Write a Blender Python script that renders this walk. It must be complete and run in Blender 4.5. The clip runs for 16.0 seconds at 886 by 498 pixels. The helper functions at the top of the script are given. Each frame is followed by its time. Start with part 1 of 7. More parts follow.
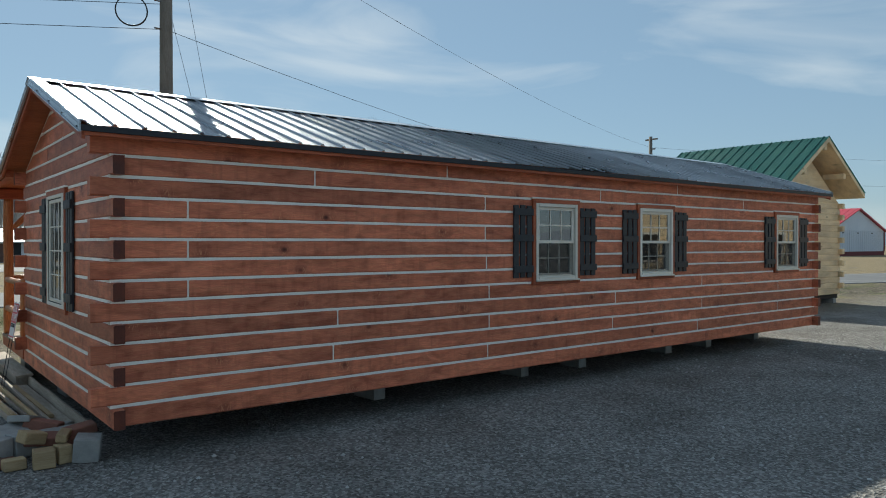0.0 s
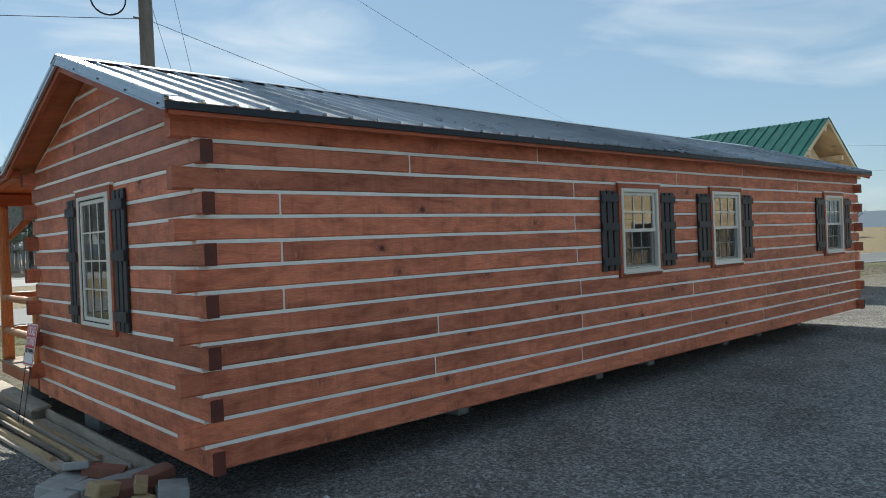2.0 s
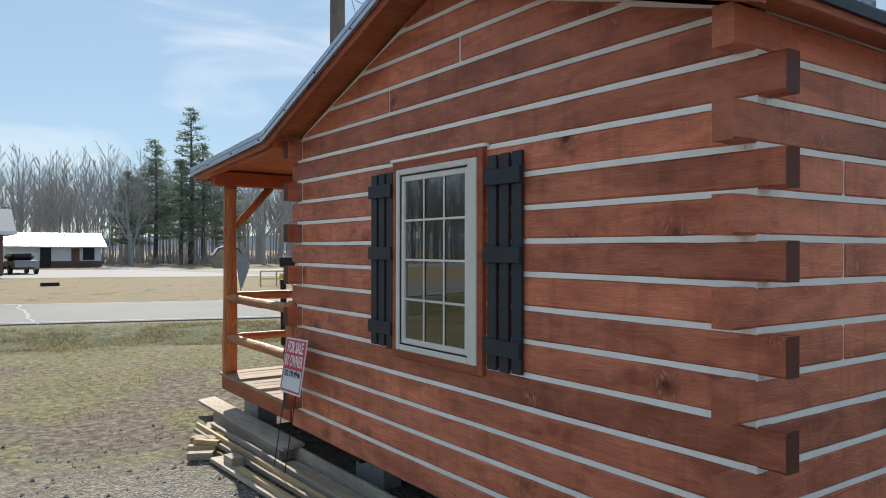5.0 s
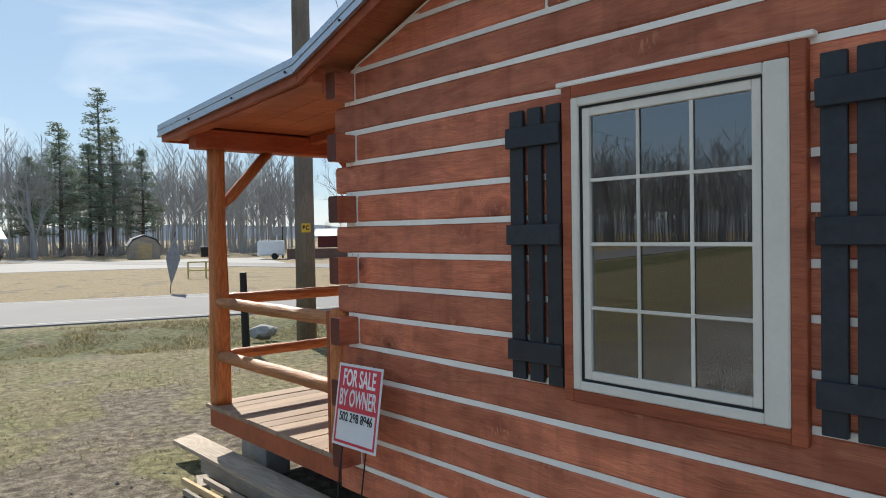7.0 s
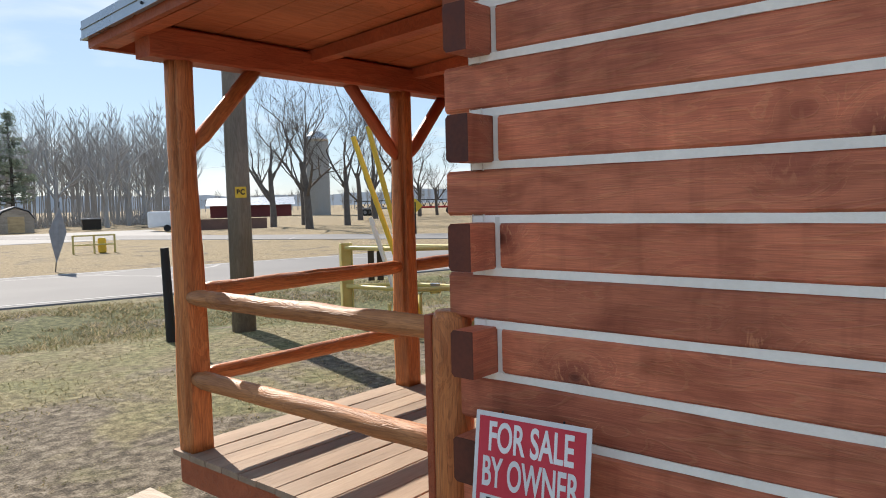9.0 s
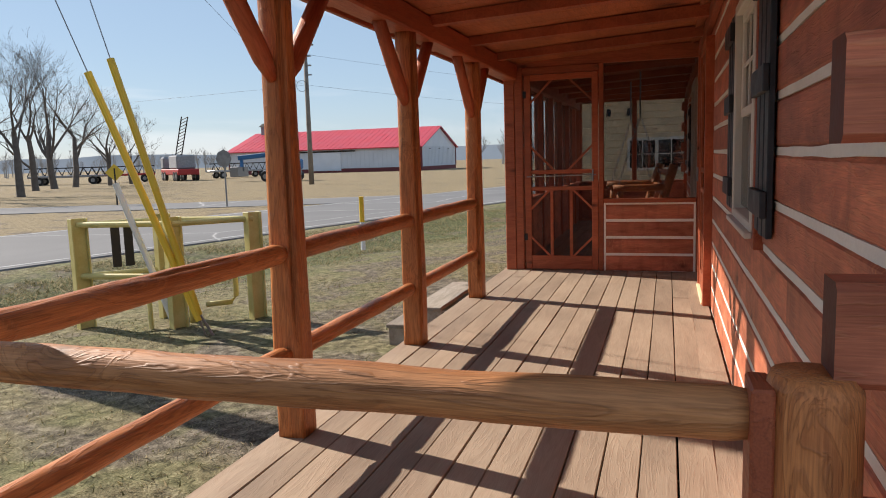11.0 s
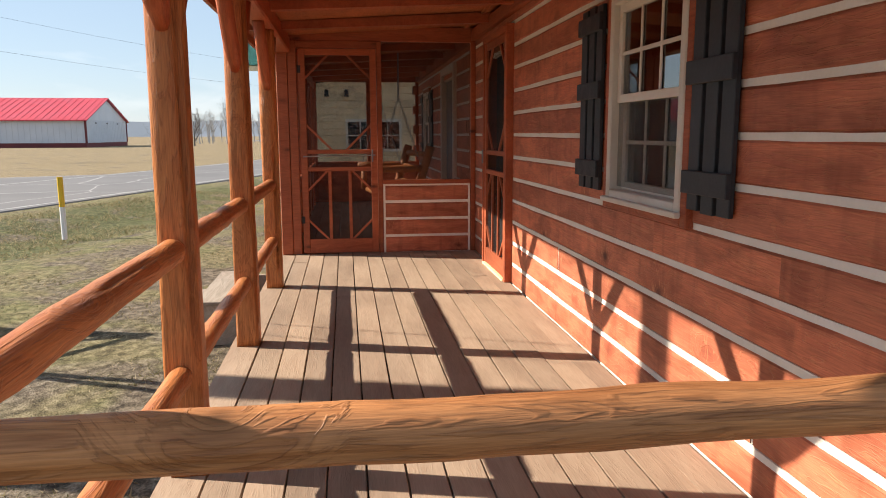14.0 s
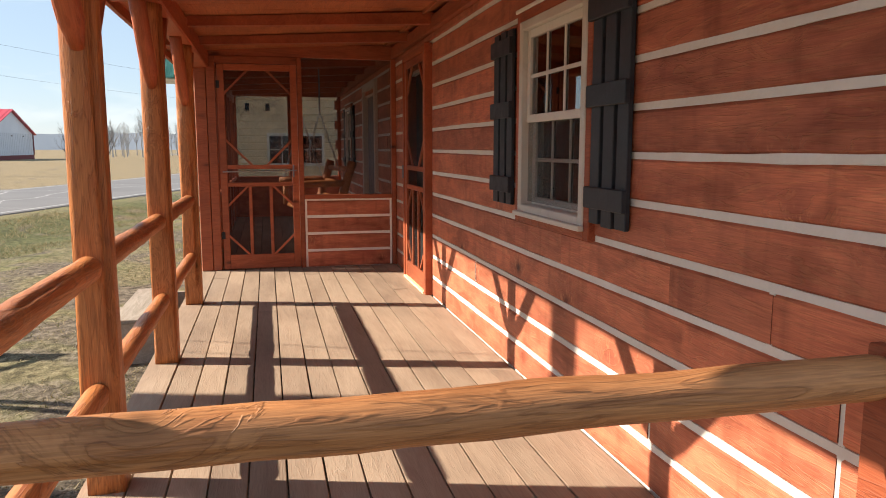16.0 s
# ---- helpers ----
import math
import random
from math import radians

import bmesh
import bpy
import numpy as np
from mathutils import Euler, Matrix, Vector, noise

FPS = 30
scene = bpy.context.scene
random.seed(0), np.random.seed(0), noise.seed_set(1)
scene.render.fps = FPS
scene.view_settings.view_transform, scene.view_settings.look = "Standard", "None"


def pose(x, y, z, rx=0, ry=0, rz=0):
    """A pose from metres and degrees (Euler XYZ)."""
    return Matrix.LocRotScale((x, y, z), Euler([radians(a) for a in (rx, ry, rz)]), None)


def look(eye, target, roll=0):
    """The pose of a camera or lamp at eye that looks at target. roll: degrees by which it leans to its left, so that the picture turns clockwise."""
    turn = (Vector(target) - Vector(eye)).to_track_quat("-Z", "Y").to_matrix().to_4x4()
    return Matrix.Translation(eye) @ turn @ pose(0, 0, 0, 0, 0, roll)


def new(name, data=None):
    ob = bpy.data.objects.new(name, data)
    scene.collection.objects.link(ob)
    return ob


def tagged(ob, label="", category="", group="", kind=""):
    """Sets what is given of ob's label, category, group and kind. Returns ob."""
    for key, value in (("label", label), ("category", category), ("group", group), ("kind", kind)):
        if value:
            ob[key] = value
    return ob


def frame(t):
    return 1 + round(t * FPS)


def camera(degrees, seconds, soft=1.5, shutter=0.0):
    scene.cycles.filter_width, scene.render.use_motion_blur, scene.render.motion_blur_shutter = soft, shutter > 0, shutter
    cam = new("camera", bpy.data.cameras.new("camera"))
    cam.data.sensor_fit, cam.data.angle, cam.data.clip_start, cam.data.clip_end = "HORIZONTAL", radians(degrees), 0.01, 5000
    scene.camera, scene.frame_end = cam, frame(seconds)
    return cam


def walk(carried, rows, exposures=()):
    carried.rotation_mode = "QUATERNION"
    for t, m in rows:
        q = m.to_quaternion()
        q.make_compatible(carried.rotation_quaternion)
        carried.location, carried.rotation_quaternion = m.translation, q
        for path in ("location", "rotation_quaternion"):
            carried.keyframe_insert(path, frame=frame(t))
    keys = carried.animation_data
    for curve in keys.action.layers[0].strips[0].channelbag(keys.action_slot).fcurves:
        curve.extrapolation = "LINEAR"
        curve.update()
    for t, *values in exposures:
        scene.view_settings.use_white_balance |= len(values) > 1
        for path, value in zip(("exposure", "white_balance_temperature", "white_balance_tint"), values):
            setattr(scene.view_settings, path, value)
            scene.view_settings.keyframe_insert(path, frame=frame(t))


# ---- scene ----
cam = camera(62.9, 16.0, soft=1.0)

PATH = [
    (0, (-1.5, -6.248, 1.81), (-0.263, -4.677, 1.795), -0.0),
    (0.5, (-1.605, -5.888, 1.814), (-0.346, -4.334, 1.798), 0.3),
    (1, (-1.683, -5.505, 1.767), (-0.397, -3.974, 1.774), -0.3),
    (1.5, (-1.792, -5.064, 1.798), (-0.484, -3.552, 1.802), -1.3),
    (2, (-2.001, -4.619, 1.79), (-0.658, -3.137, 1.769), -2.2),
    (2.5, (-2.066, -4.167, 1.76), (-0.676, -2.729, 1.735), -2.2),
    (3, (-2.124, -3.661, 1.771), (-0.687, -2.27, 1.751), -1.7),
    (3.5, (-2.207, -3.16, 1.794), (-0.756, -1.784, 1.782), -1.1),
    (4, (-2.216, -2.611, 1.788), (-0.852, -1.148, 1.785), -0.6),
    (4.5, (-2.334, -2.04, 1.807), (-1.103, -0.464, 1.799), -0.3),
    (5, (-2.45, -1.512, 1.804), (-1.307, 0.128, 1.804), 0.1),
    (5.2, (-2.478, -1.327, 1.815), (-1.346, 0.321, 1.809), -0.1),
    (7.3, (-2.253, 0.957, 1.772), (-0.884, 2.415, 1.718), -1.0),
    (7.5, (-2.21, 1.135, 1.763), (-0.81, 2.562, 1.7), -1.0),
    (8, (-2.048, 1.611, 1.741), (-0.616, 3.005, 1.664), -0.9),
    (8.2, (-2.016, 1.788, 1.768), (-0.577, 3.174, 1.674), -1.0),
    (10.3, (-1.404, 4.002, 1.678), (0.352, 4.937, 1.468), -1.2),
    (10.5, (-1.315, 4.125, 1.679), (0.481, 4.976, 1.456), -1.2),
    (10.7, (-1.253, 4.227, 1.653), (0.586, 4.983, 1.44), -1.9),
    (11, (-1.093, 4.449, 1.682), (0.802, 5.039, 1.435), -1.7),
    (11.5, (-1.05, 4.749, 1.67), (0.899, 5.105, 1.4), -1.2),
    (12, (-1.039, 4.92, 1.684), (0.931, 5.11, 1.399), -1.0),
    (12.5, (-0.927, 5.014, 1.673), (1.05, 5.064, 1.376), -0.8),
    (13, (-0.831, 5.14, 1.664), (1.144, 5.063, 1.354), -0.7),
    (13.5, (-0.861, 5.345, 1.679), (1.105, 5.161, 1.361), -0.4),
    (14, (-0.895, 5.423, 1.686), (1.063, 5.162, 1.372), -0.2),
    (14.5, (-0.937, 5.434, 1.692), (1.013, 5.109, 1.385), 0.0),
    (15, (-0.959, 5.43, 1.695), (0.985, 5.061, 1.405), -0.1),
    (15.5, (-0.977, 5.428, 1.703), (0.958, 5.009, 1.422), -0.1),
    (16, (-1.016, 5.409, 1.703), (0.91, 4.945, 1.426), -0.0),
]

walk(cam, [(t, look(e, g, r)) for t, e, g, r in PATH], exposures=[
    (0.0, 1.02, 6280, 2), (2.0, 1.28, 6300, 3), (3.5, 1.62, 6400, 7), (4.2, 1.8, 6430, 8), (5.0, 1.4, 6430, 8), (7.5, 1.5, 6500, 10), (8.0, 1.8, 6550, 11),
    (10.5, 1.4, 6650, 13), (11.0, 1.45, 6650, 13), (12.5, 1.67, 6900, 14), (16.0, 1.9, 7050, 14)])

# ---- world, sun, exposure ----
SUN_DIR = Vector((0.27, 0.967, 0.695)).normalized()      # towards the sun
w = bpy.data.worlds.new("world")
scene.world = w
w.use_nodes = True
wn, wl = w.node_tree.nodes, w.node_tree.links
bg = wn["Background"]
sky = wn.new("ShaderNodeTexSky")
sky.sky_type, sky.sun_disc = "NISHITA", False
sky.sun_elevation = math.asin(SUN_DIR.z)
sky.sun_rotation = math.atan2(SUN_DIR.x, SUN_DIR.y)
sky.air_density, sky.dust_density, sky.ozone_density = 1.0, 0.15, 2.0
# thin high cloud, stretched along the horizon
wc = wn.new("ShaderNodeTexCoord")
wm = wn.new("ShaderNodeMapping")
wm.inputs["Scale"].default_value = (1.6, 1.6, 7.0)
wl.new(wc.outputs["Generated"], wm.inputs["Vector"])
wnoise = wn.new("ShaderNodeTexNoise")
wnoise.inputs["Scale"].default_value, wnoise.inputs["Detail"].default_value = 1.7, 7
wnoise.inputs["Distortion"].default_value = 0.6
wl.new(wm.outputs["Vector"], wnoise.inputs["Vector"])
wr = wn.new("ShaderNodeValToRGB")
wr.color_ramp.elements[0].position, wr.color_ramp.elements[0].color = 0.5, (0, 0, 0, 1)
wr.color_ramp.elements[1].position, wr.color_ramp.elements[1].color = 0.8, (0.6, 0.6, 0.6, 1)
wl.new(wnoise.outputs["Fac"], wr.inputs["Fac"])
wmix = wn.new("ShaderNodeMixRGB")
wmix.inputs["Color2"].default_value = (7.6, 7.6, 7.7, 1)
wl.new(wr.outputs["Color"], wmix.inputs["Fac"])
# an even winter haze over the whole sky
whaze = wn.new("ShaderNodeMixRGB")
whaze.inputs["Fac"].default_value, whaze.inputs["Color2"].default_value = 0.72, (2.35, 3.3, 4.4, 1)
wl.new(sky.outputs["Color"], whaze.inputs["Color1"])
wl.new(whaze.outputs["Color"], wmix.inputs["Color1"])
wl.new(wmix.outputs["Color"], bg.inputs["Color"])
bg.inputs["Strength"].default_value = 0.056
sun = new("sun", bpy.data.lights.new("sun", "SUN"))
sun.data.energy, sun.data.angle, sun.data.color = 2.75, radians(0.53), (1.0, 0.93, 0.82)
sun.matrix_world = look(tuple(SUN_DIR * 40), (0, 0, 0))

# ---- materials ----


def mat(name, rough=0.7, metal=0.0, spec=0.4):
    m = bpy.data.materials.new(name)
    m.use_nodes = True
    b = m.node_tree.nodes["Principled BSDF"]
    b.inputs["Roughness"].default_value, b.inputs["Metallic"].default_value = rough, metal
    b.inputs["Specular IOR Level"].default_value = spec
    return m, m.node_tree.nodes, m.node_tree.links, b


def coords(n, l, scale, per_object=True, space="Object"):
    """Object coordinates, shifted by a random amount for each object."""
    tc, mp = n.new("ShaderNodeTexCoord"), n.new("ShaderNodeMapping")
    mp.inputs["Scale"].default_value = scale
    src = tc.outputs[space]
    if per_object:
        oi, mul, add = n.new("ShaderNodeObjectInfo"), n.new("ShaderNodeMath"), n.new("ShaderNodeVectorMath")
        mul.operation, mul.inputs[1].default_value = "MULTIPLY", 37.0
        l.new(oi.outputs["Random"], mul.inputs[0])
        l.new(src, add.inputs[0])
        l.new(mul.outputs[0], add.inputs[1])
        src = add.outputs[0]
    l.new(src, mp.inputs["Vector"])
    return mp.outputs["Vector"]


def noise_tex(n, l, vec, scale, detail=5, dist=0.0):
    t = n.new("ShaderNodeTexNoise")
    t.inputs["Scale"].default_value, t.inputs["Detail"].default_value, t.inputs["Distortion"].default_value = scale, detail, dist
    l.new(vec, t.inputs["Vector"])
    return t.outputs["Fac"]


def ramp(n, l, fac, stops):
    r = n.new("ShaderNodeValToRGB")
    while len(r.color_ramp.elements) < len(stops):
        r.color_ramp.elements.new(0.5)
    for e, (p, c) in zip(r.color_ramp.elements, stops):
        e.position, e.color = p, (*c, 1) if len(c) == 3 else c
    l.new(fac, r.inputs["Fac"])
    return r.outputs["Color"]


def mixc(n, l, fac, a, b, mode="MIX"):
    m = n.new("ShaderNodeMixRGB")
    m.blend_type = mode
    for sock, v in ((m.inputs["Fac"], fac), (m.inputs["Color1"], a), (m.inputs["Color2"], b)):
        if isinstance(v, (int, float)):
            sock.default_value = v
        elif isinstance(v, tuple):
            sock.default_value = (*v, 1)
        else:
            l.new(v, sock)
    return m.outputs["Color"]


def bump(n, l, b, height, strength=0.3, dist=0.01):
    u = n.new("ShaderNodeBump")
    u.inputs["Strength"].default_value, u.inputs["Distance"].default_value = strength, dist
    l.new(height, u.inputs["Height"])
    l.new(u.outputs["Normal"], b.inputs["Normal"])


def wood(name, dark, mid, light, rough=0.6, grain=1.0, knots=True, spec=0.3, vary=0.35, lines=0.35, relief=0.006, knot=(1.7, 1.1, 4.6), pale=None):
    """Sawn or peeled wood with grain along the local x axis, knots that bend it, and a shift of tone from piece to piece."""
    m, n, l, b = mat(name, rough, 0, spec)
    # knots: where the cells of a stretched pattern are nearest to their centres
    vo = n.new("ShaderNodeTexVoronoi")
    vo.inputs["Scale"].default_value, vo.inputs["Randomness"].default_value = 1.0, 1.0
    l.new(coords(n, l, knot), vo.inputs["Vector"])
    near = ramp(n, l, vo.outputs["Distance"], [(0.0, (1, 1, 1)), (0.16, (0.5, 0.5, 0.5)), (0.42, (0, 0, 0))])
    core = ramp(n, l, vo.outputs["Distance"], [(0.02, (1, 1, 1)), (0.06, (0.7, 0.7, 0.7)), (0.085, (0.3, 0.3, 0.3)), (0.17, (0, 0, 0))])
    gate = ramp(n, l, noise_tex(n, l, coords(n, l, (0.9, 1.0, 3.0)), 1.0, 2), [(0.36, (0, 0, 0)), (0.46, (1, 1, 1))])
    bend = mixc(n, l, 1.0, near, gate, "MULTIPLY")
    # annual rings, stretched along the grain and pushed aside by the knots
    warp = n.new("ShaderNodeMixRGB")
    warp.blend_type, warp.inputs["Fac"].default_value = "ADD", 0.55 if knots else 0.0
    l.new(coords(n, l, (0.55, 5.0, 5.0)), warp.inputs["Color1"])
    l.new(bend, warp.inputs["Color2"])
    rings = noise_tex(n, l, warp.outputs["Color"], 2.4 * grain, 4, 1.1)
    wv = n.new("ShaderNodeMath")
    wv.operation, wv.inputs[1].default_value = "MULTIPLY", 46.0
    l.new(rings, wv.inputs[0])
    sn = n.new("ShaderNodeMath")
    sn.operation = "SINE"
    l.new(wv.outputs[0], sn.inputs[0])
    line = ramp(n, l, sn.outputs[0], [(0.0, (0, 0, 0)), (0.55, (0.15, 0.15, 0.15)), (1.0, (1, 1, 1))])
    if pale:
        line = ramp(n, l, sn.outputs[0], [(0.72, (0, 0, 0)), (0.97, (1, 1, 1))])
    fine = noise_tex(n, l, coords(n, l, (4.0, 90.0, 90.0)), 3.0, 3, 0.2)
    broad = noise_tex(n, l, coords(n, l, (0.8, 2.4, 2.4)), 1.3, 3, 0.2)
    col = ramp(n, l, rings, [(0.3, mid), (0.5, light), (0.7, mid)])
    ln = n.new("ShaderNodeMath")
    ln.operation, ln.inputs[1].default_value = "MULTIPLY", lines
    l.new(line, ln.inputs[0])
    col = mixc(n, l, ln.outputs[0], col, pale or dark)
    col = mixc(n, l, 0.32, col, ramp(n, l, fine, [(0.35, dark), (0.65, light)]))
    col = mixc(n, l, 0.5, col, ramp(n, l, broad, [(0.3, (0.52, 0.48, 0.48)), (0.62, (1.16, 1.16, 1.16))]), "MULTIPLY")
    if pale:
        # cloudy stain and upright saw smears
        cloud = noise_tex(n, l, coords(n, l, (2.2, 1.0, 6.0)), 1.7, 5, 0.8)
        col = mixc(n, l, 0.72, col, ramp(n, l, cloud, [(0.32, (0.6, 0.54, 0.5)), (0.52, (1, 1, 1)), (0.7, (1.2, 1.22, 1.22))]), "MULTIPLY")
        smear = noise_tex(n, l, coords(n, l, (8.0, 1.0, 0.9)), 1.6, 4, 0.5)
        col = mixc(n, l, 0.42, col, ramp(n, l, smear, [(0.52, (1, 1, 1)), (0.7, (0.55, 0.5, 0.48))]), "MULTIPLY")
    oi = n.new("ShaderNodeObjectInfo")
    tone = ramp(n, l, oi.outputs["Random"], [(0.0, (1 - vary, 1 - vary, 1 - vary)), (0.5, (1, 1, 1)), (1.0, (1 + vary * 0.5, 1 + vary * 0.4, 1 + vary * 0.3))])
    col = mixc(n, l, 1.0, col, tone, "MULTIPLY")
    if knots:
        kk = mixc(n, l, 1.0, core, gate, "MULTIPLY")
        k2 = n.new("ShaderNodeMath")
        k2.operation, k2.inputs[1].default_value = "MULTIPLY", 0.95
        if pale:
            # soft darker stain round the knots, then feathered pale figure where the grain turns
            swirl = mixc(n, l, 0.35, vo.outputs["Distance"], rings)
            blot = ramp(n, l, swirl, [(0.22, (0.6, 0.6, 0.6)), (0.31, (0.28, 0.28, 0.28)), (0.4, (0, 0, 0))])
            blot = mixc(n, l, 1.0, blot, gate, "MULTIPLY")
            col = mixc(n, l, blot, col, dark)
            streak = ramp(n, l, noise_tex(n, l, coords(n, l, (15.0, 9.0, 6.0)), 1.9, 3, 2.4), [(0.54, (0, 0, 0)), (0.62, (0.75, 0.75, 0.75))])
            halo = ramp(n, l, vo.outputs["Distance"], [(0.06, (0, 0, 0)), (0.12, (1, 1, 1)), (0.26, (0, 0, 0))])
            flare = mixc(n, l, 1.0, mixc(n, l, 1.0, streak, halo, "MULTIPLY"), gate, "MULTIPLY")
            col = mixc(n, l, flare, col, pale)
        l.new(kk, k2.inputs[0])
        col = mixc(n, l, k2.outputs[0], col, tuple(c * 0.3 for c in dark))
    l.new(col, b.inputs["Base Color"])
    bump(n, l, b, mixc(n, l, 0.5, line, fine), 0.45, relief)
    return m


def mottled(name, a, c, scale=8.0, rough=0.7, metal=0.0, spec=0.4, bumps=0.2, dist=0.004, space="Object", fine=60.0, per_object=True, vary=0.12):
    """A plain surface with stains at one scale and grain at a finer one."""
    m, n, l, b = mat(name, rough, metal, spec)
    v = coords(n, l, (1, 1, 1), per_object, space)
    big, small = noise_tex(n, l, v, scale, 4, 0.3), noise_tex(n, l, v, fine, 4)
    col = ramp(n, l, big, [(0.32, a), (0.68, c)])
    col = mixc(n, l, 0.3, col, ramp(n, l, small, [(0.3, a), (0.7, c)]))
    oi = n.new("ShaderNodeObjectInfo")
    col = mixc(n, l, 1.0, col, ramp(n, l, oi.outputs["Random"], [(0, (1 - vary,) * 3), (1, (1 + vary,) * 3)]), "MULTIPLY")
    l.new(col, b.inputs["Base Color"])
    rr = ramp(n, l, big, [(0.3, (max(rough - 0.1, 0.03),) * 3), (0.7, (min(rough + 0.1, 1),) * 3)])
    l.new(rr, b.inputs["Roughness"])
    if bumps:
        bump(n, l, b, small, bumps, dist)
    return m


LOG = wood("stained_log", (0.24, 0.06, 0.037), (0.57, 0.162, 0.09), (0.68, 0.222, 0.119), 0.5, vary=0.26, lines=0.4, knot=(2.6, 0.9, 3.4), pale=(0.76, 0.33, 0.16))
LOG_END = mottled("stained_end_grain", (0.075, 0.02, 0.013), (0.15, 0.04, 0.022), 9, 0.65, bumps=0.3, fine=70)
PEELED = wood("peeled_log", (0.1, 0.026, 0.01), (0.42, 0.13, 0.042), (0.62, 0.235, 0.08), 0.45, 1.6, vary=0.14, lines=0.34, relief=0.007, knot=(2.4, 4.0, 4.0))
WEATHERED = wood("weathered_peeled_log", (0.085, 0.03, 0.013), (0.36, 0.14, 0.052), (0.56, 0.25, 0.1), 0.55, 1.2, vary=0.06, lines=0.3, relief=0.007, knot=(2.4, 4.0, 4.0))
TIMBER = wood("stained_timber", (0.19, 0.043, 0.021), (0.39, 0.093, 0.041), (0.49, 0.132, 0.058), 0.5, vary=0.18, lines=0.3)
DECK = wood("deck_board", (0.23, 0.164, 0.118), (0.3, 0.22, 0.158), (0.365, 0.275, 0.2), 0.75, 1.4, False, 0.2, 0.14, 0.1, 0.002)
CEIL = wood("ceiling_board", (0.22, 0.06, 0.027), (0.43, 0.128, 0.053), (0.53, 0.172, 0.074), 0.55, vary=0.2, lines=0.3)
PINE = wood("natural_pine", (0.64, 0.44, 0.23), (0.82, 0.62, 0.36), (0.88, 0.71, 0.47), 0.6, vary=0.08, lines=0.15)
SCRAP = wood("weathered_board", (0.2, 0.16, 0.12), (0.33, 0.28, 0.22), (0.46, 0.4, 0.33), 0.8, vary=0.35)
SCRAP_Y = wood("raw_offcut", (0.32, 0.22, 0.1), (0.45, 0.33, 0.18), (0.55, 0.42, 0.25), 0.8, vary=0.3)
POLE = wood("pole_wood", (0.1, 0.085, 0.07), (0.17, 0.15, 0.125), (0.24, 0.21, 0.18), 0.85)
CHINK = mottled("chinking", (0.79, 0.745, 0.67), (0.91, 0.865, 0.79), 6, 0.85, bumps=0.4, dist=0.004)
SHUTTER = mottled("black_paint", (0.018, 0.022, 0.028), (0.036, 0.042, 0.05), 14, 0.5, spec=0.35, bumps=0.15)
VINYL = mottled("white_vinyl", (0.68, 0.635, 0.555), (0.78, 0.73, 0.64), 5, 0.4, bumps=0.05)
GALV = mottled("galvanised_steel", (0.42, 0.44, 0.46), (0.6, 0.62, 0.64), 5, 0.33, 1.0, bumps=0.06, dist=0.002)
ROOF_M = mottled("galvalume_roof", (0.5, 0.525, 0.555), (0.64, 0.665, 0.69), 2.5, 0.34, 1.0, bumps=0.05, dist=0.002)
TRIM_DARK = mottled("dark_eave_metal", (0.02, 0.022, 0.026), (0.04, 0.042, 0.048), 6, 0.45, 0.6, bumps=0.05)
# near-black for dark parts; under floors and behind panes it paints the shade
DARK = mottled("shade_and_dark_parts", (0.02, 0.017, 0.015), (0.045, 0.038, 0.03), 3, 0.9, bumps=0.2)
CONCRETE = mottled("concrete_block", (0.26, 0.26, 0.25), (0.4, 0.4, 0.385), 10, 0.9, bumps=0.5, dist=0.004, fine=120)
BRICK = mottled("clay_block", (0.2, 0.09, 0.065), (0.3, 0.14, 0.1), 10, 0.9, bumps=0.4)
YELLOW = mottled("yellow_paint", (0.46, 0.38, 0.12), (0.62, 0.54, 0.24), 5, 0.5, bumps=0.15)
YPLASTIC = mottled("yellow_plastic", (0.62, 0.4, 0.03), (0.74, 0.5, 0.05), 4, 0.4, bumps=0.05)
WHITE = mottled("white_paint", (0.66, 0.67, 0.68), (0.78, 0.79, 0.8), 1.5, 0.55, bumps=0.05)
BARN_W = mottled("white_siding", (0.56, 0.6, 0.66), (0.66, 0.69, 0.74), 0.5, 0.5, bumps=0.05)
RED_ROOF = mottled("red_metal_roof", (0.42, 0.035, 0.05), (0.52, 0.055, 0.075), 0.4, 0.4, 0.0, bumps=0.05)
RED_DK = mottled("red_brick_base", (0.13, 0.03, 0.035), (0.18, 0.045, 0.045), 1, 0.8)
GREEN_ROOF = mottled("green_metal_roof", (0.04, 0.19, 0.16), (0.065, 0.25, 0.21), 0.8, 0.38, 0.0, bumps=0.05)
BROWN_BR = mottled("brown_brick", (0.12, 0.07, 0.055), (0.18, 0.105, 0.085), 2, 0.9)
RED_SIGN = mottled("red_ink", (0.5, 0.03, 0.05), (0.58, 0.045, 0.07), 5, 0.45, bumps=0)
WHITE_SIGN = mottled("sign_plastic", (0.72, 0.72, 0.72), (0.8, 0.8, 0.8), 5, 0.45, bumps=0)
BLACK = mottled("black_rubber", (0.01, 0.01, 0.011), (0.02, 0.02, 0.022), 5, 0.6)
BLUE = mottled("blue_paint", (0.02, 0.1, 0.24), (0.03, 0.14, 0.32), 2, 0.4)
REDP = mottled("red_paint", (0.3, 0.02, 0.02), (0.4, 0.03, 0.03), 2, 0.4)
STEEL = mottled("dull_steel", (0.2, 0.2, 0.21), (0.32, 0.32, 0.33), 8, 0.4, 0.9)
GREY = mottled("grey_cloth", (0.2, 0.21, 0.23), (0.3, 0.31, 0.33), 6, 0.9)
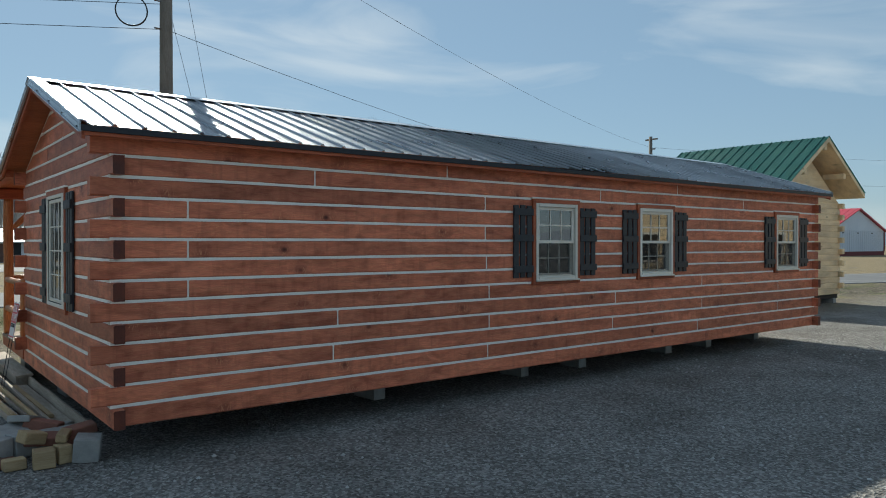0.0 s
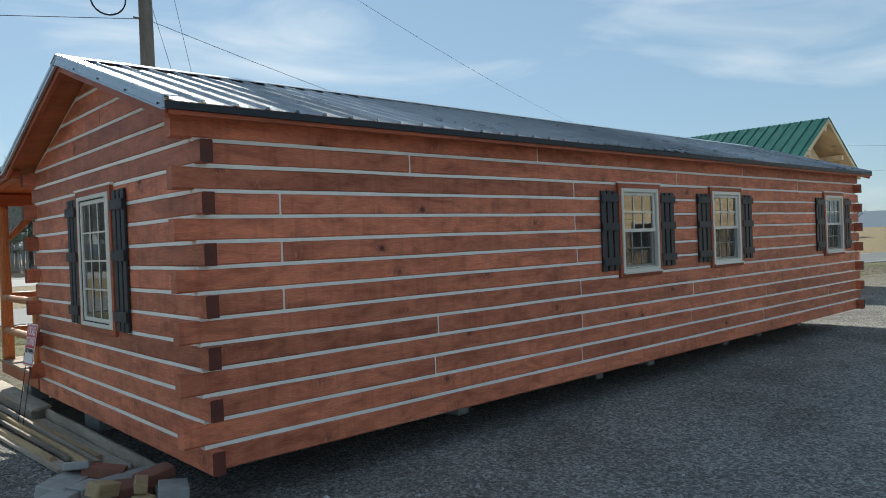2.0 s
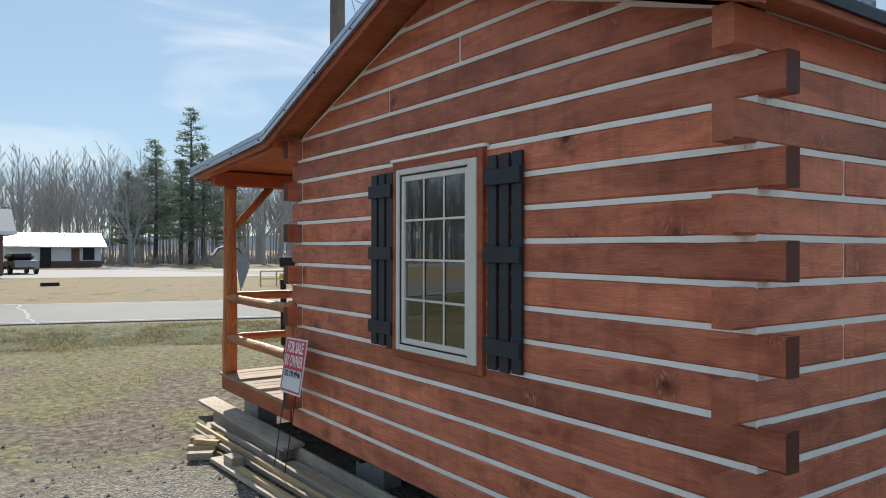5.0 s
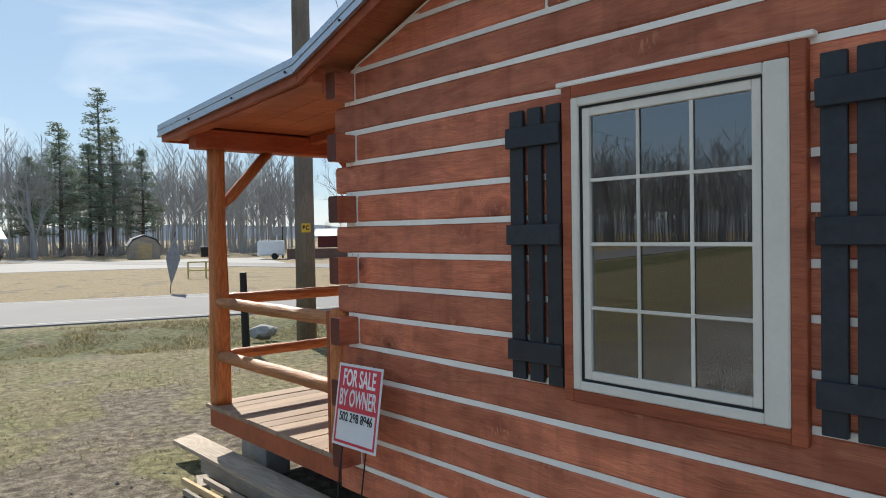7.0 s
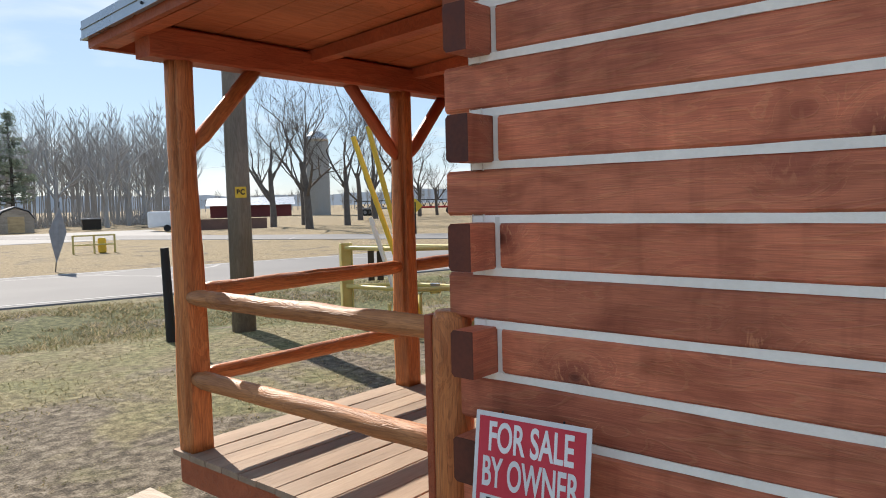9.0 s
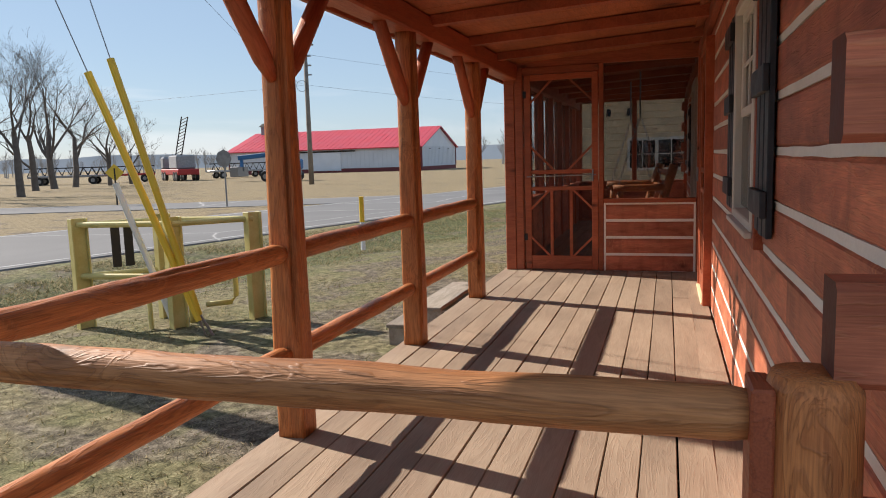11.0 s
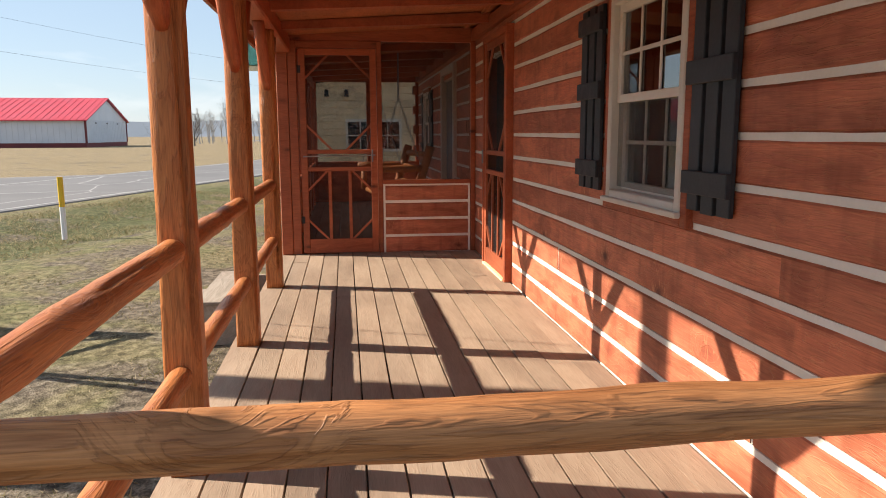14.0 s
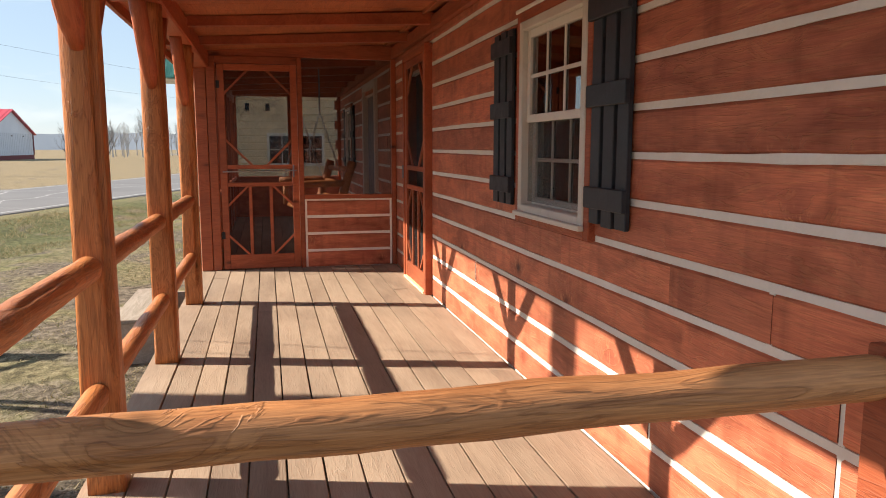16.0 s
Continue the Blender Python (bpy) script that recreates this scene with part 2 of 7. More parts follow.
BARK = mottled("grey_bark", (0.08, 0.068, 0.06), (0.15, 0.132, 0.12), 3, 0.95, bumps=0.5, dist=0.02, fine=14)
# bark paled for distance: the haze before the far trees is in this colour
BARK_HAZED = mottled("haze_paled_bark", (0.3, 0.292, 0.286), (0.4, 0.39, 0.382), 0.4, 0.95, bumps=0, per_object=False)
# needles lighter than their own green, with distance haze mixed into the colour
NEEDLE = mottled("haze_paled_needles", (0.2, 0.255, 0.19), (0.31, 0.36, 0.28), 0.8, 0.8, bumps=0, per_object=False)
nn, nl = NEEDLE.node_tree.nodes, NEEDLE.node_tree.links
nb, nt, nm_ = nn["Principled BSDF"], nn.new("ShaderNodeBsdfTranslucent"), nn.new("ShaderNodeMixShader")
nm_.inputs["Fac"].default_value = 0.5
nl.new(nb.inputs["Base Color"].links[0].from_socket, nt.inputs["Color"])
nl.new(nb.outputs["BSDF"], nm_.inputs[1])
nl.new(nt.outputs["BSDF"], nm_.inputs[2])
nl.new(nm_.outputs["Shader"], nn["Material Output"].inputs["Surface"])
INSIDE = mottled("interior_pine", (0.2, 0.1, 0.045), (0.3, 0.16, 0.075), 2, 0.6)
PAPER = mottled("paper", (0.7, 0.71, 0.73), (0.8, 0.8, 0.82), 4, 0.8, bumps=0)


def glass_mat(name, tint=(0.9, 0.95, 0.95), clear=0.5):
    m, n, l, b = mat(name, 0.02, 0, 0.5)
    n.remove(b)
    gl, tr, mx, fr = n.new("ShaderNodeBsdfGlossy"), n.new("ShaderNodeBsdfTransparent"), n.new("ShaderNodeMixShader"), n.new("ShaderNodeFresnel")
    gl.inputs["Roughness"].default_value = 0.015
    tr.inputs["Color"].default_value = (*[c * clear for c in tint], 1)
    fr.inputs["IOR"].default_value = 3.0
    nz = noise_tex(n, l, coords(n, l, (1, 1, 1), True), 2.0, 1)
    bp = n.new("ShaderNodeBump")
    bp.inputs["Strength"].default_value, bp.inputs["Distance"].default_value = 0.03, 0.006
    l.new(nz, bp.inputs["Height"])
    l.new(bp.outputs["Normal"], gl.inputs["Normal"])
    l.new(fr.outputs["Fac"], mx.inputs["Fac"])
    l.new(tr.outputs["BSDF"], mx.inputs[1])
    l.new(gl.outputs["BSDF"], mx.inputs[2])
    l.new(mx.outputs["Shader"], n["Material Output"].inputs["Surface"])
    return m


def screen_mat(name, block):
    """Fine insect mesh: part dark wire, part open."""
    m, n, l, b = mat(name, 0.6, 0, 0.3)
    b.inputs["Base Color"].default_value = (0.025, 0.025, 0.027, 1)
    tr, mx = n.new("ShaderNodeBsdfTransparent"), n.new("ShaderNodeMixShader")
    mx.inputs["Fac"].default_value = block
    l.new(tr.outputs["BSDF"], mx.inputs[1])
    l.new(b.outputs["BSDF"], mx.inputs[2])
    l.new(mx.outputs["Shader"], n["Material Output"].inputs["Surface"])
    return m


GLASS = glass_mat("window_glass", clear=0.55)
SCREEN = screen_mat("insect_screen", 0.26)


def ground_mat():
    """Gravel round the cabin, thin winter turf towards the road, bare soil in patches."""
    m, n, l, b = mat("gravel_and_turf", 0.95, 0, 0.2)
    tc, sep = n.new("ShaderNodeTexCoord"), n.new("ShaderNodeSeparateXYZ")
    pos = tc.outputs["Object"]
    l.new(pos, sep.inputs[0])
    vo = n.new("ShaderNodeTexVoronoi")
    vo.inputs["Scale"].default_value = 46
    l.new(pos, vo.inputs["Vector"])
    stone = ramp(n, l, vo.outputs["Color"], [(0.0, (0.1, 0.096, 0.09)), (0.5, (0.23, 0.223, 0.213)), (1.0, (0.52, 0.51, 0.49))])
    patch = noise_tex(n, l, pos, 0.7, 5, 0.4)
    stone = mixc(n, l, 0.6, stone, ramp(n, l, patch, [(0.35, (0.55, 0.52, 0.48)), (0.65, (1.15, 1.13, 1.1))]), "MULTIPLY")
    f = mixc(n, l, 0.45, noise_tex(n, l, pos, 11, 9, 0.5), noise_tex(n, l, pos, 70, 6, 0.2))
    g = noise_tex(n, l, pos, 1.1, 5, 0.6)
    grass = ramp(n, l, f, [(0.36, (0.05, 0.042, 0.022)), (0.47, (0.13, 0.11, 0.058)), (0.56, (0.215, 0.185, 0.103)), (0.66, (0.33, 0.285, 0.17))])
    green = ramp(n, l, f, [(0.36, (0.035, 0.042, 0.014)), (0.5, (0.12, 0.128, 0.05)), (0.64, (0.23, 0.225, 0.1))])
    grass = mixc(n, l, ramp(n, l, g, [(0.44, (0, 0, 0)), (0.62, (0.6, 0.6, 0.6))]), grass, green)
    # a greener bank along the road
    x3 = n.new("ShaderNodeMath")
    x3.operation, x3.inputs[1].default_value = "MULTIPLY", 0.3
    l.new(sep.outputs["X"], x3.inputs[0])
    rd = n.new("ShaderNodeMath")
    l.new(sep.outputs["Y"], rd.inputs[0])
    l.new(x3.outputs[0], rd.inputs[1])
    wob0 = n.new("ShaderNodeMath")
    wob0.operation, wob0.inputs[1].default_value = "MULTIPLY_ADD", 1.6
    l.new(noise_tex(n, l, pos, 0.6, 4), wob0.inputs[0])
    l.new(rd.outputs[0], wob0.inputs[2])
    sc = n.new("ShaderNodeMath")
    sc.operation, sc.inputs[1].default_value = "DIVIDE", 40.0
    l.new(wob0.outputs[0], sc.inputs[0])
    bank = ramp(n, l, sc.outputs[0], [(0.335, (0, 0, 0)), (0.355, (0.95, 0.95, 0.95)), (0.435, (0.85, 0.85, 0.85)), (0.45, (0, 0, 0))])
    deep = ramp(n, l, f, [(0.38, (0.018, 0.024, 0.008)), (0.5, (0.07, 0.078, 0.028)), (0.64, (0.19, 0.19, 0.085))])
    # the dry tan field past the road
    tan = ramp(n, l, f, [(0.36, (0.1, 0.075, 0.04)), (0.5, (0.235, 0.18, 0.105)), (0.64, (0.35, 0.28, 0.175))])
    grass = mixc(n, l, ramp(n, l, sc.outputs[0], [(0.56, (0, 0, 0)), (0.62, (0.9, 0.9, 0.9))]), grass, tan)
    grass = mixc(n, l, bank, grass, deep)
    soil = ramp(n, l, f, [(0.38, (0.035, 0.027, 0.02)), (0.5, (0.12, 0.097, 0.073)), (0.64, (0.27, 0.23, 0.18))])
    worn = n.new("ShaderNodeMapRange")
    worn.inputs["From Min"].default_value, worn.inputs["From Max"].default_value = 10.5, 6.5
    worn.inputs["To Max"].default_value = 0.17
    l.new(sep.outputs["Y"], worn.inputs["Value"])
    bare = n.new("ShaderNodeMath")
    l.new(noise_tex(n, l, pos, 0.9, 8, 0.7), bare.inputs[0])
    l.new(worn.outputs["Result"], bare.inputs[1])
    grass = mixc(n, l, ramp(n, l, bare.outputs[0], [(0.56, (0, 0, 0)), (0.66, (0.9, 0.9, 0.9))]), grass, soil)
    # the turf begins past a ragged line that runs out from the porch
    wob = n.new("ShaderNodeMath")
    wob.operation, wob.inputs[1].default_value = "MULTIPLY", 2.6
    l.new(noise_tex(n, l, pos, 0.5, 5), wob.inputs[0])
    add = n.new("ShaderNodeMath")
    l.new(sep.outputs["Y"], add.inputs[0])
    l.new(wob.outputs[0], add.inputs[1])
    xs = n.new("ShaderNodeMath")
    xs.operation, xs.inputs[1].default_value = "MULTIPLY", 0.35
    l.new(sep.outputs["X"], xs.inputs[0])
    cl = n.new("ShaderNodeClamp")
    cl.inputs["Min"].default_value, cl.inputs["Max"].default_value = -4.0, 0.7
    l.new(xs.outputs[0], cl.inputs["Value"])
    add2 = n.new("ShaderNodeMath")
    l.new(add.outputs[0], add2.inputs[0])
    l.new(cl.outputs[0], add2.inputs[1])
    mr = n.new("ShaderNodeMapRange")
    mr.inputs["From Min"].default_value, mr.inputs["From Max"].default_value = 3.6, 6.6
    l.new(add2.outputs[0], mr.inputs["Value"])
    col = mixc(n, l, mr.outputs["Result"], stone, grass)
    l.new(col, b.inputs["Base Color"])
    hm = mixc(n, l, mr.outputs["Result"], vo.outputs["Distance"], f)
    bump(n, l, b, hm, 0.8, 0.035)
    return m


def road_mat(name, a, c):
    m, n, l, b = mat(name, 0.85, 0, 0.3)
    tc = n.new("ShaderNodeTexCoord")
    pos = tc.outputs["Object"]
    col = ramp(n, l, noise_tex(n, l, pos, 0.35, 5, 0.4), [(0.3, a), (0.7, c)])
    col = mixc(n, l, 0.35, col, ramp(n, l, noise_tex(n, l, pos, 60, 3), [(0.3, a), (0.7, c)]))
    vo = n.new("ShaderNodeTexVoronoi")
    vo.feature = "DISTANCE_TO_EDGE"
    vo.inputs["Scale"].default_value = 0.16
    mp = n.new("ShaderNodeMixRGB")
    mp.inputs["Fac"].default_value = 0.25
    nz = n.new("ShaderNodeTexNoise")
    nz.inputs["Scale"].default_value = 0.8
    l.new(pos, nz.inputs["Vector"])
    l.new(pos, mp.inputs["Color1"])
    l.new(nz.outputs["Color"], mp.inputs["Color2"])
    l.new(mp.outputs["Color"], vo.inputs["Vector"])
    crack = ramp(n, l, vo.outputs["Distance"], [(0.0, (1, 1, 1)), (0.0045, (0, 0, 0))])
    col = mixc(n, l, crack, col, (0.36, 0.355, 0.35))
    l.new(col, b.inputs["Base Color"])
    return m


GROUND_M = ground_mat()
ROAD_M = road_mat("asphalt", (0.125, 0.125, 0.129), (0.17, 0.169, 0.171))
RAKE = mottled("rake_trim_steel", (0.34, 0.37, 0.41), (0.48, 0.51, 0.55), 3, 0.32, 0.8, bumps=0.05)
LINE_M = mottled("worn_road_paint", (0.2, 0.2, 0.2), (0.42, 0.42, 0.41), 1.4, 0.85, bumps=0.1, per_object=False)
LOT_M = mottled("pale_gravel_lot", (0.24, 0.232, 0.224), (0.34, 0.33, 0.32), 0.6, 0.95, bumps=0.2, per_object=False)

# ---- mesh helpers ----


def part(name, bm, material, parent=None, label="", smooth=False):
    me = bpy.data.meshes.new(name)
    bm.to_mesh(me)
    bm.free()
    me.materials.append(material)
    if smooth:
        for p in me.polygons:
            p.use_smooth = True
    ob = new(name, me)
    if parent is not None:
        ob.parent = parent
    if label:
        ob["label"] = label
    return ob


def thing(name, label, category, group="", kind="", at=None):
    ob = new(name)
    ob.empty_display_size = 0.1
    if at is not None:
        ob.matrix_world = at
    return tagged(ob, label, category, group, kind)


def box(bm, lo, hi, bevel=0.0, m=None):
    """A box from corner to corner, its edges cut by bevel."""
    r = bmesh.ops.create_cube(bm, size=1.0)
    c, s = (Vector(lo) + Vector(hi)) / 2, Vector(hi) - Vector(lo)
    for v in r["verts"]:
        v.co = Vector((v.co.x * s.x, v.co.y * s.y, v.co.z * s.z)) + c
    vs = r["verts"]
    if bevel > 0:
        es = list({e for v in vs for e in v.link_edges})
        o = bmesh.ops.bevel(bm, geom=es, offset=bevel, segments=1, affect="EDGES")
        vs = list({v for f in o["faces"] for v in f.verts} | {v for v in vs if v.is_valid})
    if m is not None:
        bmesh.ops.transform(bm, matrix=m, verts=[v for v in vs if v.is_valid])
    return bm


def boxb(lo, hi, bevel=0.004, m=None):
    return box(bmesh.new(), lo, hi, bevel, m)


def tube(bm, pts, radii, sides=8, caps=True, wob=0.0, seed=0.0):
    """A round bar through the points, with a radius at each; wob makes it uneven."""
    rings = []
    for i, p in enumerate(pts):
        p = Vector(p)
        d = (Vector(pts[min(i + 1, len(pts) - 1)]) - Vector(pts[max(i - 1, 0)])).normalized()
        a = d.orthogonal().normalized() if abs(d.z) > 0.9 else d.cross(Vector((0, 0, 1))).normalized()
        b = d.cross(a).normalized()
        ring = []
        for k in range(sides):
            t = 2 * math.pi * k / sides
            r = radii[i]
            if wob:
                r *= 1 + wob * noise.noise(Vector((p.x * 3 + math.cos(t) + seed, p.y * 3 + math.sin(t), p.z * 3)))
            ring.append(bm.verts.new(p + a * (r * math.cos(t)) + b * (r * math.sin(t))))
        rings.append(ring)
    for r0, r1 in zip(rings, rings[1:]):
        for k in range(sides):
            bm.faces.new((r0[k], r0[(k + 1) % sides], r1[(k + 1) % sides], r1[k]))
    if caps and sides > 2:
        bm.faces.new(list(reversed(rings[0])))
        bm.faces.new(rings[-1])
    return bm


def bar(p, q, r, sides=8, n=1, wob=0.0, seed=0.0, r2=None):
    p, q = Vector(p), Vector(q)
    pts = [p.lerp(q, i / n) for i in range(n + 1)]
    r2 = r if r2 is None else r2
    return tube(bmesh.new(), pts, [r + (r2 - r) * i / n for i in range(n + 1)], sides, True, wob, seed)


def prism(bm, poly, axis, a, b):
    """The polygon of (u, v) pushed from a to b along the axis; u, v are the two other axes in x, y, z order."""
    def at(u, v, s):
        return {"x": (s, u, v), "y": (u, s, v), "z": (u, v, s)}[axis]
    lo, hi = [bm.verts.new(at(u, v, a)) for u, v in poly], [bm.verts.new(at(u, v, b)) for u, v in poly]
    k = len(poly)
    for i in range(k):
        bm.faces.new((lo[i], lo[(i + 1) % k], hi[(i + 1) % k], hi[i]))
    bm.faces.new(lo)
    bm.faces.new(list(reversed(hi)))
    bmesh.ops.recalc_face_normals(bm, faces=bm.faces[:])
    return bm


def log_bm(length, depth, height, seed, cut0=0.0, cut1=0.0, c=0.011):
    """A squared log with worn edges, along x from 0, y from 0 inwards, z from 0 up; its long edges waver.
    cut0, cut1: how far the top is shorter than the foot at each end (for rakes)."""
    bm = bmesh.new()
    n = max(2, int(length / 0.3))
    rings = []
    for i in range(n + 1):
        x = length * i / n
        wl, wh = 0.0035 * noise.noise(Vector((x * 1.7, seed, 0))), 0.0045 * noise.noise(Vector((x * 1.3, seed, 5)))
        wf = 0.003 * noise.noise(Vector((x * 0.9, seed, 9)))
        prof = [(0 + wf, c + wl), (c + wf, wl), (depth, wl), (depth, height + wh), (c + wf, height + wh), (wf, height - c + wh)]
        ring = []
        for y, z in prof:
            f = z / height
            xx = x + (cut0 * f * (1 - i / n)) - (cut1 * f * (i / n))
            ring.append(bm.verts.new((xx, y, z)))
        rings.append(ring)
    for r0, r1 in zip(rings, rings[1:]):
        for k in range(6):
            bm.faces.new((r0[k], r1[k], r1[(k + 1) % 6], r0[(k + 1) % 6]))
    bm.faces.new(rings[0])
    bm.faces.new(list(reversed(rings[-1])))
    bmesh.ops.recalc_face_normals(bm, faces=bm.faces[:])
    return bm

# ---- the cabin: plan in metres ----
LEN, WIDE = 12.13, 4.125            # back wall along x at y = 0, porch wall at y = WIDE
Z0, STEP, DEEP = 0.315, 0.17, 0.089  # foot of the logs, course height, log thickness
GAP = 0.021                         # height of the chinking
RIDGE_Y, PITCH = 2.066, 0.329
DECK_Z = 0.505


def course_z(j):
    return Z0 + STEP * j


def spans(a, b, holes):
    """What is left of a..b when the holes are cut out."""
    out, x = [], a
    for h0, h1 in sorted(holes):
        if h0 > x:
            out.append((x, min(h0, b)))
        x = max(x, h1)
    if x < b:
        out.append((x, b))
    return [(p, q) for p, q in out if q - p > 0.03]


def end_grain(ob):
    """Darker stain on the two cut ends of a log."""
    ob.data.materials.append(LOG_END)
    for p in ob.data.polygons:
        if abs(p.normal.x) > 0.9 and ob.parent.name != "wall_back":
            p.material_index = 1


def ribbon(bm, a, b, z, j):
    """One uneven bead of mortar from a to b at height z."""
    n, prev = max(2, int((b - a) / 0.12)), None
    for i in range(n + 1):
        u = a + (b - a) * i / n
        d, w, y = (0.0045 * noise.noise(Vector((u * 1.1, j * 2.3, 3))), 0.013 + 0.003 * noise.noise(Vector((u * 4.5, j * 1.3, 8))),
                   0.003 + 0.003 * noise.noise(Vector((u * 3, j, 7))))
        row = [bm.verts.new(p) for p in ((u, 0.05, z - w + d), (u, y, z - w + d), (u, y, z + w + d), (u, 0.05, z + w + d))]
        if prev:
            for k in range(4):
                bm.faces.new((prev[k], prev[(k + 1) % 4], row[(k + 1) % 4], row[k]))
        prev = row


def log_wall(name, label, frame_m, length, courses, openings, joints, pass_odd, pass_even):
    """A wall of squared logs with pale chinking between them. frame_m: the wall's own frame, x along it, y inwards.
    openings: (x0, x1, first course, last course). joints: course -> places of butt joints. pass_*: how far the logs of odd
    and even courses stick out past each corner (start, end)."""
    bm = bmesh.new()
    inset = DEEP - 0.01
    edges = sorted({0, courses} | {o[2] for o in openings} | {o[3] + 1 for o in openings})
    for j0, j1 in zip(edges, edges[1:]):
        for a, b in spans(inset, length - inset, [(o[0], o[1]) for o in openings if o[2] <= j0 <= o[3]]):
            box(bm, (a, 0.012, course_z(j0)), (b, DEEP - 0.012, course_z(j1)))
    core = part(name, bm, CHINK)
    core.matrix_world = frame_m
    tagged(core, label, "wall", kind="structure")
    for j in range(courses):
        holes = [(o[0], o[1]) for o in openings if o[2] <= j <= o[3]]
        p0, p1 = pass_odd if j % 2 else pass_even
        for a, b in spans(-p0, length + p1, holes):
            cuts = [a] + [x for x in joints.get(j, ()) if a + 0.1 < x < b - 0.1] + [b]
            for x0, x1 in zip(cuts, cuts[1:]):
                s = x0 + (0.009 if x0 != a else 0)
                e = x1 - (0.009 if x1 != b else 0)
                lo = GAP / 2 if j else 0
                ob = part("log", log_bm(e - s, DEEP, STEP - GAP / 2 - lo - (GAP / 2 if not j else 0) + (0.0 if j else GAP / 2), j * 3.1 + x0), LOG, core)
                ob.location = (s, 0, course_z(j) + lo)
                end_grain(ob)
    # upright beads of chinking where a butt joint or a crossing log leaves a slot
    bm = bmesh.new()
    for j, xs in joints.items():
        for x in xs:
            if not any(o[0] - 0.02 < x < o[1] + 0.02 and o[2] <= j <= o[3] for o in openings):
                box(bm, (x - 0.011, 0.004, course_z(j)), (x + 0.011, 0.05, course_z(j + 1)))
    for j in range(courses):
        for a, b in spans(0.0, length, [(o[0], o[1]) for o in openings if o[2] <= j <= o[3]]):
            if j:
                ribbon(bm, a, b, course_z(j), j)
    bmesh.ops.recalc_face_normals(bm, faces=bm.faces[:])
    part("chinking", bm, CHINK, core, "pale grey mortar chinking between the logs")
    return core


# openings in courses, by the wall's own x
W_BACK = [(4.82, 5.61), (6.87, 7.68), (10.66, 11.46)]
back_open = [(a, b, 6, 11) for a, b in W_BACK]
back_joints = {12: (1.85, 6.08, 9.66), 10: (0.63,), 8: (0.63,), 6: (0.63,), 4: (2.1, 6.39, 10.79), 2: (2.05, 6.33, 10.77), 11: (4.04,),
               9: (4.04,), 7: (4.06,), 5: (4.1, 8.46), 3: (4.1, 8.46), 1: (4.08, 8.34), 13: (3.48, 7.82)}
wall_back = log_wall("wall_back", "red-brown stained log wall with pale chinking", Matrix.Identity(4), LEN, 14, back_open, back_joints, (0.145, 0.145), (-0.091, -0.091))
# porch wall: its frame runs from the far end back to the near one, so that y points inwards
porch_m = pose(LEN, WIDE, 0, 0, 0, 180)
porch_open = [(LEN - 2.56, LEN - 1.70, 6, 11), (LEN - 5.66, LEN - 4.69, 1, 11), (LEN - 8.75, LEN - 7.6, 1, 11), (LEN - 10.95, LEN - 10.2, 6, 11)]
porch_joints = {5: (LEN - 0.61, LEN - 3.45), 4: (LEN - 0.34,), 3: (LEN - 3.42, LEN - 0.34), 6: (LEN - 1.69,), 8: (LEN - 6.9,), 2: (LEN - 1.2,)}
wall_porch = log_wall("wall_porch", "red-brown stained log wall along the porch", porch_m, LEN, 14, porch_open, porch_joints, (0.12, 0.12), (-0.091, -0.091))
# near gable: its frame runs from the porch corner to the back one
gable_m = pose(0, WIDE, 0, 0, 0, -90)
G_WIN = (1.6, 2.505)
gable_open = [(WIDE - G_WIN[1], WIDE - G_WIN[0], 5, 11)]
gable_joints = {}
wall_gable = log_wall("wall_gable", "red-brown stained log gable wall with pale chinking", gable_m, WIDE, 14, gable_open, gable_joints, (-0.115, -0.091), (0.1, 0.11))
far_m = pose(LEN, 0, 0, 0, 0, 90)
wall_far = log_wall("wall_far", "red-brown stained log wall at the far end", far_m, WIDE, 14, [], {}, (-0.091, -0.091), (0.11, 0.1))


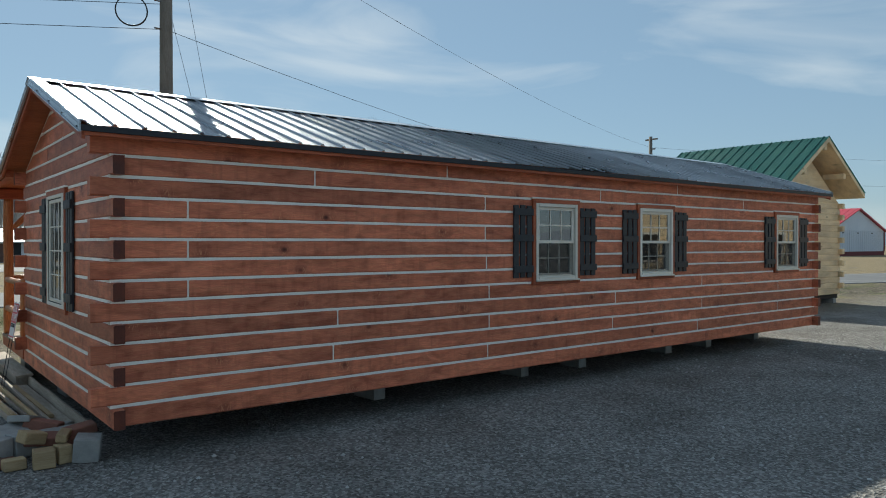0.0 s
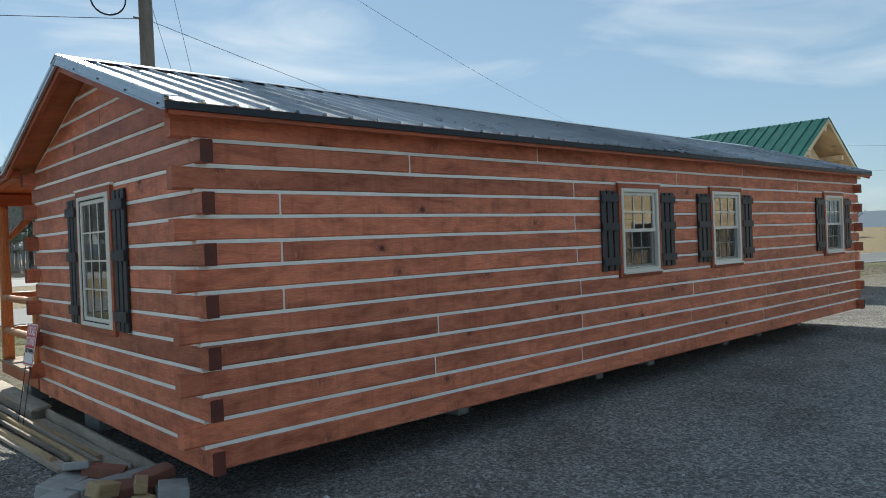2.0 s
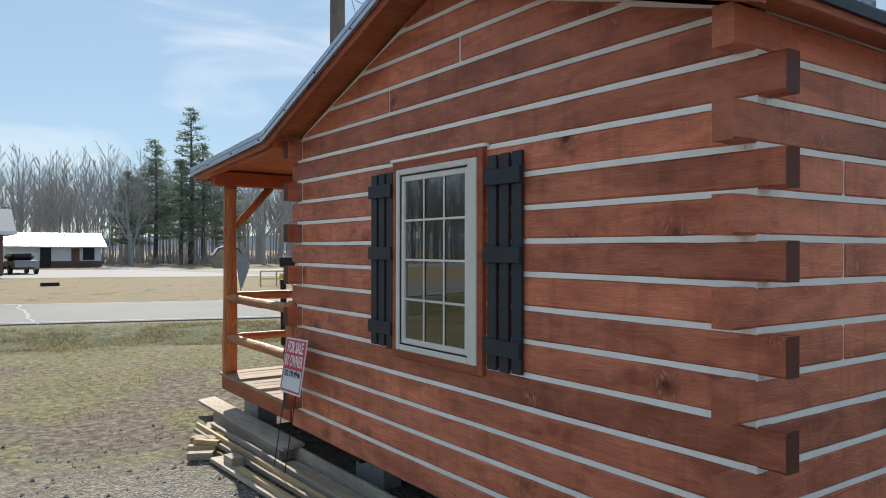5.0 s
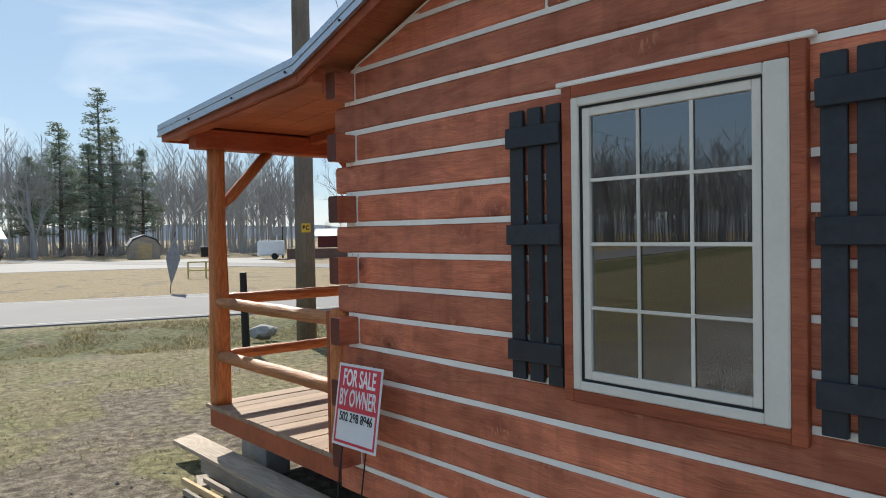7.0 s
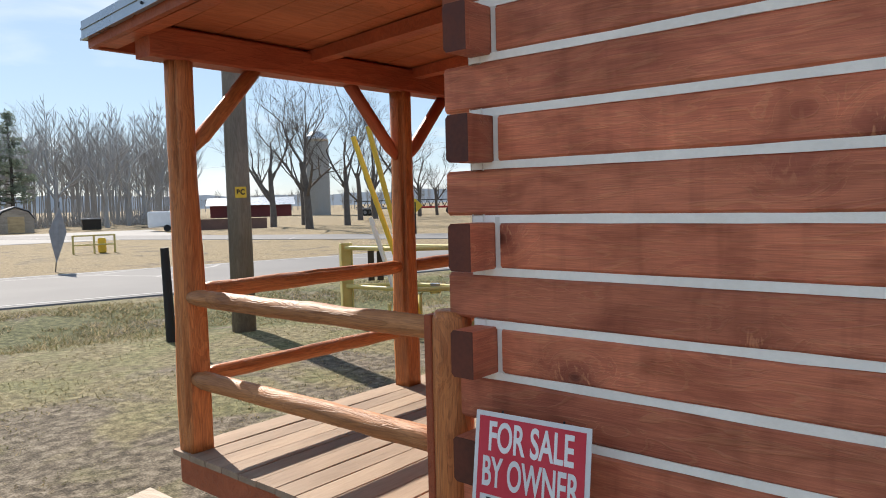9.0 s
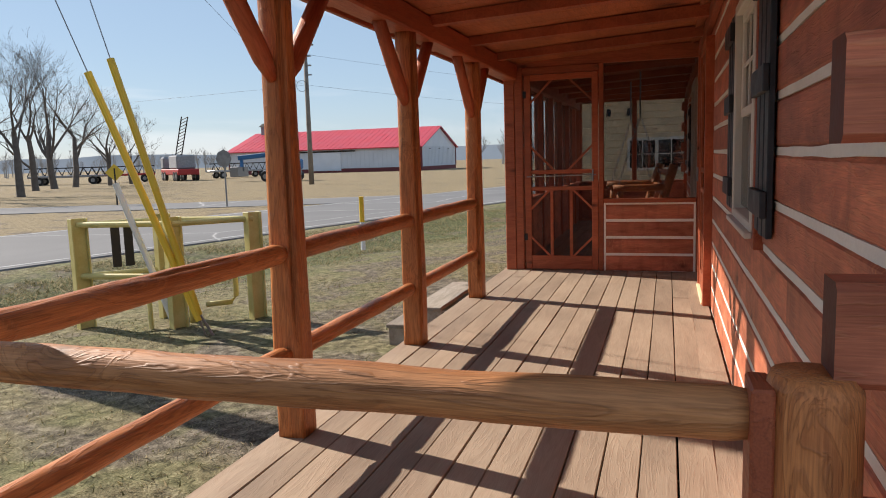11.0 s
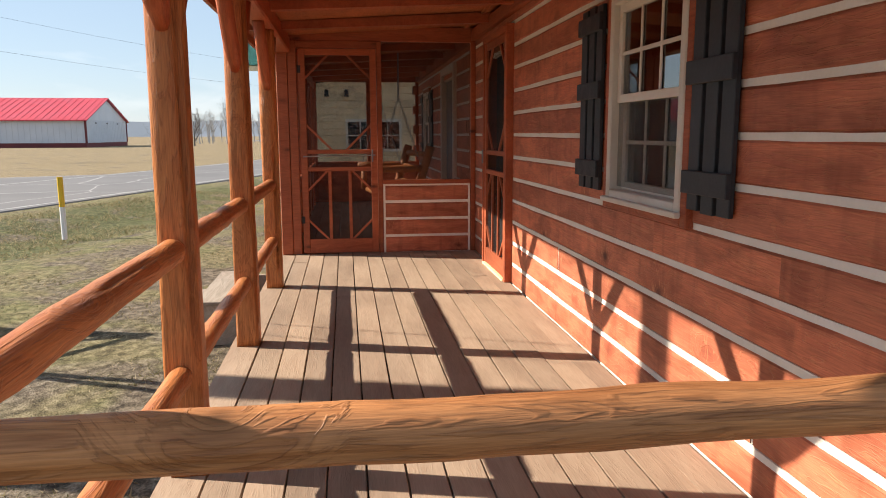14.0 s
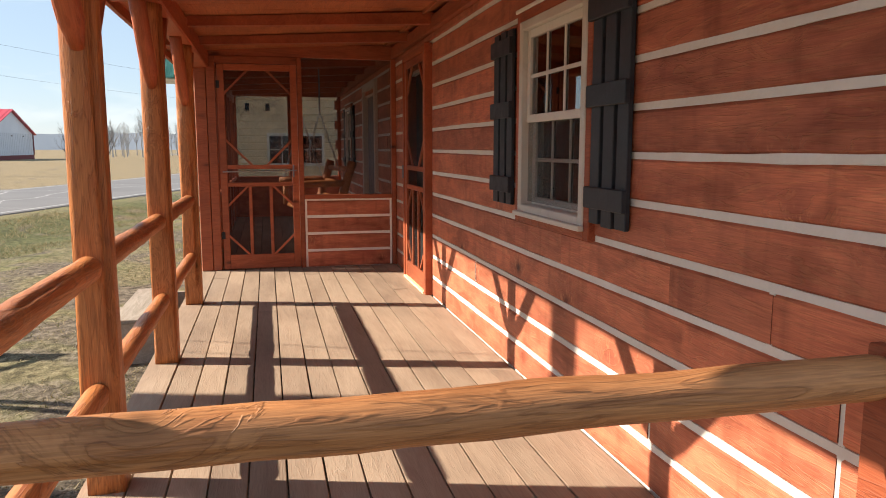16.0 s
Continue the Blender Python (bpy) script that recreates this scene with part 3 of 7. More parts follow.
def gable_top(core, joints):
    """The logs of the gable's triangle, cut to the rake, with a bead of chinking along it."""
    top0 = course_z(14)
    c = WIDE - RIDGE_Y
    for j in range(14, 18):
        z = course_z(j)
        half = (3.352 - z) / PITCH
        half1 = max((3.352 - course_z(j + 1)) / PITCH, 0.02)
        a, b = c - half + 0.02, c + half - 0.02
        if b - a < 0.15:
            continue
        cuts = [a] + list(joints.get(j, ())) + [b]
        for i, (x0, x1) in enumerate(zip(cuts, cuts[1:])):
            s, e = x0 + (0.009 if i else 0), x1 - (0.009 if i < len(cuts) - 2 else 0)
            ob = part("log", log_bm(e - s, DEEP, STEP - GAP, j * 1.7 + x0, (half - half1) if i == 0 else 0, (half - half1) if i == len(cuts) - 2 else 0), LOG, core)
            ob.location = (s, 0, z + GAP / 2)
    bm = bmesh.new()
    prism(bm, [(c - (3.37 - top0) / PITCH, top0 - 0.004), (c + (3.37 - top0) / PITCH, top0 - 0.004), (c, 3.372)], "y", 0.014, DEEP - 0.02)
    for j in range(14, 18):
        half = (3.352 - course_z(j)) / PITCH
        box(bm, (c - half, 0.003, course_z(j) - 0.012), (c + half, 0.05, course_z(j) + 0.012))
        for x in joints.get(j, ()):
            box(bm, (x - 0.01, 0.004, course_z(j)), (x + 0.01, 0.05, course_z(j + 1)))
    for s in (-1, 1):
        m = Matrix.Translation((c, 0, 3.352)) @ Matrix.Rotation(s * math.atan(PITCH), 4, "Y")
        lo, hi = sorted((0.0, s * 2.05))
        box(bm, (lo, 0.002, -0.012), (hi, 0.05, 0.012), 0, m)
    part("chinking", bm, CHINK, core)


bm = bmesh.new()
for j in range(1, 14, 2):
    d = 0.003 * noise.noise(Vector((j * 3.3, 0, 0)))
    box(bm, (DEEP + 0.002, 0.004, course_z(j) - 0.01), (DEEP + 0.026 + d, 0.05, course_z(j + 1) + 0.01), 0.003)
part("corner_chinking", bm, CHINK, wall_gable)
gable_top(wall_gable, {14: (WIDE - 2.63,), 15: (WIDE - 1.84,)})
gable_top(wall_far, {})

# ---- floor, ceiling and frame under the cabin ----
fl = part("floor", boxb((0.13, 0.13, 0.46), (LEN - 0.13, WIDE - 0.13, 0.5), 0), INSIDE)
tagged(fl, "plain pine board floor inside the cabin", "floor", kind="structure")
cl = part("ceiling", boxb((0.13, 0.13, 2.66), (LEN - 0.13, WIDE - 0.13, 2.69), 0), INSIDE)
tagged(cl, "plain pine board ceiling inside the cabin", "ceiling", kind="structure")
# skids near-black: the shade under the floor is in their colour
for y0 in (0.92, 1.9, 3.3):
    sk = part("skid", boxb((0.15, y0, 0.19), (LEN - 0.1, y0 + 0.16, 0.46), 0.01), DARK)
    tagged(sk, "timber skid under the cabin floor, near-black with painted shade", "beam", "skids under the cabin", "structure")


def concrete_block(x, y, z=0.0, turn=0.0, size=(0.4, 0.2, 0.19), material=CONCRETE, lab="grey hollow concrete block under the cabin skid", tilt=0.0):
    """A hollow block: two cells seen from the end."""
    bm = bmesh.new()
    a, b, h = size
    t = 0.03
    for lo, hi in (((-a / 2, -b / 2), (a / 2, -b / 2 + t)), ((-a / 2, b / 2 - t), (a / 2, b / 2)), ((-a / 2, -b / 2 + t), (-a / 2 + t, b / 2 - t)),
                   ((a / 2 - t, -b / 2 + t), (a / 2, b / 2 - t)), ((-t / 2, -b / 2 + t), (t / 2, b / 2 - t))):
        box(bm, (*lo, 0), (*hi, h), 0.004)
    ob = part("concrete_block", bm, material)
    ob.matrix_world = pose(x, y, z, 0, tilt, turn)
    return tagged(ob, lab, "block", "blocks under the cabin")


for x, y in ((3.1, 1.0), (5.46, 1.0), (6.65, 1.0), (8.78, 1.0), (9.95, 1.0), (11.55, 1.0), (0.35, 3.38), (4.0, 3.38), (8.0, 3.38), (11.5, 3.38), (11.5, 1.98)):
    concrete_block(x, y, 0.0, 90 + random.uniform(-6, 6), (0.4, 0.16, 0.19))

# ---- roof ----
EAVE_B, EAVE_Z = -0.19, 2.7265
X0, X1 = -0.25, LEN + 0.3
roof = thing("roof", "galvanised ribbed metal roof over the log cabin", "roof", kind="structure")
roof_th = 0.03


def sheet_bm(width, length, rib=0.2286):
    """A ribbed metal sheet: x across, y up the slope from the eave, ribs along y."""
    bm = bmesh.new()
    prof = []
    x = 0.0
    while x < width - 1e-6:
        prof += [(x, 0.0), (x + 0.012, 0.021), (x + 0.032, 0.021), (x + 0.044, 0.0)]
        for k in (0.33, 0.66):
            u = x + 0.044 + (rib - 0.044) * k
            prof += [(u - 0.012, 0), (u, 0.003), (u + 0.012, 0)]
        x += rib
    prof = [(min(u, width), z) for u, z in prof] + [(width, 0)]
    rows = []
    for y in (0.0, length * 0.5, length):
        rows.append([bm.verts.new((u, y, z)) for u, z in prof])
    for r0, r1 in zip(rows, rows[1:]):
        for k in range(len(prof) - 1):
            bm.faces.new((r0[k], r0[k + 1], r1[k + 1], r1[k]))
    e = bmesh.ops.solidify(bm, geom=bm.faces[:], thickness=0.004)
    return bm


def sheets(x0, x1, eave_y, eave_z, top_y, top_z, material, parent, rib=0.2286, cover=0.9144):
    """A slope of metal sheets from the eave to the top edge."""
    run, rise = top_y - eave_y, top_z - eave_z
    ln = math.hypot(run, rise)
    ang = math.atan2(rise, abs(run))
    full = bpy.data.meshes.new("metal_sheet")
    b0 = sheet_bm(cover, ln, rib)
    b0.to_mesh(full)
    b0.free()
    full.materials.append(material)
    n = int((x1 - x0) / cover)
    for i in range(n + 1):
        left = x1 - x0 - i * cover
        if left < 0.05:
            break
        me = full
        if left < cover - 0.01:
            me = bpy.data.meshes.new("metal_sheet")
            b1 = sheet_bm(left, ln, rib)
            b1.to_mesh(me)
            b1.free()
            me.materials.append(material)
        ob = new("metal_sheet", me)
        ob.parent = parent
        if run > 0:
            ob.matrix_world = Matrix.Translation((x0 + i * cover, eave_y, eave_z + random.uniform(0, 0.002))) @ Matrix.Rotation(ang, 4, "X")
        else:
            ob.matrix_world = Matrix.Translation((x0 + i * cover + min(left, cover), eave_y, eave_z + random.uniform(0, 0.002))) @ Matrix.Rotation(math.pi, 4, "Z") @ Matrix.Rotation(ang, 4, "X")


RIDGE_Z = 3.462
KINK_Y, KINK_Z = 4.24, RIDGE_Z - PITCH * (4.24 - RIDGE_Y)
P_EAVE_Y, P_EAVE_Z = 6.31, 2.625
sheets(X0, X1, EAVE_B, EAVE_Z, RIDGE_Y, RIDGE_Z, ROOF_M, roof)
sheets(X0, X1, KINK_Y, KINK_Z, RIDGE_Y, RIDGE_Z, ROOF_M, roof)
sheets(X0, X1, P_EAVE_Y, P_EAVE_Z, KINK_Y, KINK_Z + 0.004, ROOF_M, roof)
# deck under the metal: boards seen from below at the overhangs
bm = bmesh.new()
prism(bm, [(EAVE_B + 0.02, EAVE_Z - 0.012), (RIDGE_Y, RIDGE_Z - 0.01), (KINK_Y, KINK_Z - 0.01), (KINK_Y, KINK_Z - 0.05), (RIDGE_Y, RIDGE_Z - 0.05), (EAVE_B + 0.02, EAVE_Z - 0.052)], "x", X0 + 0.02, X1 - 0.02)
part("roof_deck", bm, CEIL, roof, "stained board soffit")
# ridge cap, rake trim, eave trim
bm = bmesh.new()
for s, y1, z1 in ((-1, EAVE_B, EAVE_Z), (1, KINK_Y, KINK_Z)):
    d = (Vector((0, y1 - RIDGE_Y, z1 - RIDGE_Z))).normalized()
    nrm = Vector((0, -d.z, d.y)) if s > 0 else Vector((0, d.z, -d.y))
    a = Vector((0, RIDGE_Y, RIDGE_Z + 0.03))
    prism(bm, [(a.y, a.z), (a.y + d.y * 0.16, a.z + d.z * 0.16), (a.y + d.y * 0.16, a.z + d.z * 0.16 - 0.006), (a.y, a.z - 0.006)], "x", X0 - 0.02, X1 + 0.02)
part("ridge_cap", bm, ROOF_M, roof)


def rake(x, out, pts, name):
    """Bent metal trim that covers the roof's edge along a line of (y, z)."""
    bm = bmesh.new()
    lo, hi = sorted((x, x + out))
    for (y0, z0), (y1, z1) in zip(pts, pts[1:]):
        for t0, t1, u0, u1 in ((0.026, 0.034, lo - 0.0, hi + 0.0), (-0.055, 0.03, x - 0.006, x + 0.006), (-0.012, -0.002, x - 0.011 if out > 0 else x, x if out > 0 else x + 0.011), (-0.062, -0.05, x - 0.014 if out > 0 else x - 0.01, x + 0.01 if out > 0 else x + 0.014)):
            prism(bm, [(y0, z0 + t0), (y1, z1 + t0), (y1, z1 + t1), (y0, z0 + t1)], "x", u0, u1)
    return part(name, bm, RAKE, roof, "grey metal rake trim")


rake(X0 - 0.006, 0.1, [(EAVE_B - 0.005, EAVE_Z), (RIDGE_Y, RIDGE_Z)], "rake_trim")
rake(X0 - 0.006, 0.1, [(RIDGE_Y, RIDGE_Z), (KINK_Y, KINK_Z)], "rake_trim")
rake(X0 - 0.006, 0.1, [(KINK_Y, KINK_Z), (P_EAVE_Y, P_EAVE_Z)], "rake_trim")
rake(X1 + 0.006, -0.1, [(EAVE_B, EAVE_Z), (RIDGE_Y, RIDGE_Z)], "rake_trim")
rake(X1 + 0.006, -0.1, [(RIDGE_Y, RIDGE_Z), (KINK_Y, KINK_Z), (P_EAVE_Y, P_EAVE_Z)], "rake_trim")
for (ya, za), (yb, zb), cnt in (((EAVE_B, EAVE_Z), (RIDGE_Y, RIDGE_Z), 4), ((RIDGE_Y, RIDGE_Z), (KINK_Y, KINK_Z), 4), ((KINK_Y, KINK_Z), (P_EAVE_Y, P_EAVE_Z), 3)):
    for k in range(cnt):
        f = (k + 0.12) / cnt
        y, z = ya + (yb - ya) * f, za + (zb - za) * f - 0.034
        part("screw", bar((X0 - 0.02, y, z), (X0 - 0.01, y, z), 0.007, 6), TRIM_DARK, roof)
part("eave_trim", boxb((X0, EAVE_B - 0.004, EAVE_Z - 0.052), (X1, EAVE_B + 0.012, EAVE_Z - 0.004), 0.002), TRIM_DARK, roof, "dark metal eave trim")
part("eave_trim", boxb((X0, P_EAVE_Y - 0.012, P_EAVE_Z - 0.06), (X1, P_EAVE_Y + 0.004, P_EAVE_Z - 0.004), 0.002), TRIM_DARK, roof, "dark metal eave trim")
part("fascia_board", boxb((X0 + 0.03, EAVE_B + 0.014, EAVE_Z - 0.082), (X1 - 0.03, EAVE_B + 0.045, EAVE_Z - 0.03), 0.003), TIMBER, roof)
# soffit strip between eave and wall, barge boards inside the rake
part("soffit", boxb((X0 + 0.03, EAVE_B + 0.046, EAVE_Z - 0.04), (X1 - 0.03, -0.002, EAVE_Z - 0.028), 0), CEIL, roof)
for x in (X0 + 0.012, X1 - 0.04):
    bm = bmesh.new()
    prism(bm, [(EAVE_B + 0.03, EAVE_Z - 0.11), (RIDGE_Y, RIDGE_Z - 0.115), (KINK_Y, KINK_Z - 0.11), (KINK_Y, KINK_Z - 0.03), (RIDGE_Y, RIDGE_Z - 0.03), (EAVE_B + 0.03, EAVE_Z - 0.03)], "x", x, x + 0.028)
    part("barge_board", bm, TIMBER, roof)

# ---- windows, shutters, doors ----


def sash(parent, x0, x1, z0, z1, y, cols, rows, bar_w=0.018, rail=0.038, pane=GLASS):
    """A white sash with glazing bars in front of one pane. x along the wall, y outwards negative."""
    bm = bmesh.new()
    box(bm, (x0, y, z0), (x0 + rail, y + 0.03, z1), 0.003)
    box(bm, (x1 - rail, y, z0), (x1, y + 0.03, z1), 0.003)
    box(bm, (x0 + rail, y, z0), (x1 - rail, y + 0.03, z0 + rail), 0.003)
    box(bm, (x0 + rail, y, z1 - rail), (x1 - rail, y + 0.03, z1), 0.003)
    s = part("sash", bm, VINYL, parent)
    for i in range(1, cols):
        x = x0 + rail + (x1 - x0 - 2 * rail) * i / cols
        part("glazing_bar", boxb((x - bar_w / 2, y + 0.006, z0 + rail), (x + bar_w / 2, y + 0.0135, z1 - rail), 0.002), VINYL, s)
    for i in range(1, rows):
        z = z0 + rail + (z1 - z0 - 2 * rail) * i / rows
        part("glazing_bar", boxb((x0 + rail, y + 0.005, z - bar_w / 2), (x1 - rail, y + 0.0125, z + bar_w / 2), 0.002), VINYL, s)
    p = part("pane", boxb((x0 + rail - 0.004, y + 0.015, z0 + rail - 0.004), (x1 - rail + 0.004, y + 0.019, z1 - rail + 0.004), 0), pane, s, "clear reflecting glass")
    p.visible_shadow = False
    return s


def trim_boards(parent, x0, x1, z0, z1, w, material=TIMBER, y0=-0.03, y1=0.06):
    for lo, hi in (((x0 - w, z0 - w), (x0, z1 + w)), ((x1, z0 - w), (x1 + w, z1 + w)), ((x0, z0 - w), (x1, z0)), ((x0, z1), (x1, z1 + w))):
        part("trim_board", boxb((lo[0], y0, lo[1]), (hi[0], y1, hi[1]), 0.004), material, parent)


def cap_bead(parent, x0, x1, z):
    part("chinking", boxb((x0, -0.034, z), (x1, 0.0, z + 0.02), 0.004), CHINK, parent)


def window_frame(parent, x0, x1, z0, z1, w=0.045, w1=None):
    bm = bmesh.new()
    w1 = w1 or w
    for lo, hi in (((x0, z0), (x0 + w, z1)), ((x1 - w1, z0), (x1, z1)), ((x0 + w, z0), (x1 - w1, z0 + w)), ((x0 + w, z1 - w), (x1 - w1, z1))):
        box(bm, (lo[0], -0.036, lo[1]), (hi[0], 0.085, hi[1]), 0.005)
    return part("window_frame", bm, VINYL, parent, "white vinyl frame")


def double_hung(name, m, x0, x1, z0, z1, label, lower_grid=True, dark_screen=True, tw=0.05):
    wdw = thing(name, label, "window", kind="structure", at=m)
    trim_boards(wdw, x0, x1, z0, z1, tw)
    cap_bead(wdw, x0 - tw - 0.02, x1 + tw + 0.02, z1 + tw)
    window_frame(wdw, x0, x1, z0, z1)
    mid = (z0 + z1) / 2
    sash(wdw, x0 + 0.045, x1 - 0.045, mid - 0.02, z1 - 0.045, -0.008, 3, 2)
    sash(wdw, x0 + 0.045, x1 - 0.045, z0 + 0.045, mid + 0.02, 0.026, 3, 2)
    if dark_screen:
        part("insect_screen", boxb((x0 + 0.06, -0.002, z0 + 0.06), (x1 - 0.06, 0.0, mid - 0.015), 0), SCREEN, wdw, "dark insect screen over the lower sash")
    part("window_sill", boxb((x0 - 0.012, -0.058, z0 - 0.014), (x1 + 0.012, -0.03, z0 + 0.01), 0.004), VINYL, wdw)
    return wdw


def shutter(name, m, w, h, label):
    """Board-and-batten shutter: three upright slats with gaps and three battens across."""
    t = thing(name, label, "shutter", "black shutters", at=m)
    sw = w * 0.272
    gap = (w - 3 * sw) / 2
    for i in range(3):
        x = i * (sw + gap)
        part("slat", boxb((x, -0.022, random.uniform(0, 0.008)), (x + sw, -0.002, h - random.uniform(0, 0.01)), 0.003), SHUTTER, t)
    for z in (0.075, 0.5, 0.855):
        part("batten", boxb((-0.008, -0.042, h * z), (w + 0.008, -0.022, h * z + 0.085), 0.003), SHUTTER, t)
    for ob in t.children:
        ob.rotation_euler = (0, 0, 0)
    return t


# back windows
for i, (a, b) in enumerate(W_BACK):
    double_hung("window_%d" % (i + 1), Matrix.Identity(4), a + 0.02, b - 0.02, 1.36, 2.305, "white vinyl double-hung window with grilles in a log wall")
    for x in (a - 0.345, b + 0.035):
        shutter("shutter", Matrix.Translation((x, 0, 1.395)), 0.305, 0.88, "black board-and-batten shutter beside a cabin window")
# porch windows
double_hung("window_4", porch_m, LEN - 2.53, LEN - 1.735, 1.375, 2.32, "white vinyl double-hung window with grilles under the porch")
for x in (LEN - 2.975, LEN - 1.695):
    shutter("shutter", porch_m @ Matrix.Translation((x, -0.005, 1.395)), 0.315, 0.93, "black board-and-batten shutter beside the porch window")
double_hung("window_5", porch_m, LEN - 10.93, LEN - 10.22, 1.375, 2.32, "white vinyl double-hung window inside the screened porch")
for x in (LEN - 11.3, LEN - 10.15):
    shutter("shutter", porch_m @ Matrix.Translation((x, -0.005, 1.395)), 0.3, 0.93, "black board-and-batten shutter inside the screened porch")
# gable window: one sash, three by four panes
g0, g1 = WIDE - 2.486, WIDE - 1.64
gw = thing("window_6", "white vinyl casement window with twelve lights in the gable", "window", kind="structure", at=gable_m)
trim_boards(gw, g0, g1, 1.16, 2.31, 0.05)
cap_bead(gw, g0 - 0.075, g1 + 0.075, 2.36)
window_frame(gw, g0, g1, 1.16, 2.31, 0.036, 0.082)
bmx = bmesh.new()
s0, s1 = g0 + 0.036, g1 - 0.082
for lo, hi in (((s0, 1.196), (s0 + 0.008, 2.274)), ((s1 - 0.008, 1.196), (s1, 2.274)), ((s0 + 0.008, 1.196), (s1 - 0.008, 1.204)), ((s0 + 0.008, 2.266), (s1 - 0.008, 2.274))):
    box(bmx, (lo[0], -0.024, lo[1]), (hi[0], 0.03, hi[1]))
part("weather_seal", bmx, BLACK, gw, "dark rubber seal")
sash(gw, s0 + 0.008, s1 - 0.008, 1.204, 2.266, -0.02, 3, 4, 0.014, 0.034)
for x in (WIDE - 2.824, WIDE - 1.552):
    shutter("shutter", gable_m @ Matrix.Translation((x, -0.005, 1.155)), 0.278, 1.155, "black board-and-batten shutter beside the gable window")


def screen_door(name, m, x0, x1, z0, z1, label, mirror=False):
    """Timber screen door with corner struts, a middle rail and two lower uprights, over dark mesh."""
    d = thing(name, label, "door", kind="structure", at=m)
    s, y0, y1 = 0.062, -0.05, -0.012
    for lo, hi in (((x0, z0), (x0 + s, z1)), ((x1 - s, z0), (x1, z1))):
        part("stile", boxb((lo[0], y0, lo[1]), (hi[0], y1, hi[1]), 0.004), TIMBER, d)
    for za, zb in ((z0, z0 + 0.14), (z0 + 0.81, z0 + 0.85), (z0 + 0.98, z0 + 1.02), (z1 - 0.06, z1)):
        part("rail", boxb((x0 + s, y0 + 0.004, za), (x1 - s, y1 - 0.004, zb), 0.004), TIMBER, d)
    w = x1 - x0 - 2 * s
    for f in (0.34, 0.66):
        x = x0 + s + w * f
        part("upright", boxb((x - 0.016, y0 + 0.006, z0 + 0.14), (x + 0.016, y1 - 0.006, z0 + 0.81), 0.003), TIMBER, d)
    for (xa, sx), (za, sz), r in (((x0 + s, 1), (z0 + 0.14, 1), 0.17), ((x1 - s, -1), (z0 + 0.14, 1), 0.17), ((x0 + s, 1), (z0 + 0.81, -1), 0.17), ((x1 - s, -1), (z0 + 0.81, -1), 0.17),
                                  ((x0 + s, 1), (z0 + 1.02, 1), 0.22), ((x1 - s, -1), (z0 + 1.02, 1), 0.22), ((x0 + s, 1), (z1 - 0.06, -1), 0.2), ((x1 - s, -1), (z1 - 0.06, -1), 0.2)):
        bm = bmesh.new()
        t = 0.028
        poly = [(xa + sx * r, za), (xa + sx * (r + t), za), (xa, za + sz * (r + t)), (xa, za + sz * r)]
        prism(bm, poly, "y", y0 + 0.008, y1 - 0.008)
        part("corner_brace", bm, TIMBER, d)
    part("insect_screen", boxb((x0 + s, -0.03, z0 + 0.13), (x1 - s, -0.028, z1 - 0.05), 0), SCREEN, d, "dark insect screen")
    hx = x1 - 0.05 if mirror else x0 + 0.03
    h = part("door_handle", bar((hx, -0.075, z0 + 0.9), (hx, -0.075, z0 + 1.02), 0.008), STEEL, d, "dark metal pull handle")
    if mirror:
        part("push_bar", bar((x0 + 0.02, -0.057, z0 + 0.955), (x1 - 0.02, -0.057, z0 + 0.965), 0.007, 6), STEEL, d, "thin pale metal push bar")
    for k in (0.3, 1.75):
        part("hinge", boxb((x0 - 0.012 if mirror else x1 - 0.02, y0 - 0.006, z0 + k), (x0 + 0.02 if mirror else x1 + 0.012, y0, z0 + k + 0.07), 0.002), BLACK, d)
    return d


# the cabin's own door on the porch, a screen door in a timber frame with a dark door behind
screen_door("door_1", porch_m, LEN - 5.6, LEN - 4.75, DECK_Z + 0.02, 2.46, "stained timber screen door closed in the porch wall")
fr = thing("door_frame", "stained timber door frame in the log wall", "door frame", kind="structure", at=porch_m)
for a, b, z0, z1 in ((LEN - 5.66, LEN - 5.605, DECK_Z, 2.52), (LEN - 4.745, LEN - 4.69, DECK_Z, 2.52), (LEN - 5.605, LEN - 4.745, 2.465, 2.52)):
    part("trim_board", boxb((a, -0.06, z0), (b, 0.1, z1), 0.004), TIMBER, fr)
part("threshold", boxb((LEN - 5.605, -0.07, DECK_Z - 0.002), (LEN - 4.745, 0.1, DECK_Z + 0.017), 0.003), PINE, fr)
part("inner_door", boxb((LEN - 5.605, 0.06, DECK_Z + 0.017), (LEN - 4.745, 0.1, 2.465), 0.003), DARK, fr, "dark entrance door behind the screen")
fr2 = thing("door_2", "white framed glazed door inside the screened porch", "door", kind="structure", at=porch_m)
for a, b, z0, z1 in ((LEN - 8.75, LEN - 8.67, DECK_Z, 2.5), (LEN - 7.68, LEN - 7.6, DECK_Z, 2.5), (LEN - 8.67, LEN - 7.68, 2.42, 2.5)):
    part("trim_board", boxb((a, -0.04, z0), (b, 0.1, z1), 0.004), VINYL, fr2)
part("door_leaf", boxb((LEN - 8.67, 0.03, DECK_Z), (LEN - 7.68, 0.07, 2.42), 0.004), GREY, fr2, "grey door leaf")

# ---- porch ----
DX0, DX1, DY1 = -0.02, LEN, 6.095
deck = thing("deck_floor", "worn brown deck boards of the porch floor", "deck", kind="structure")
n_b = 14
bw = 0.139
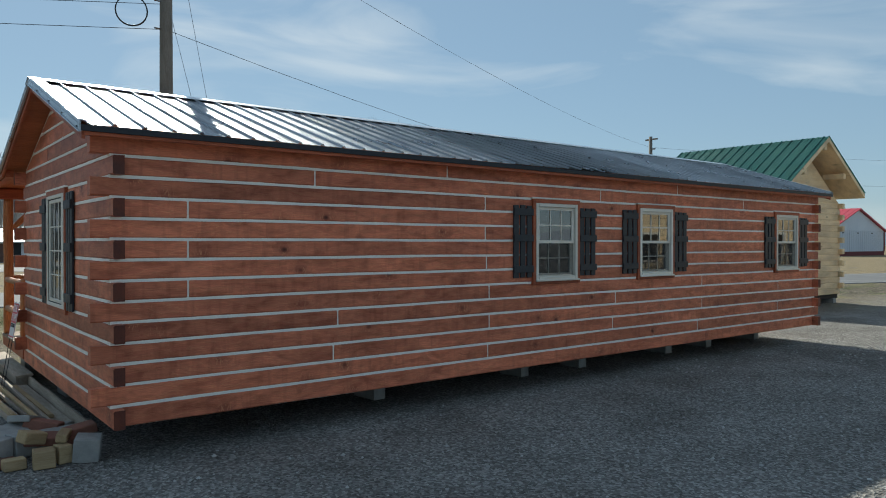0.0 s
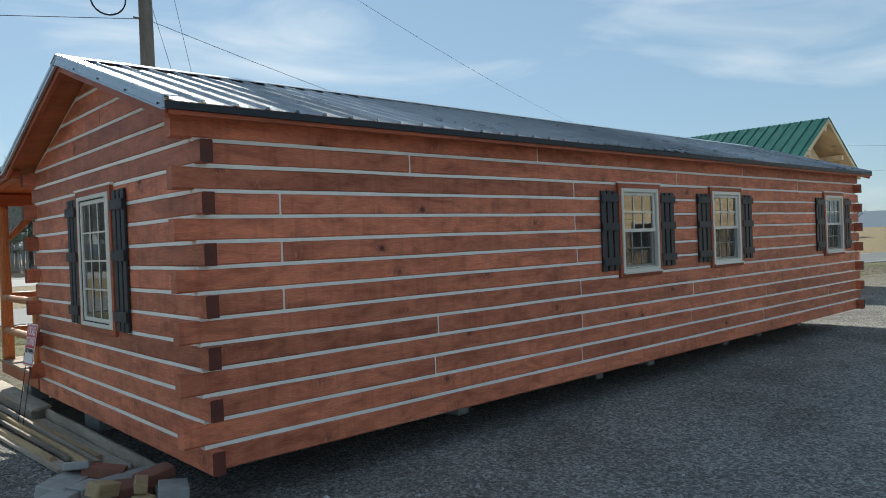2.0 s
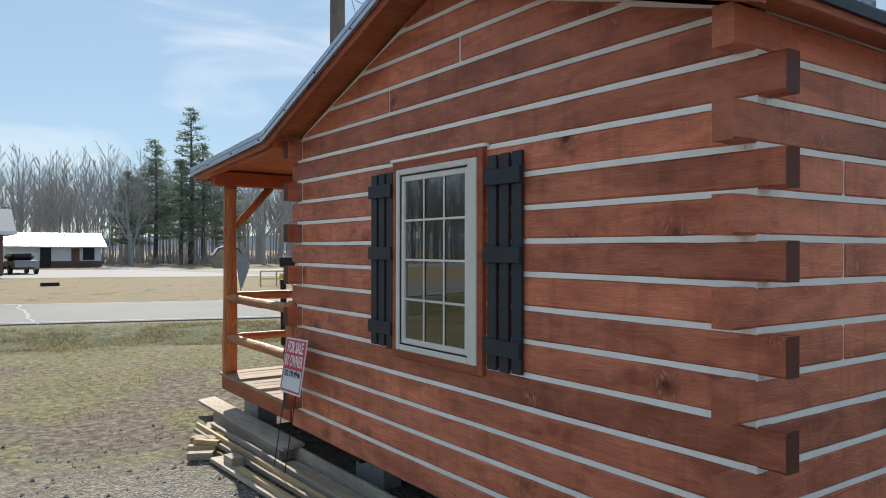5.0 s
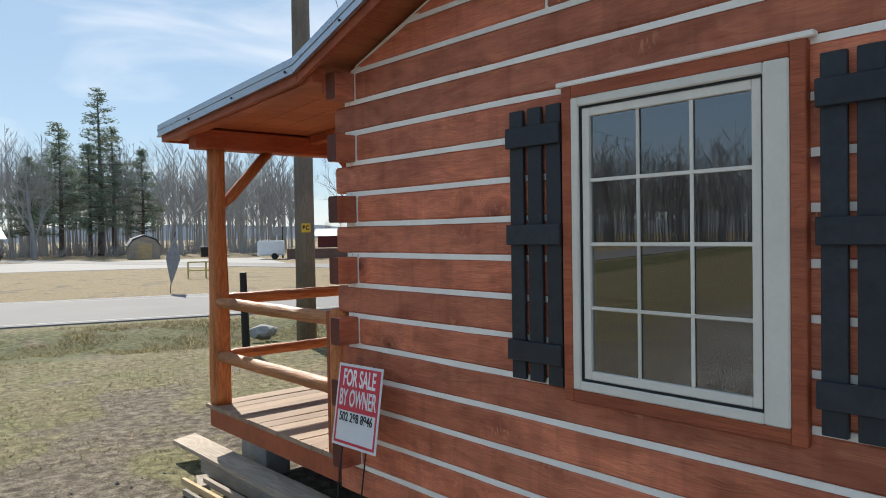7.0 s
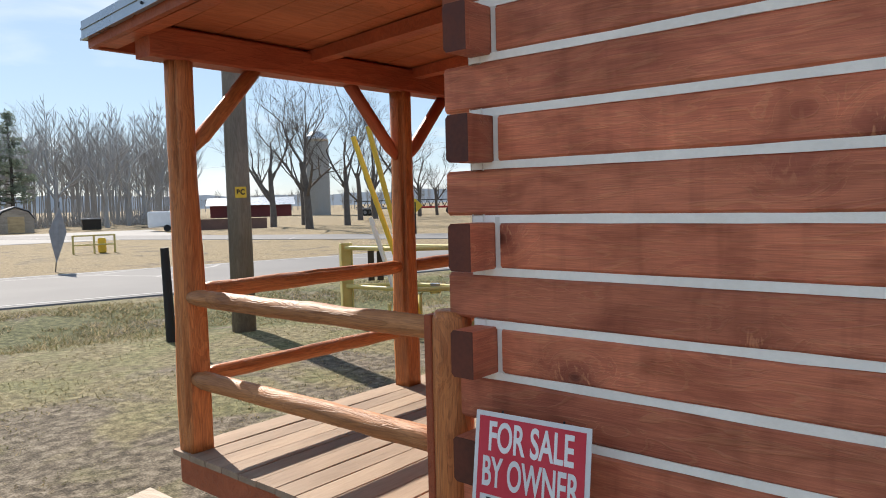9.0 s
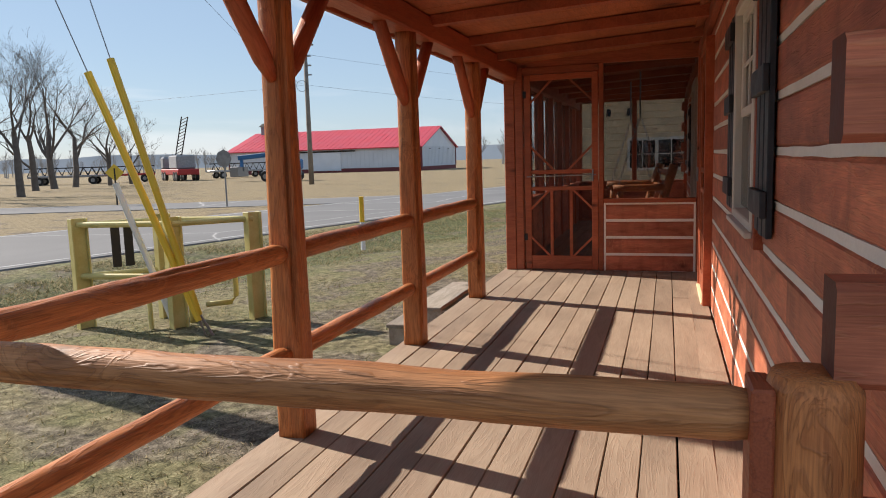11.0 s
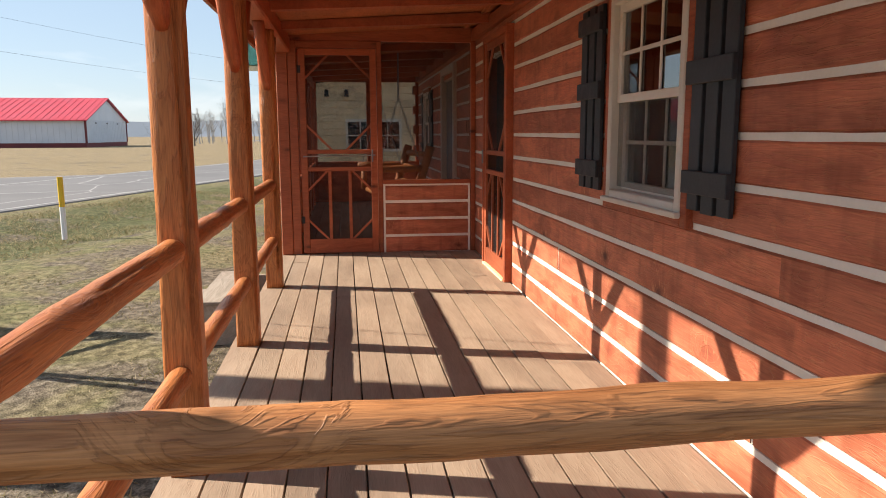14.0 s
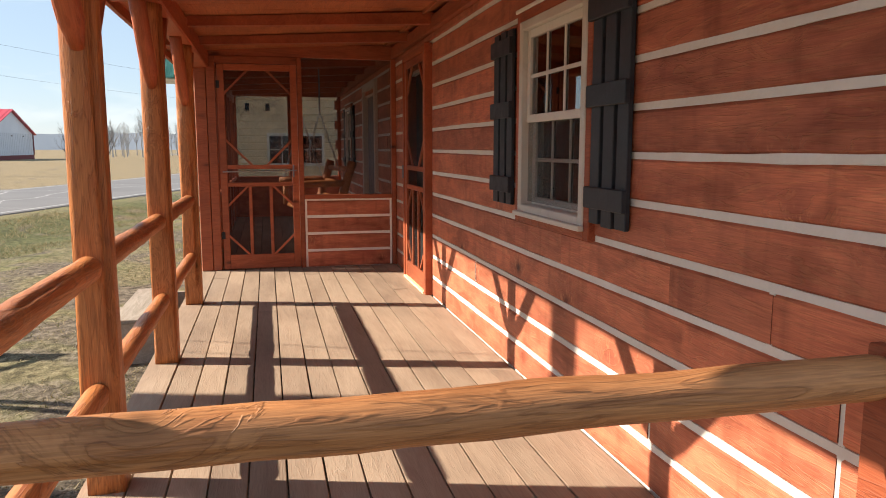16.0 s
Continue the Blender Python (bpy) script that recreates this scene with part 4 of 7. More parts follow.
for i in range(n_b):
    y0 = WIDE + 0.012 + i * bw if i == 0 else WIDE + i * bw
    cuts = [DX0, 4.9 + (i % 3) * 0.6 - 0.5, 9.5 + (i % 2) * 0.8, DX1] if i % 4 == 1 else [DX0, 5.9 + (i % 3) * 0.3, DX1]
    for a, b in zip(cuts, cuts[1:]):
        bm = log_bm(b - a - 0.004, (bw if i < n_b - 1 else DY1 - y0) - 0.006, 0.03, i * 2.2 + a, c=0.003)
        ob = part("deck_board", bm, DECK, deck)
        ob.location = (a, y0, DECK_Z - 0.03 + random.uniform(-0.0012, 0.0012))
part("rim_joist", boxb((DX0 + 0.03, DY1 - 0.06, DECK_Z - 0.165), (DX1, DY1 - 0.02, DECK_Z - 0.032), 0.004), TIMBER, deck)
part("rim_joist", boxb((DX0 + 0.01, WIDE + 0.12, DECK_Z - 0.165), (DX0 + 0.048, DY1 - 0.06, DECK_Z - 0.032), 0.004), TIMBER, deck)
# joists and skid beam carry the under-deck shade in their near-black
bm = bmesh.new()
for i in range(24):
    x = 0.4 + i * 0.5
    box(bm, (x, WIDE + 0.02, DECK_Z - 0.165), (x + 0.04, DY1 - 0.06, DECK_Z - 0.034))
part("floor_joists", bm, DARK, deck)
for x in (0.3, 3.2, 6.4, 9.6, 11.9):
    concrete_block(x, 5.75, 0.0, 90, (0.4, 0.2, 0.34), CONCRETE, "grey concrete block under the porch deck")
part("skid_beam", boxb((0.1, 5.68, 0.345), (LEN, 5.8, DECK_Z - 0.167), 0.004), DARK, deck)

POST_Y = 5.992
POST_X = [0.06, 1.64, 3.22, 4.81]
HEAD_Z = 2.455


def porch_post(i, x):
    """A hewn log post: squared low down, rounded above, checked along its length."""
    t = thing("porch_post", "peeled orange-stained log post with drying cracks", "post", "porch posts", at=Matrix.Translation((x, POST_Y, DECK_Z)))
    bm = bmesh.new()
    h = HEAD_Z - DECK_Z
    n, sides = 32, 32
    rings = []
    for k in range(n + 1):
        z = h * k / n
        rnd = min(1.0, max(0.0, (z - 0.4) / 1.0)) * 0.65 + 0.1
        ring = []
        for s in range(sides):
            a = 2 * math.pi * s / sides
            cx, cy = math.cos(a), math.sin(a)
            sq = 1 / max(abs(cx), abs(cy))
            r = 0.0615 * (sq * (1 - rnd) + 1.05 * rnd)
            r *= 1 + 0.05 * noise.noise(Vector((cx * 1.3 + i * 7, cy * 1.3, z * 1.6))) + 0.02 * noise.noise(Vector((cx * 3 + i * 5, cy * 3, z * 6)))
            if s == 19 + i % 3 and z > 0.15:
                r *= 1 - 0.75 * min(1.0, max(0.0, 0.45 + 1.6 * noise.noise(Vector((i * 4.3, 0.5, z * 1.7)))))
            ring.append(bm.verts.new((r * cx + 0.006 * noise.noise(Vector((i * 3, 1, z))), r * cy, z)))
        rings.append(ring)
    for r0, r1 in zip(rings, rings[1:]):
        for s in range(sides):
            bm.faces.new((r0[s], r0[(s + 1) % sides], r1[(s + 1) % sides], r1[s]))
    bm.faces.new(list(reversed(rings[0])))
    bm.faces.new(rings[-1])
    # grain runs up the post: build along x, then stand it up
    bmesh.ops.transform(bm, matrix=Matrix.Rotation(math.pi / 2, 4, "Y"), verts=bm.verts[:])
    o = part("shaft", bm, PEELED, t, smooth=True)
    o.rotation_euler = (0, -math.pi / 2, 0)
    for sx in (-1, 1):
        if (i == 0 and sx < 0):
            continue
        b = tube(bmesh.new(), [(0, 0, 0), (0.1, 0, 0), (0.3, 0, 0), (0.59, 0, 0)], [0.024, 0.042, 0.041, 0.04], 10, True, 0.12, i * 3 + sx)
        o = part("brace", b, TIMBER if i else PEELED, t, smooth=True)
        ang = math.atan2(0.4, 0.36)
        o.matrix_local = Matrix.Translation((sx * 0.05, 0, h - 0.43)) @ (Matrix.Rotation(-ang, 4, "Y") if sx > 0 else Matrix.Rotation(ang - math.pi, 4, "Y"))
    return t


for i, x in enumerate(POST_X):
    porch_post(i, x)


def rail_log(name, p, q, r, label, seed, material=PEELED):
    """A peeled pole between two points, in its own frame with x along it."""
    p, q = Vector(p), Vector(q)
    ln = (q - p).length
    n = max(6, int(ln / 0.07))
    bm = tube(bmesh.new(), [(ln * k / n, 0.004 * noise.noise(Vector((k * 0.4, seed, 0))), 0.004 * noise.noise(Vector((k * 0.4, seed, 4)))) for k in range(n + 1)],
              [r * (0.72 if k in (0, n) else 1 + 0.06 * noise.noise(Vector((k * 0.35, seed, 8)))) for k in range(n + 1)], 32, True, 0.05, seed)
    # drying checks: narrow grooves that run along part of the pole
    bm.verts.ensure_lookup_table()
    for c, (k0, k1) in enumerate(((0.05, 0.42), (0.5, 0.8))):
        side = (int(seed * 7) + 11 * c + 9) % 32
        for k in range(int(n * k0), int(n * k1)):
            v = bm.verts[k * 32 + (side + int(k * 0.06)) % 32]
            v.co.y *= 0.8
            v.co.z *= 0.8
    o = part(name, bm, material, smooth=True)
    o.matrix_world = Matrix.Translation(p) @ (q - p).to_track_quat("X", "Z").to_matrix().to_4x4()
    return tagged(o, label, "railing", "porch rails")


for i, (a, b) in enumerate(zip(POST_X, POST_X[1:])):
    rail_log("porch_rail", (a + 0.05, POST_Y, 1.308), (b - 0.05, POST_Y, 1.308), 0.0445, "peeled log top rail between porch posts", i * 5 + 1)
    rail_log("porch_rail", (a + 0.05, POST_Y, 0.875), (b - 0.05, POST_Y, 0.875), 0.041, "peeled log lower rail between porch posts", i * 5 + 3)
rail_log("porch_rail", (0.035, 5.93, 1.29), (0.035, 4.29, 1.29), 0.0425, "weathered pale peeled log top rail across the porch end", 31, WEATHERED)
rail_log("porch_rail", (0.04, 5.93, 0.88), (0.04, 4.29, 0.88), 0.045, "weathered peeled log lower rail across the porch end", 37, WEATHERED)
rp = thing("rail_post", "short half-log rail post against the cabin corner", "post", at=Matrix.Translation((0.03, 4.245, DECK_Z)))
bm = tube(bmesh.new(), [(0, 0, 0), (0.3, 0, 0), (0.6, 0, 0), (0.83, 0, 0), (0.855, 0, 0)], [0.07, 0.069, 0.07, 0.068, 0.058], 18, True, 0.04, 3)
o = part("shaft", bm, PEELED, rp, smooth=True)
o.rotation_euler = (0, -math.pi / 2, 0)
part("nailing_strip", boxb((-0.05, 0.055, 0.0), (0.045, 0.088, 0.84), 0.004), TIMBER, rp)

# header over the posts, ceiling boards and joists
hd = part("porch_header", log_bm(LEN - 0.02 + 0.12, 0.14, 0.15, 4.0), TIMBER)
hd.location = (-0.12, POST_Y - 0.07, HEAD_Z)
tagged(hd, "stained timber header over the porch posts", "beam", kind="structure")
p_slope = (P_EAVE_Z - KINK_Z) / (P_EAVE_Y - KINK_Y)


def p_roof_z(y):
    return KINK_Z + p_slope * (y - KINK_Y)


pc = thing("porch_ceiling", "stained board ceiling over the porch", "ceiling", kind="structure")
bm = bmesh.new()
x = X0 + 0.03
while x < X1 - 0.05:
    wv = min(0.24, X1 - 0.03 - x)
    za, zb = p_roof_z(WIDE - 0.06) - 0.012, p_roof_z(P_EAVE_Y - 0.02) - 0.012
    prism(bm, [(WIDE + 0.1, za - 0.02), (P_EAVE_Y - 0.02, zb - 0.02), (P_EAVE_Y - 0.02, zb), (WIDE + 0.1, za)], "x", x, x + wv - 0.006)
    x += 0.24
part("ceiling_boards", bm, CEIL, pc)
for x in (-0.2, 0.85, 1.7, 2.62, 3.55, 4.5, 5.45, 7.4, 8.4, 9.4, 10.4, 11.4):
    bm = bmesh.new()
    za, zb = p_roof_z(WIDE + 0.02) - 0.034, p_roof_z(P_EAVE_Y - 0.06) - 0.034
    prism(bm, [(WIDE + 0.01, za - 0.085), (P_EAVE_Y - 0.06, zb - 0.06), (P_EAVE_Y - 0.06, zb), (WIDE + 0.01, za)], "x", x, x + 0.085)
    part("rafter", bm, TIMBER, pc)
bm = boxb((-0.12, WIDE + 0.002, 2.585), (LEN, WIDE + 0.05, 2.69), 0.005)
part("ledger", bm, TIMBER, pc)
part("fascia_board", boxb((X0 + 0.03, P_EAVE_Y - 0.045, P_EAVE_Z - 0.1), (X1 - 0.03, P_EAVE_Y - 0.014, P_EAVE_Z - 0.03), 0.003), TIMBER, pc)
for x in (X0 + 0.01,):
    bm = bmesh.new()
    prism(bm, [(KINK_Y, KINK_Z - 0.11), (P_EAVE_Y - 0.02, P_EAVE_Z - 0.1), (P_EAVE_Y - 0.02, P_EAVE_Z - 0.03), (KINK_Y, KINK_Z - 0.03)], "x", x, x + 0.028)
    part("barge_board", bm, TIMBER, pc)

# screened room at the far half of the porch
SX = 6.375
sw_m = Matrix.Translation((SX, 6.06, 0)) @ Matrix.Rotation(-math.pi / 2, 4, "Z")   # x runs from the outer corner to the wall, y points into the room


def sy(y):
    return 6.06 - y


sw = thing("screen_wall", "stained timber screen wall across the porch with a half wall of logs", "wall", kind="structure", at=sw_m)
for a, b, z0, z1, nm in ((sy(6.06), sy(5.955), DECK_Z, 2.57, "corner_post"), (sy(5.95), sy(5.87), DECK_Z, 2.57, "jamb"), (sy(5.105), sy(5.058), DECK_Z, 2.57, "jamb"),
                         (sy(4.175), sy(4.128), DECK_Z, 2.57, "jamb")):
    a, b = min(a, b), max(a, b)
    part(nm, boxb((a, -0.045, z0), (b, 0.05, z1), 0.005), TIMBER, sw)
part("header_board", boxb((sy(6.06), -0.03, 2.57), (sy(4.128), 0.05, 2.71), 0.005), TIMBER, sw)
part("door_head", boxb((sy(5.87), -0.04, 2.5), (sy(5.1), 0.05, 2.57), 0.004), TIMBER, sw)
part("sill_rail", boxb((sy(5.058), -0.055, 1.195), (sy(4.178), 0.06, 1.235), 0.004), TIMBER, sw)
for j in range(4):
    z = DECK_Z + 0.002 + j * 0.172
    o = part("log", log_bm(0.85, 0.09, 0.152, j * 2.9 + 50), LOG, sw)
    o.location = (sy(5.04), -0.03, z)
bm = bmesh.new()
box(bm, (sy(5.058), -0.018, DECK_Z), (sy(4.178), 0.055, 1.194))
for j in range(1, 5):
    z = DECK_Z + j * 0.172 - 0.009
    box(bm, (sy(5.056), -0.033, z), (sy(4.18), -0.01, min(z + 0.02, 1.193)))
for a in (sy(5.056), sy(4.2)):
    box(bm, (a, -0.034, DECK_Z + 0.002), (a + 0.02, -0.01, 1.192))
part("chinking", bm, CHINK, sw, "pale chinking between the half-wall logs")
part("insect_screen", boxb((sy(5.058), 0.0, 1.235), (sy(4.178), 0.002, 2.57), 0), SCREEN, sw, "dark insect screen")
screen_door("door_3", sw_m, sy(5.85), sy(5.11), DECK_Z + 0.012, 2.495, "stained timber screen door closed in the porch screen wall", True)
# outer and end sides of the screened room
so = thing("screen_side", "outer screened side of the porch room on timber posts", "wall", kind="structure")
for x in (SX + 0.06, 7.2, 8.05, 8.9, 9.75, 10.6, 11.45, 12.05):
    part("post", boxb((x, 5.94, DECK_Z), (x + 0.08, 6.05, HEAD_Z), 0.005), TIMBER, so)
part("log_panel", boxb((SX + 0.14, 5.96, DECK_Z), (LEN - 0.02, 6.04, 1.17), 0.006), LOG, so)
part("sill_rail", boxb((SX + 0.05, 5.93, 1.17), (LEN, 6.06, 1.21), 0.004), TIMBER, so)
part("insect_screen", boxb((SX + 0.14, 6.0, 1.21), (LEN, 6.002, HEAD_Z), 0), SCREEN, so)
se = thing("screen_end", "screened end of the porch room with a middle post", "wall", kind="structure")
for y0, y1 in ((4.128, 4.18), (4.96, 5.04), (5.9, 5.938)):
    part("post", boxb((LEN - 0.09, y0, DECK_Z), (LEN - 0.01, y1, 2.58), 0.005), TIMBER, se)
part("log_panel", boxb((LEN - 0.1, 4.18, DECK_Z), (LEN - 0.02, 5.9, 1.17), 0.006), LOG, se)
part("sill_rail", boxb((LEN - 0.12, 4.18, 1.17), (LEN, 5.9, 1.21), 0.004), TIMBER, se)
part("header_board", boxb((LEN - 0.09, 4.128, 2.58), (LEN - 0.01, 6.04, 2.7), 0.005), TIMBER, se)
part("insect_screen", boxb((LEN - 0.05, 4.18, 1.21), (LEN - 0.048, 5.9, 2.58), 0), SCREEN, se)

# porch steps at the open bay
st = thing("porch_steps", "grey weathered wooden steps up to the porch", "steps")
for k, z in enumerate((0.16, 0.33)):
    part("tread", boxb((4.95, 6.62 - k * 0.25, z), (6.3, 6.9 - k * 0.25, z + 0.035), 0.005), SCRAP, st)
for x in (4.97, 6.24):
    bm = bmesh.new()
    prism(bm, [(6.88, 0.0), (6.88, 0.158), (6.64, 0.158), (6.64, 0.328), (6.12, 0.328), (6.12, 0.0)], "x", x, x + 0.04)
    part("stringer", bm, SCRAP, st)

# ---- ground, road, lots ----


def ground_z(x, y):
    """Nearly level ground: small bumps, a shallow bank before the road and a rise beyond it."""
    z = 0.018 * noise.noise(Vector((x * 0.6, y * 0.6, 0))) + 0.006 * noise.noise(Vector((x * 2.5, y * 2.5, 3)))
    d = (y - 17.8 + 0.3 * x) / 1.044
    z -= 0.16 * math.exp(-((d + 3.2) / 1.3) ** 2) if -12 < d < 6 else 0
    if d > -1.0:
        z *= max(0.0, 1 - (d + 1) / 1.0) if d < 9 else min(1.0, (d - 9) / 3)
    return z


def ground_sheet():
    bm = bmesh.new()
    def axis(lo, hi, core0, core1, fine):
        v, a = [], core0
        while a <= core1:
            v.append(a)
            a += fine
        s, b = fine, core0
        left = []
        while b > lo:
            s *= 1.35
            b -= s
            left.append(max(b, lo))
        s, b = fine, v[-1]
        while b < hi:
            s *= 1.35
            b += s
            v.append(min(b, hi))
        return list(reversed(left)) + v
    xs, ys = axis(-1500, 1500, -6.0, 26.0, 0.34), axis(-1500, 1500, -8.0, 30.0, 0.34)
    grid = [[bm.verts.new((x, y, ground_z(x, y) - (0.0 if abs(x) + abs(y) < 300 else 0.4))) for y in ys] for x in xs]
    for a, b in zip(grid, grid[1:]):
        for k in range(len(ys) - 1):
            bm.faces.new((a[k], b[k], b[k + 1], a[k + 1]))
    return part("ground", bm, GROUND_M, smooth=True)


tagged(ground_sheet(), "gravel yard that turns to thin winter grass towards the road", "ground", kind="structure")


def strip(name, pts, width, z, material, label, cat, thick=0.05):
    """A band along a line of points, a few centimetres thick."""
    bm = bmesh.new()
    rows = []
    for i, p in enumerate(pts):
        p = Vector((*p, 0))
        d = Vector((*pts[min(i + 1, len(pts) - 1)], 0)) - Vector((*pts[max(i - 1, 0)], 0))
        nrm = Vector((-d.y, d.x, 0)).normalized() * width / 2
        rows.append([bm.verts.new((p + nrm).xy.to_3d() + Vector((0, 0, z))), bm.verts.new((p - nrm).xy.to_3d() + Vector((0, 0, z))),
                     bm.verts.new((p - nrm * 1.01).xy.to_3d() + Vector((0, 0, z - thick))), bm.verts.new((p + nrm * 1.01).xy.to_3d() + Vector((0, 0, z - thick)))])
    for a, b in zip(rows, rows[1:]):
        for k in range(4):
            bm.faces.new((a[k], a[(k + 1) % 4], b[(k + 1) % 4], b[k]))
    bmesh.ops.recalc_face_normals(bm, faces=bm.faces[:])
    return tagged(part(name, bm, material), label, cat, kind="structure")


def road_mid(x):
    return 21.4 - 0.3 * x if x < 30 else 12.4 - 0.3 * (x - 30) + 0.0022 * (x - 30) ** 2


ROAD_X = [-400, -150, -60, -20, 0, 10, 20, 30, 40, 55, 75, 100, 140, 220]
strip("road", [(x, road_mid(x)) for x in ROAD_X], 6.9, 0.03, ROAD_M, "pale worn two-lane asphalt road", "road")
for off in (-3.15, 3.15):
    strip("road_marking", [(x + off * 0.287, road_mid(x) + off * 0.958) for x in ROAD_X], 0.11, 0.035, LINE_M, "worn white edge line on the road", "road marking", 0.004)
strip("side_road", [(31, 12), (27.5, 19), (25.2, 25), (22.8, 32), (19.5, 43), (13, 66), (2, 100)], 4.6, 0.024, ROAD_M, "pale side road that joins the main road", "road")
strip("gravel_lot", [(-70, 80), (-20, 64), (8, 56), (24, 50)], 18.0, 0.02, LOT_M, "pale gravel lot across the road", "pavement")

# ---- things against the gable: sale sign, lumber, blocks ----


def text_mesh(txt, size, squeeze=1.0, bold=0.0):
    cu = bpy.data.curves.new("lettering", "FONT")
    cu.body, cu.size, cu.align_x, cu.align_y, cu.extrude, cu.offset = txt, size, "CENTER", "CENTER", 0.0006, bold
    tmp = bpy.data.objects.new("lettering", cu)
    scene.collection.objects.link(tmp)
    bpy.context.view_layer.update()
    me = bpy.data.meshes.new_from_object(tmp.evaluated_get(bpy.context.evaluated_depsgraph_get()))
    bpy.data.objects.remove(tmp)
    me.transform(Matrix.Diagonal((squeeze, 1, 1, 1)))
    return me


def lettering(txt, size, at, material, parent, squeeze=1.0, bold=0.0):
    me = text_mesh(txt, size, squeeze, bold)
    me.materials.clear()
    me.materials.append(material)
    o = new("lettering", me)
    o.parent = parent
    o.matrix_local = at
    return o


# the sign stands in its own frame: x across, y up, z towards the viewer
up = Vector((0.07, 0.0, 0.42)).normalized()
ax = Vector((0.0, -1.0, 0.03)).normalized()
nz = ax.cross(up).normalized()
up = nz.cross(ax)
sg_m = Matrix.Translation((-0.168, 3.81, 0.885)) @ Matrix((ax, up, nz)).transposed().to_4x4() @ Matrix.Diagonal((0.89, 0.845, 1, 1))
sg = thing("sale_sign", "red and white for-sale sign on wire stakes", "sign", at=sg_m)
part("panel", boxb((-0.225, -0.255, -0.003), (0.225, 0.255, 0.0), 0.001), WHITE_SIGN, sg)
part("red_field", boxb((-0.207, -0.035, 0.0005), (0.207, 0.238, 0.0018), 0), RED_SIGN, sg)
bm = bmesh.new()
for lo, hi in (((-0.207, -0.238), (0.207, -0.222)), ((-0.207, -0.222), (-0.192, -0.035)), ((0.192, -0.222), (0.207, -0.035))):
    box(bm, (*lo, 0.0005), (*hi, 0.0018))
part("red_border", bm, RED_SIGN, sg)
lettering("FOR SALE", 0.145, Matrix.Translation((0, 0.165, 0.0022)), WHITE_SIGN, sg, 0.54, 0.003)
lettering("BY OWNER", 0.145, Matrix.Translation((0, 0.04, 0.0022)), WHITE_SIGN, sg, 0.5, 0.003)
lettering("502 298 8946", 0.078, Matrix.Translation((0, -0.075, 0.0022)), BLACK, sg, 0.78, 0.0008)
for x in (-0.12, 0.12):
    part("wire_stake", bar((x, -1.05, -0.008), (x, 0.262, -0.008), 0.004, 6), BLACK, sg)


def plank(name, p, turn, ln, w, t, material, label, tilt=0.0, roll=0.0):
    o = part(name, log_bm(ln, w, t, p[0] * 7 + p[1]), material)
    o.matrix_world = pose(p[0], p[1], p[2], roll, tilt, turn)
    return tagged(o, label, "lumber", "lumber by the gable")


LB = "weathered loose board lying beside the cabin"
for p, turn, ln, w, t, m_, tilt, roll, lb in (
        ((0.115, 1.15, 0.012), 90.6, 3.2, 0.035, 0.115, SCRAP, 0, 0, "weathered board standing on edge beside the cabin"),
        ((0.072, 1.3, 0.012), 91, 2.85, 0.23, 0.028, SCRAP, 0, 0, "wide stained flat board lying beside the cabin"),
        ((-0.16, 1.4, 0.012), 91.5, 2.7, 0.09, 0.04, SCRAP, 0, 0, LB), ((-0.13, 1.5, 0.056), 91.2, 4.1, 0.045, 0.042, SCRAP, 0, 0, "long thin grey stick on the lumber pile"),
        ((-0.2, 1.7, 0.054), 92.0, 4.0, 0.04, 0.045, SCRAP_Y, 0, 2, "long thin pale stick on the lumber pile"), ((-0.06, 1.95, 0.045), 91.6, 2.0, 0.06, 0.038, SCRAP_Y, 0, 0, "pale sawn stick on the lumber pile"),
        ((-0.3, 1.9, 0.02), 93.2, 2.7, 0.13, 0.03, SCRAP, 0, 0, LB), ((-0.27, 2.1, 0.052), 92.4, 3.4, 0.035, 0.035, SCRAP, 0, 0, "long thin grey stick on the lumber pile"),
        ((-0.36, 2.2, 0.05), 93.0, 1.9, 0.05, 0.035, SCRAP_Y, 0, 0, LB), ((0.06, 4.3, 0.012), 91, 1.7, 0.14, 0.1, SCRAP, 0, 0, "dark squared timber under the lumber pile"),
        ((0.1, 4.18, 0.138), 90.4, 2.35, 0.2, 0.03, SCRAP, 0, -6, "wide pale board with a torn end on the lumber pile")):
    plank("board", p, turn, ln, w, t, m_, lb, tilt, roll)
for p, turn, ln, w, t, m_ in (((-0.5, 4.72, 0.012), 152, 0.26, 0.11, 0.06, SCRAP), ((-0.4, 4.95, 0.012), 148, 0.3, 0.1, 0.05, SCRAP_Y), ((-0.3, 5.15, 0.012), 140, 0.3, 0.15, 0.07, SCRAP),
                              ((-0.4, 4.25, 0.012), 95, 0.2, 0.13, 0.1, SCRAP), ((-0.38, 4.9, 0.066), 130, 0.3, 0.08, 0.04, SCRAP_Y), ((-0.25, 5.5, 0.012), 70, 0.3, 0.1, 0.06, SCRAP)):
    plank("offcut", p, turn, ln * 0.8, w * 0.85, t, m_, "short weathered timber offcut on the gravel")


def solid_block(p, turn, size, material, label, tilt=0.0, roll=0.0, cat="block"):
    bm = boxb((-size[0] / 2, -size[1] / 2, 0), (size[0] / 2, size[1] / 2, size[2]), 0.008)
    for v in bm.verts:
        v.co += Vector((noise.noise(v.co * 9 + Vector(p)), noise.noise(v.co * 7 - Vector(p)), 0)) * 0.006
    o = part("loose_block", bm, material)
    o.matrix_world = pose(*p, roll, tilt, turn)
    return tagged(o, label, cat, "rubble heap at the gable corner")


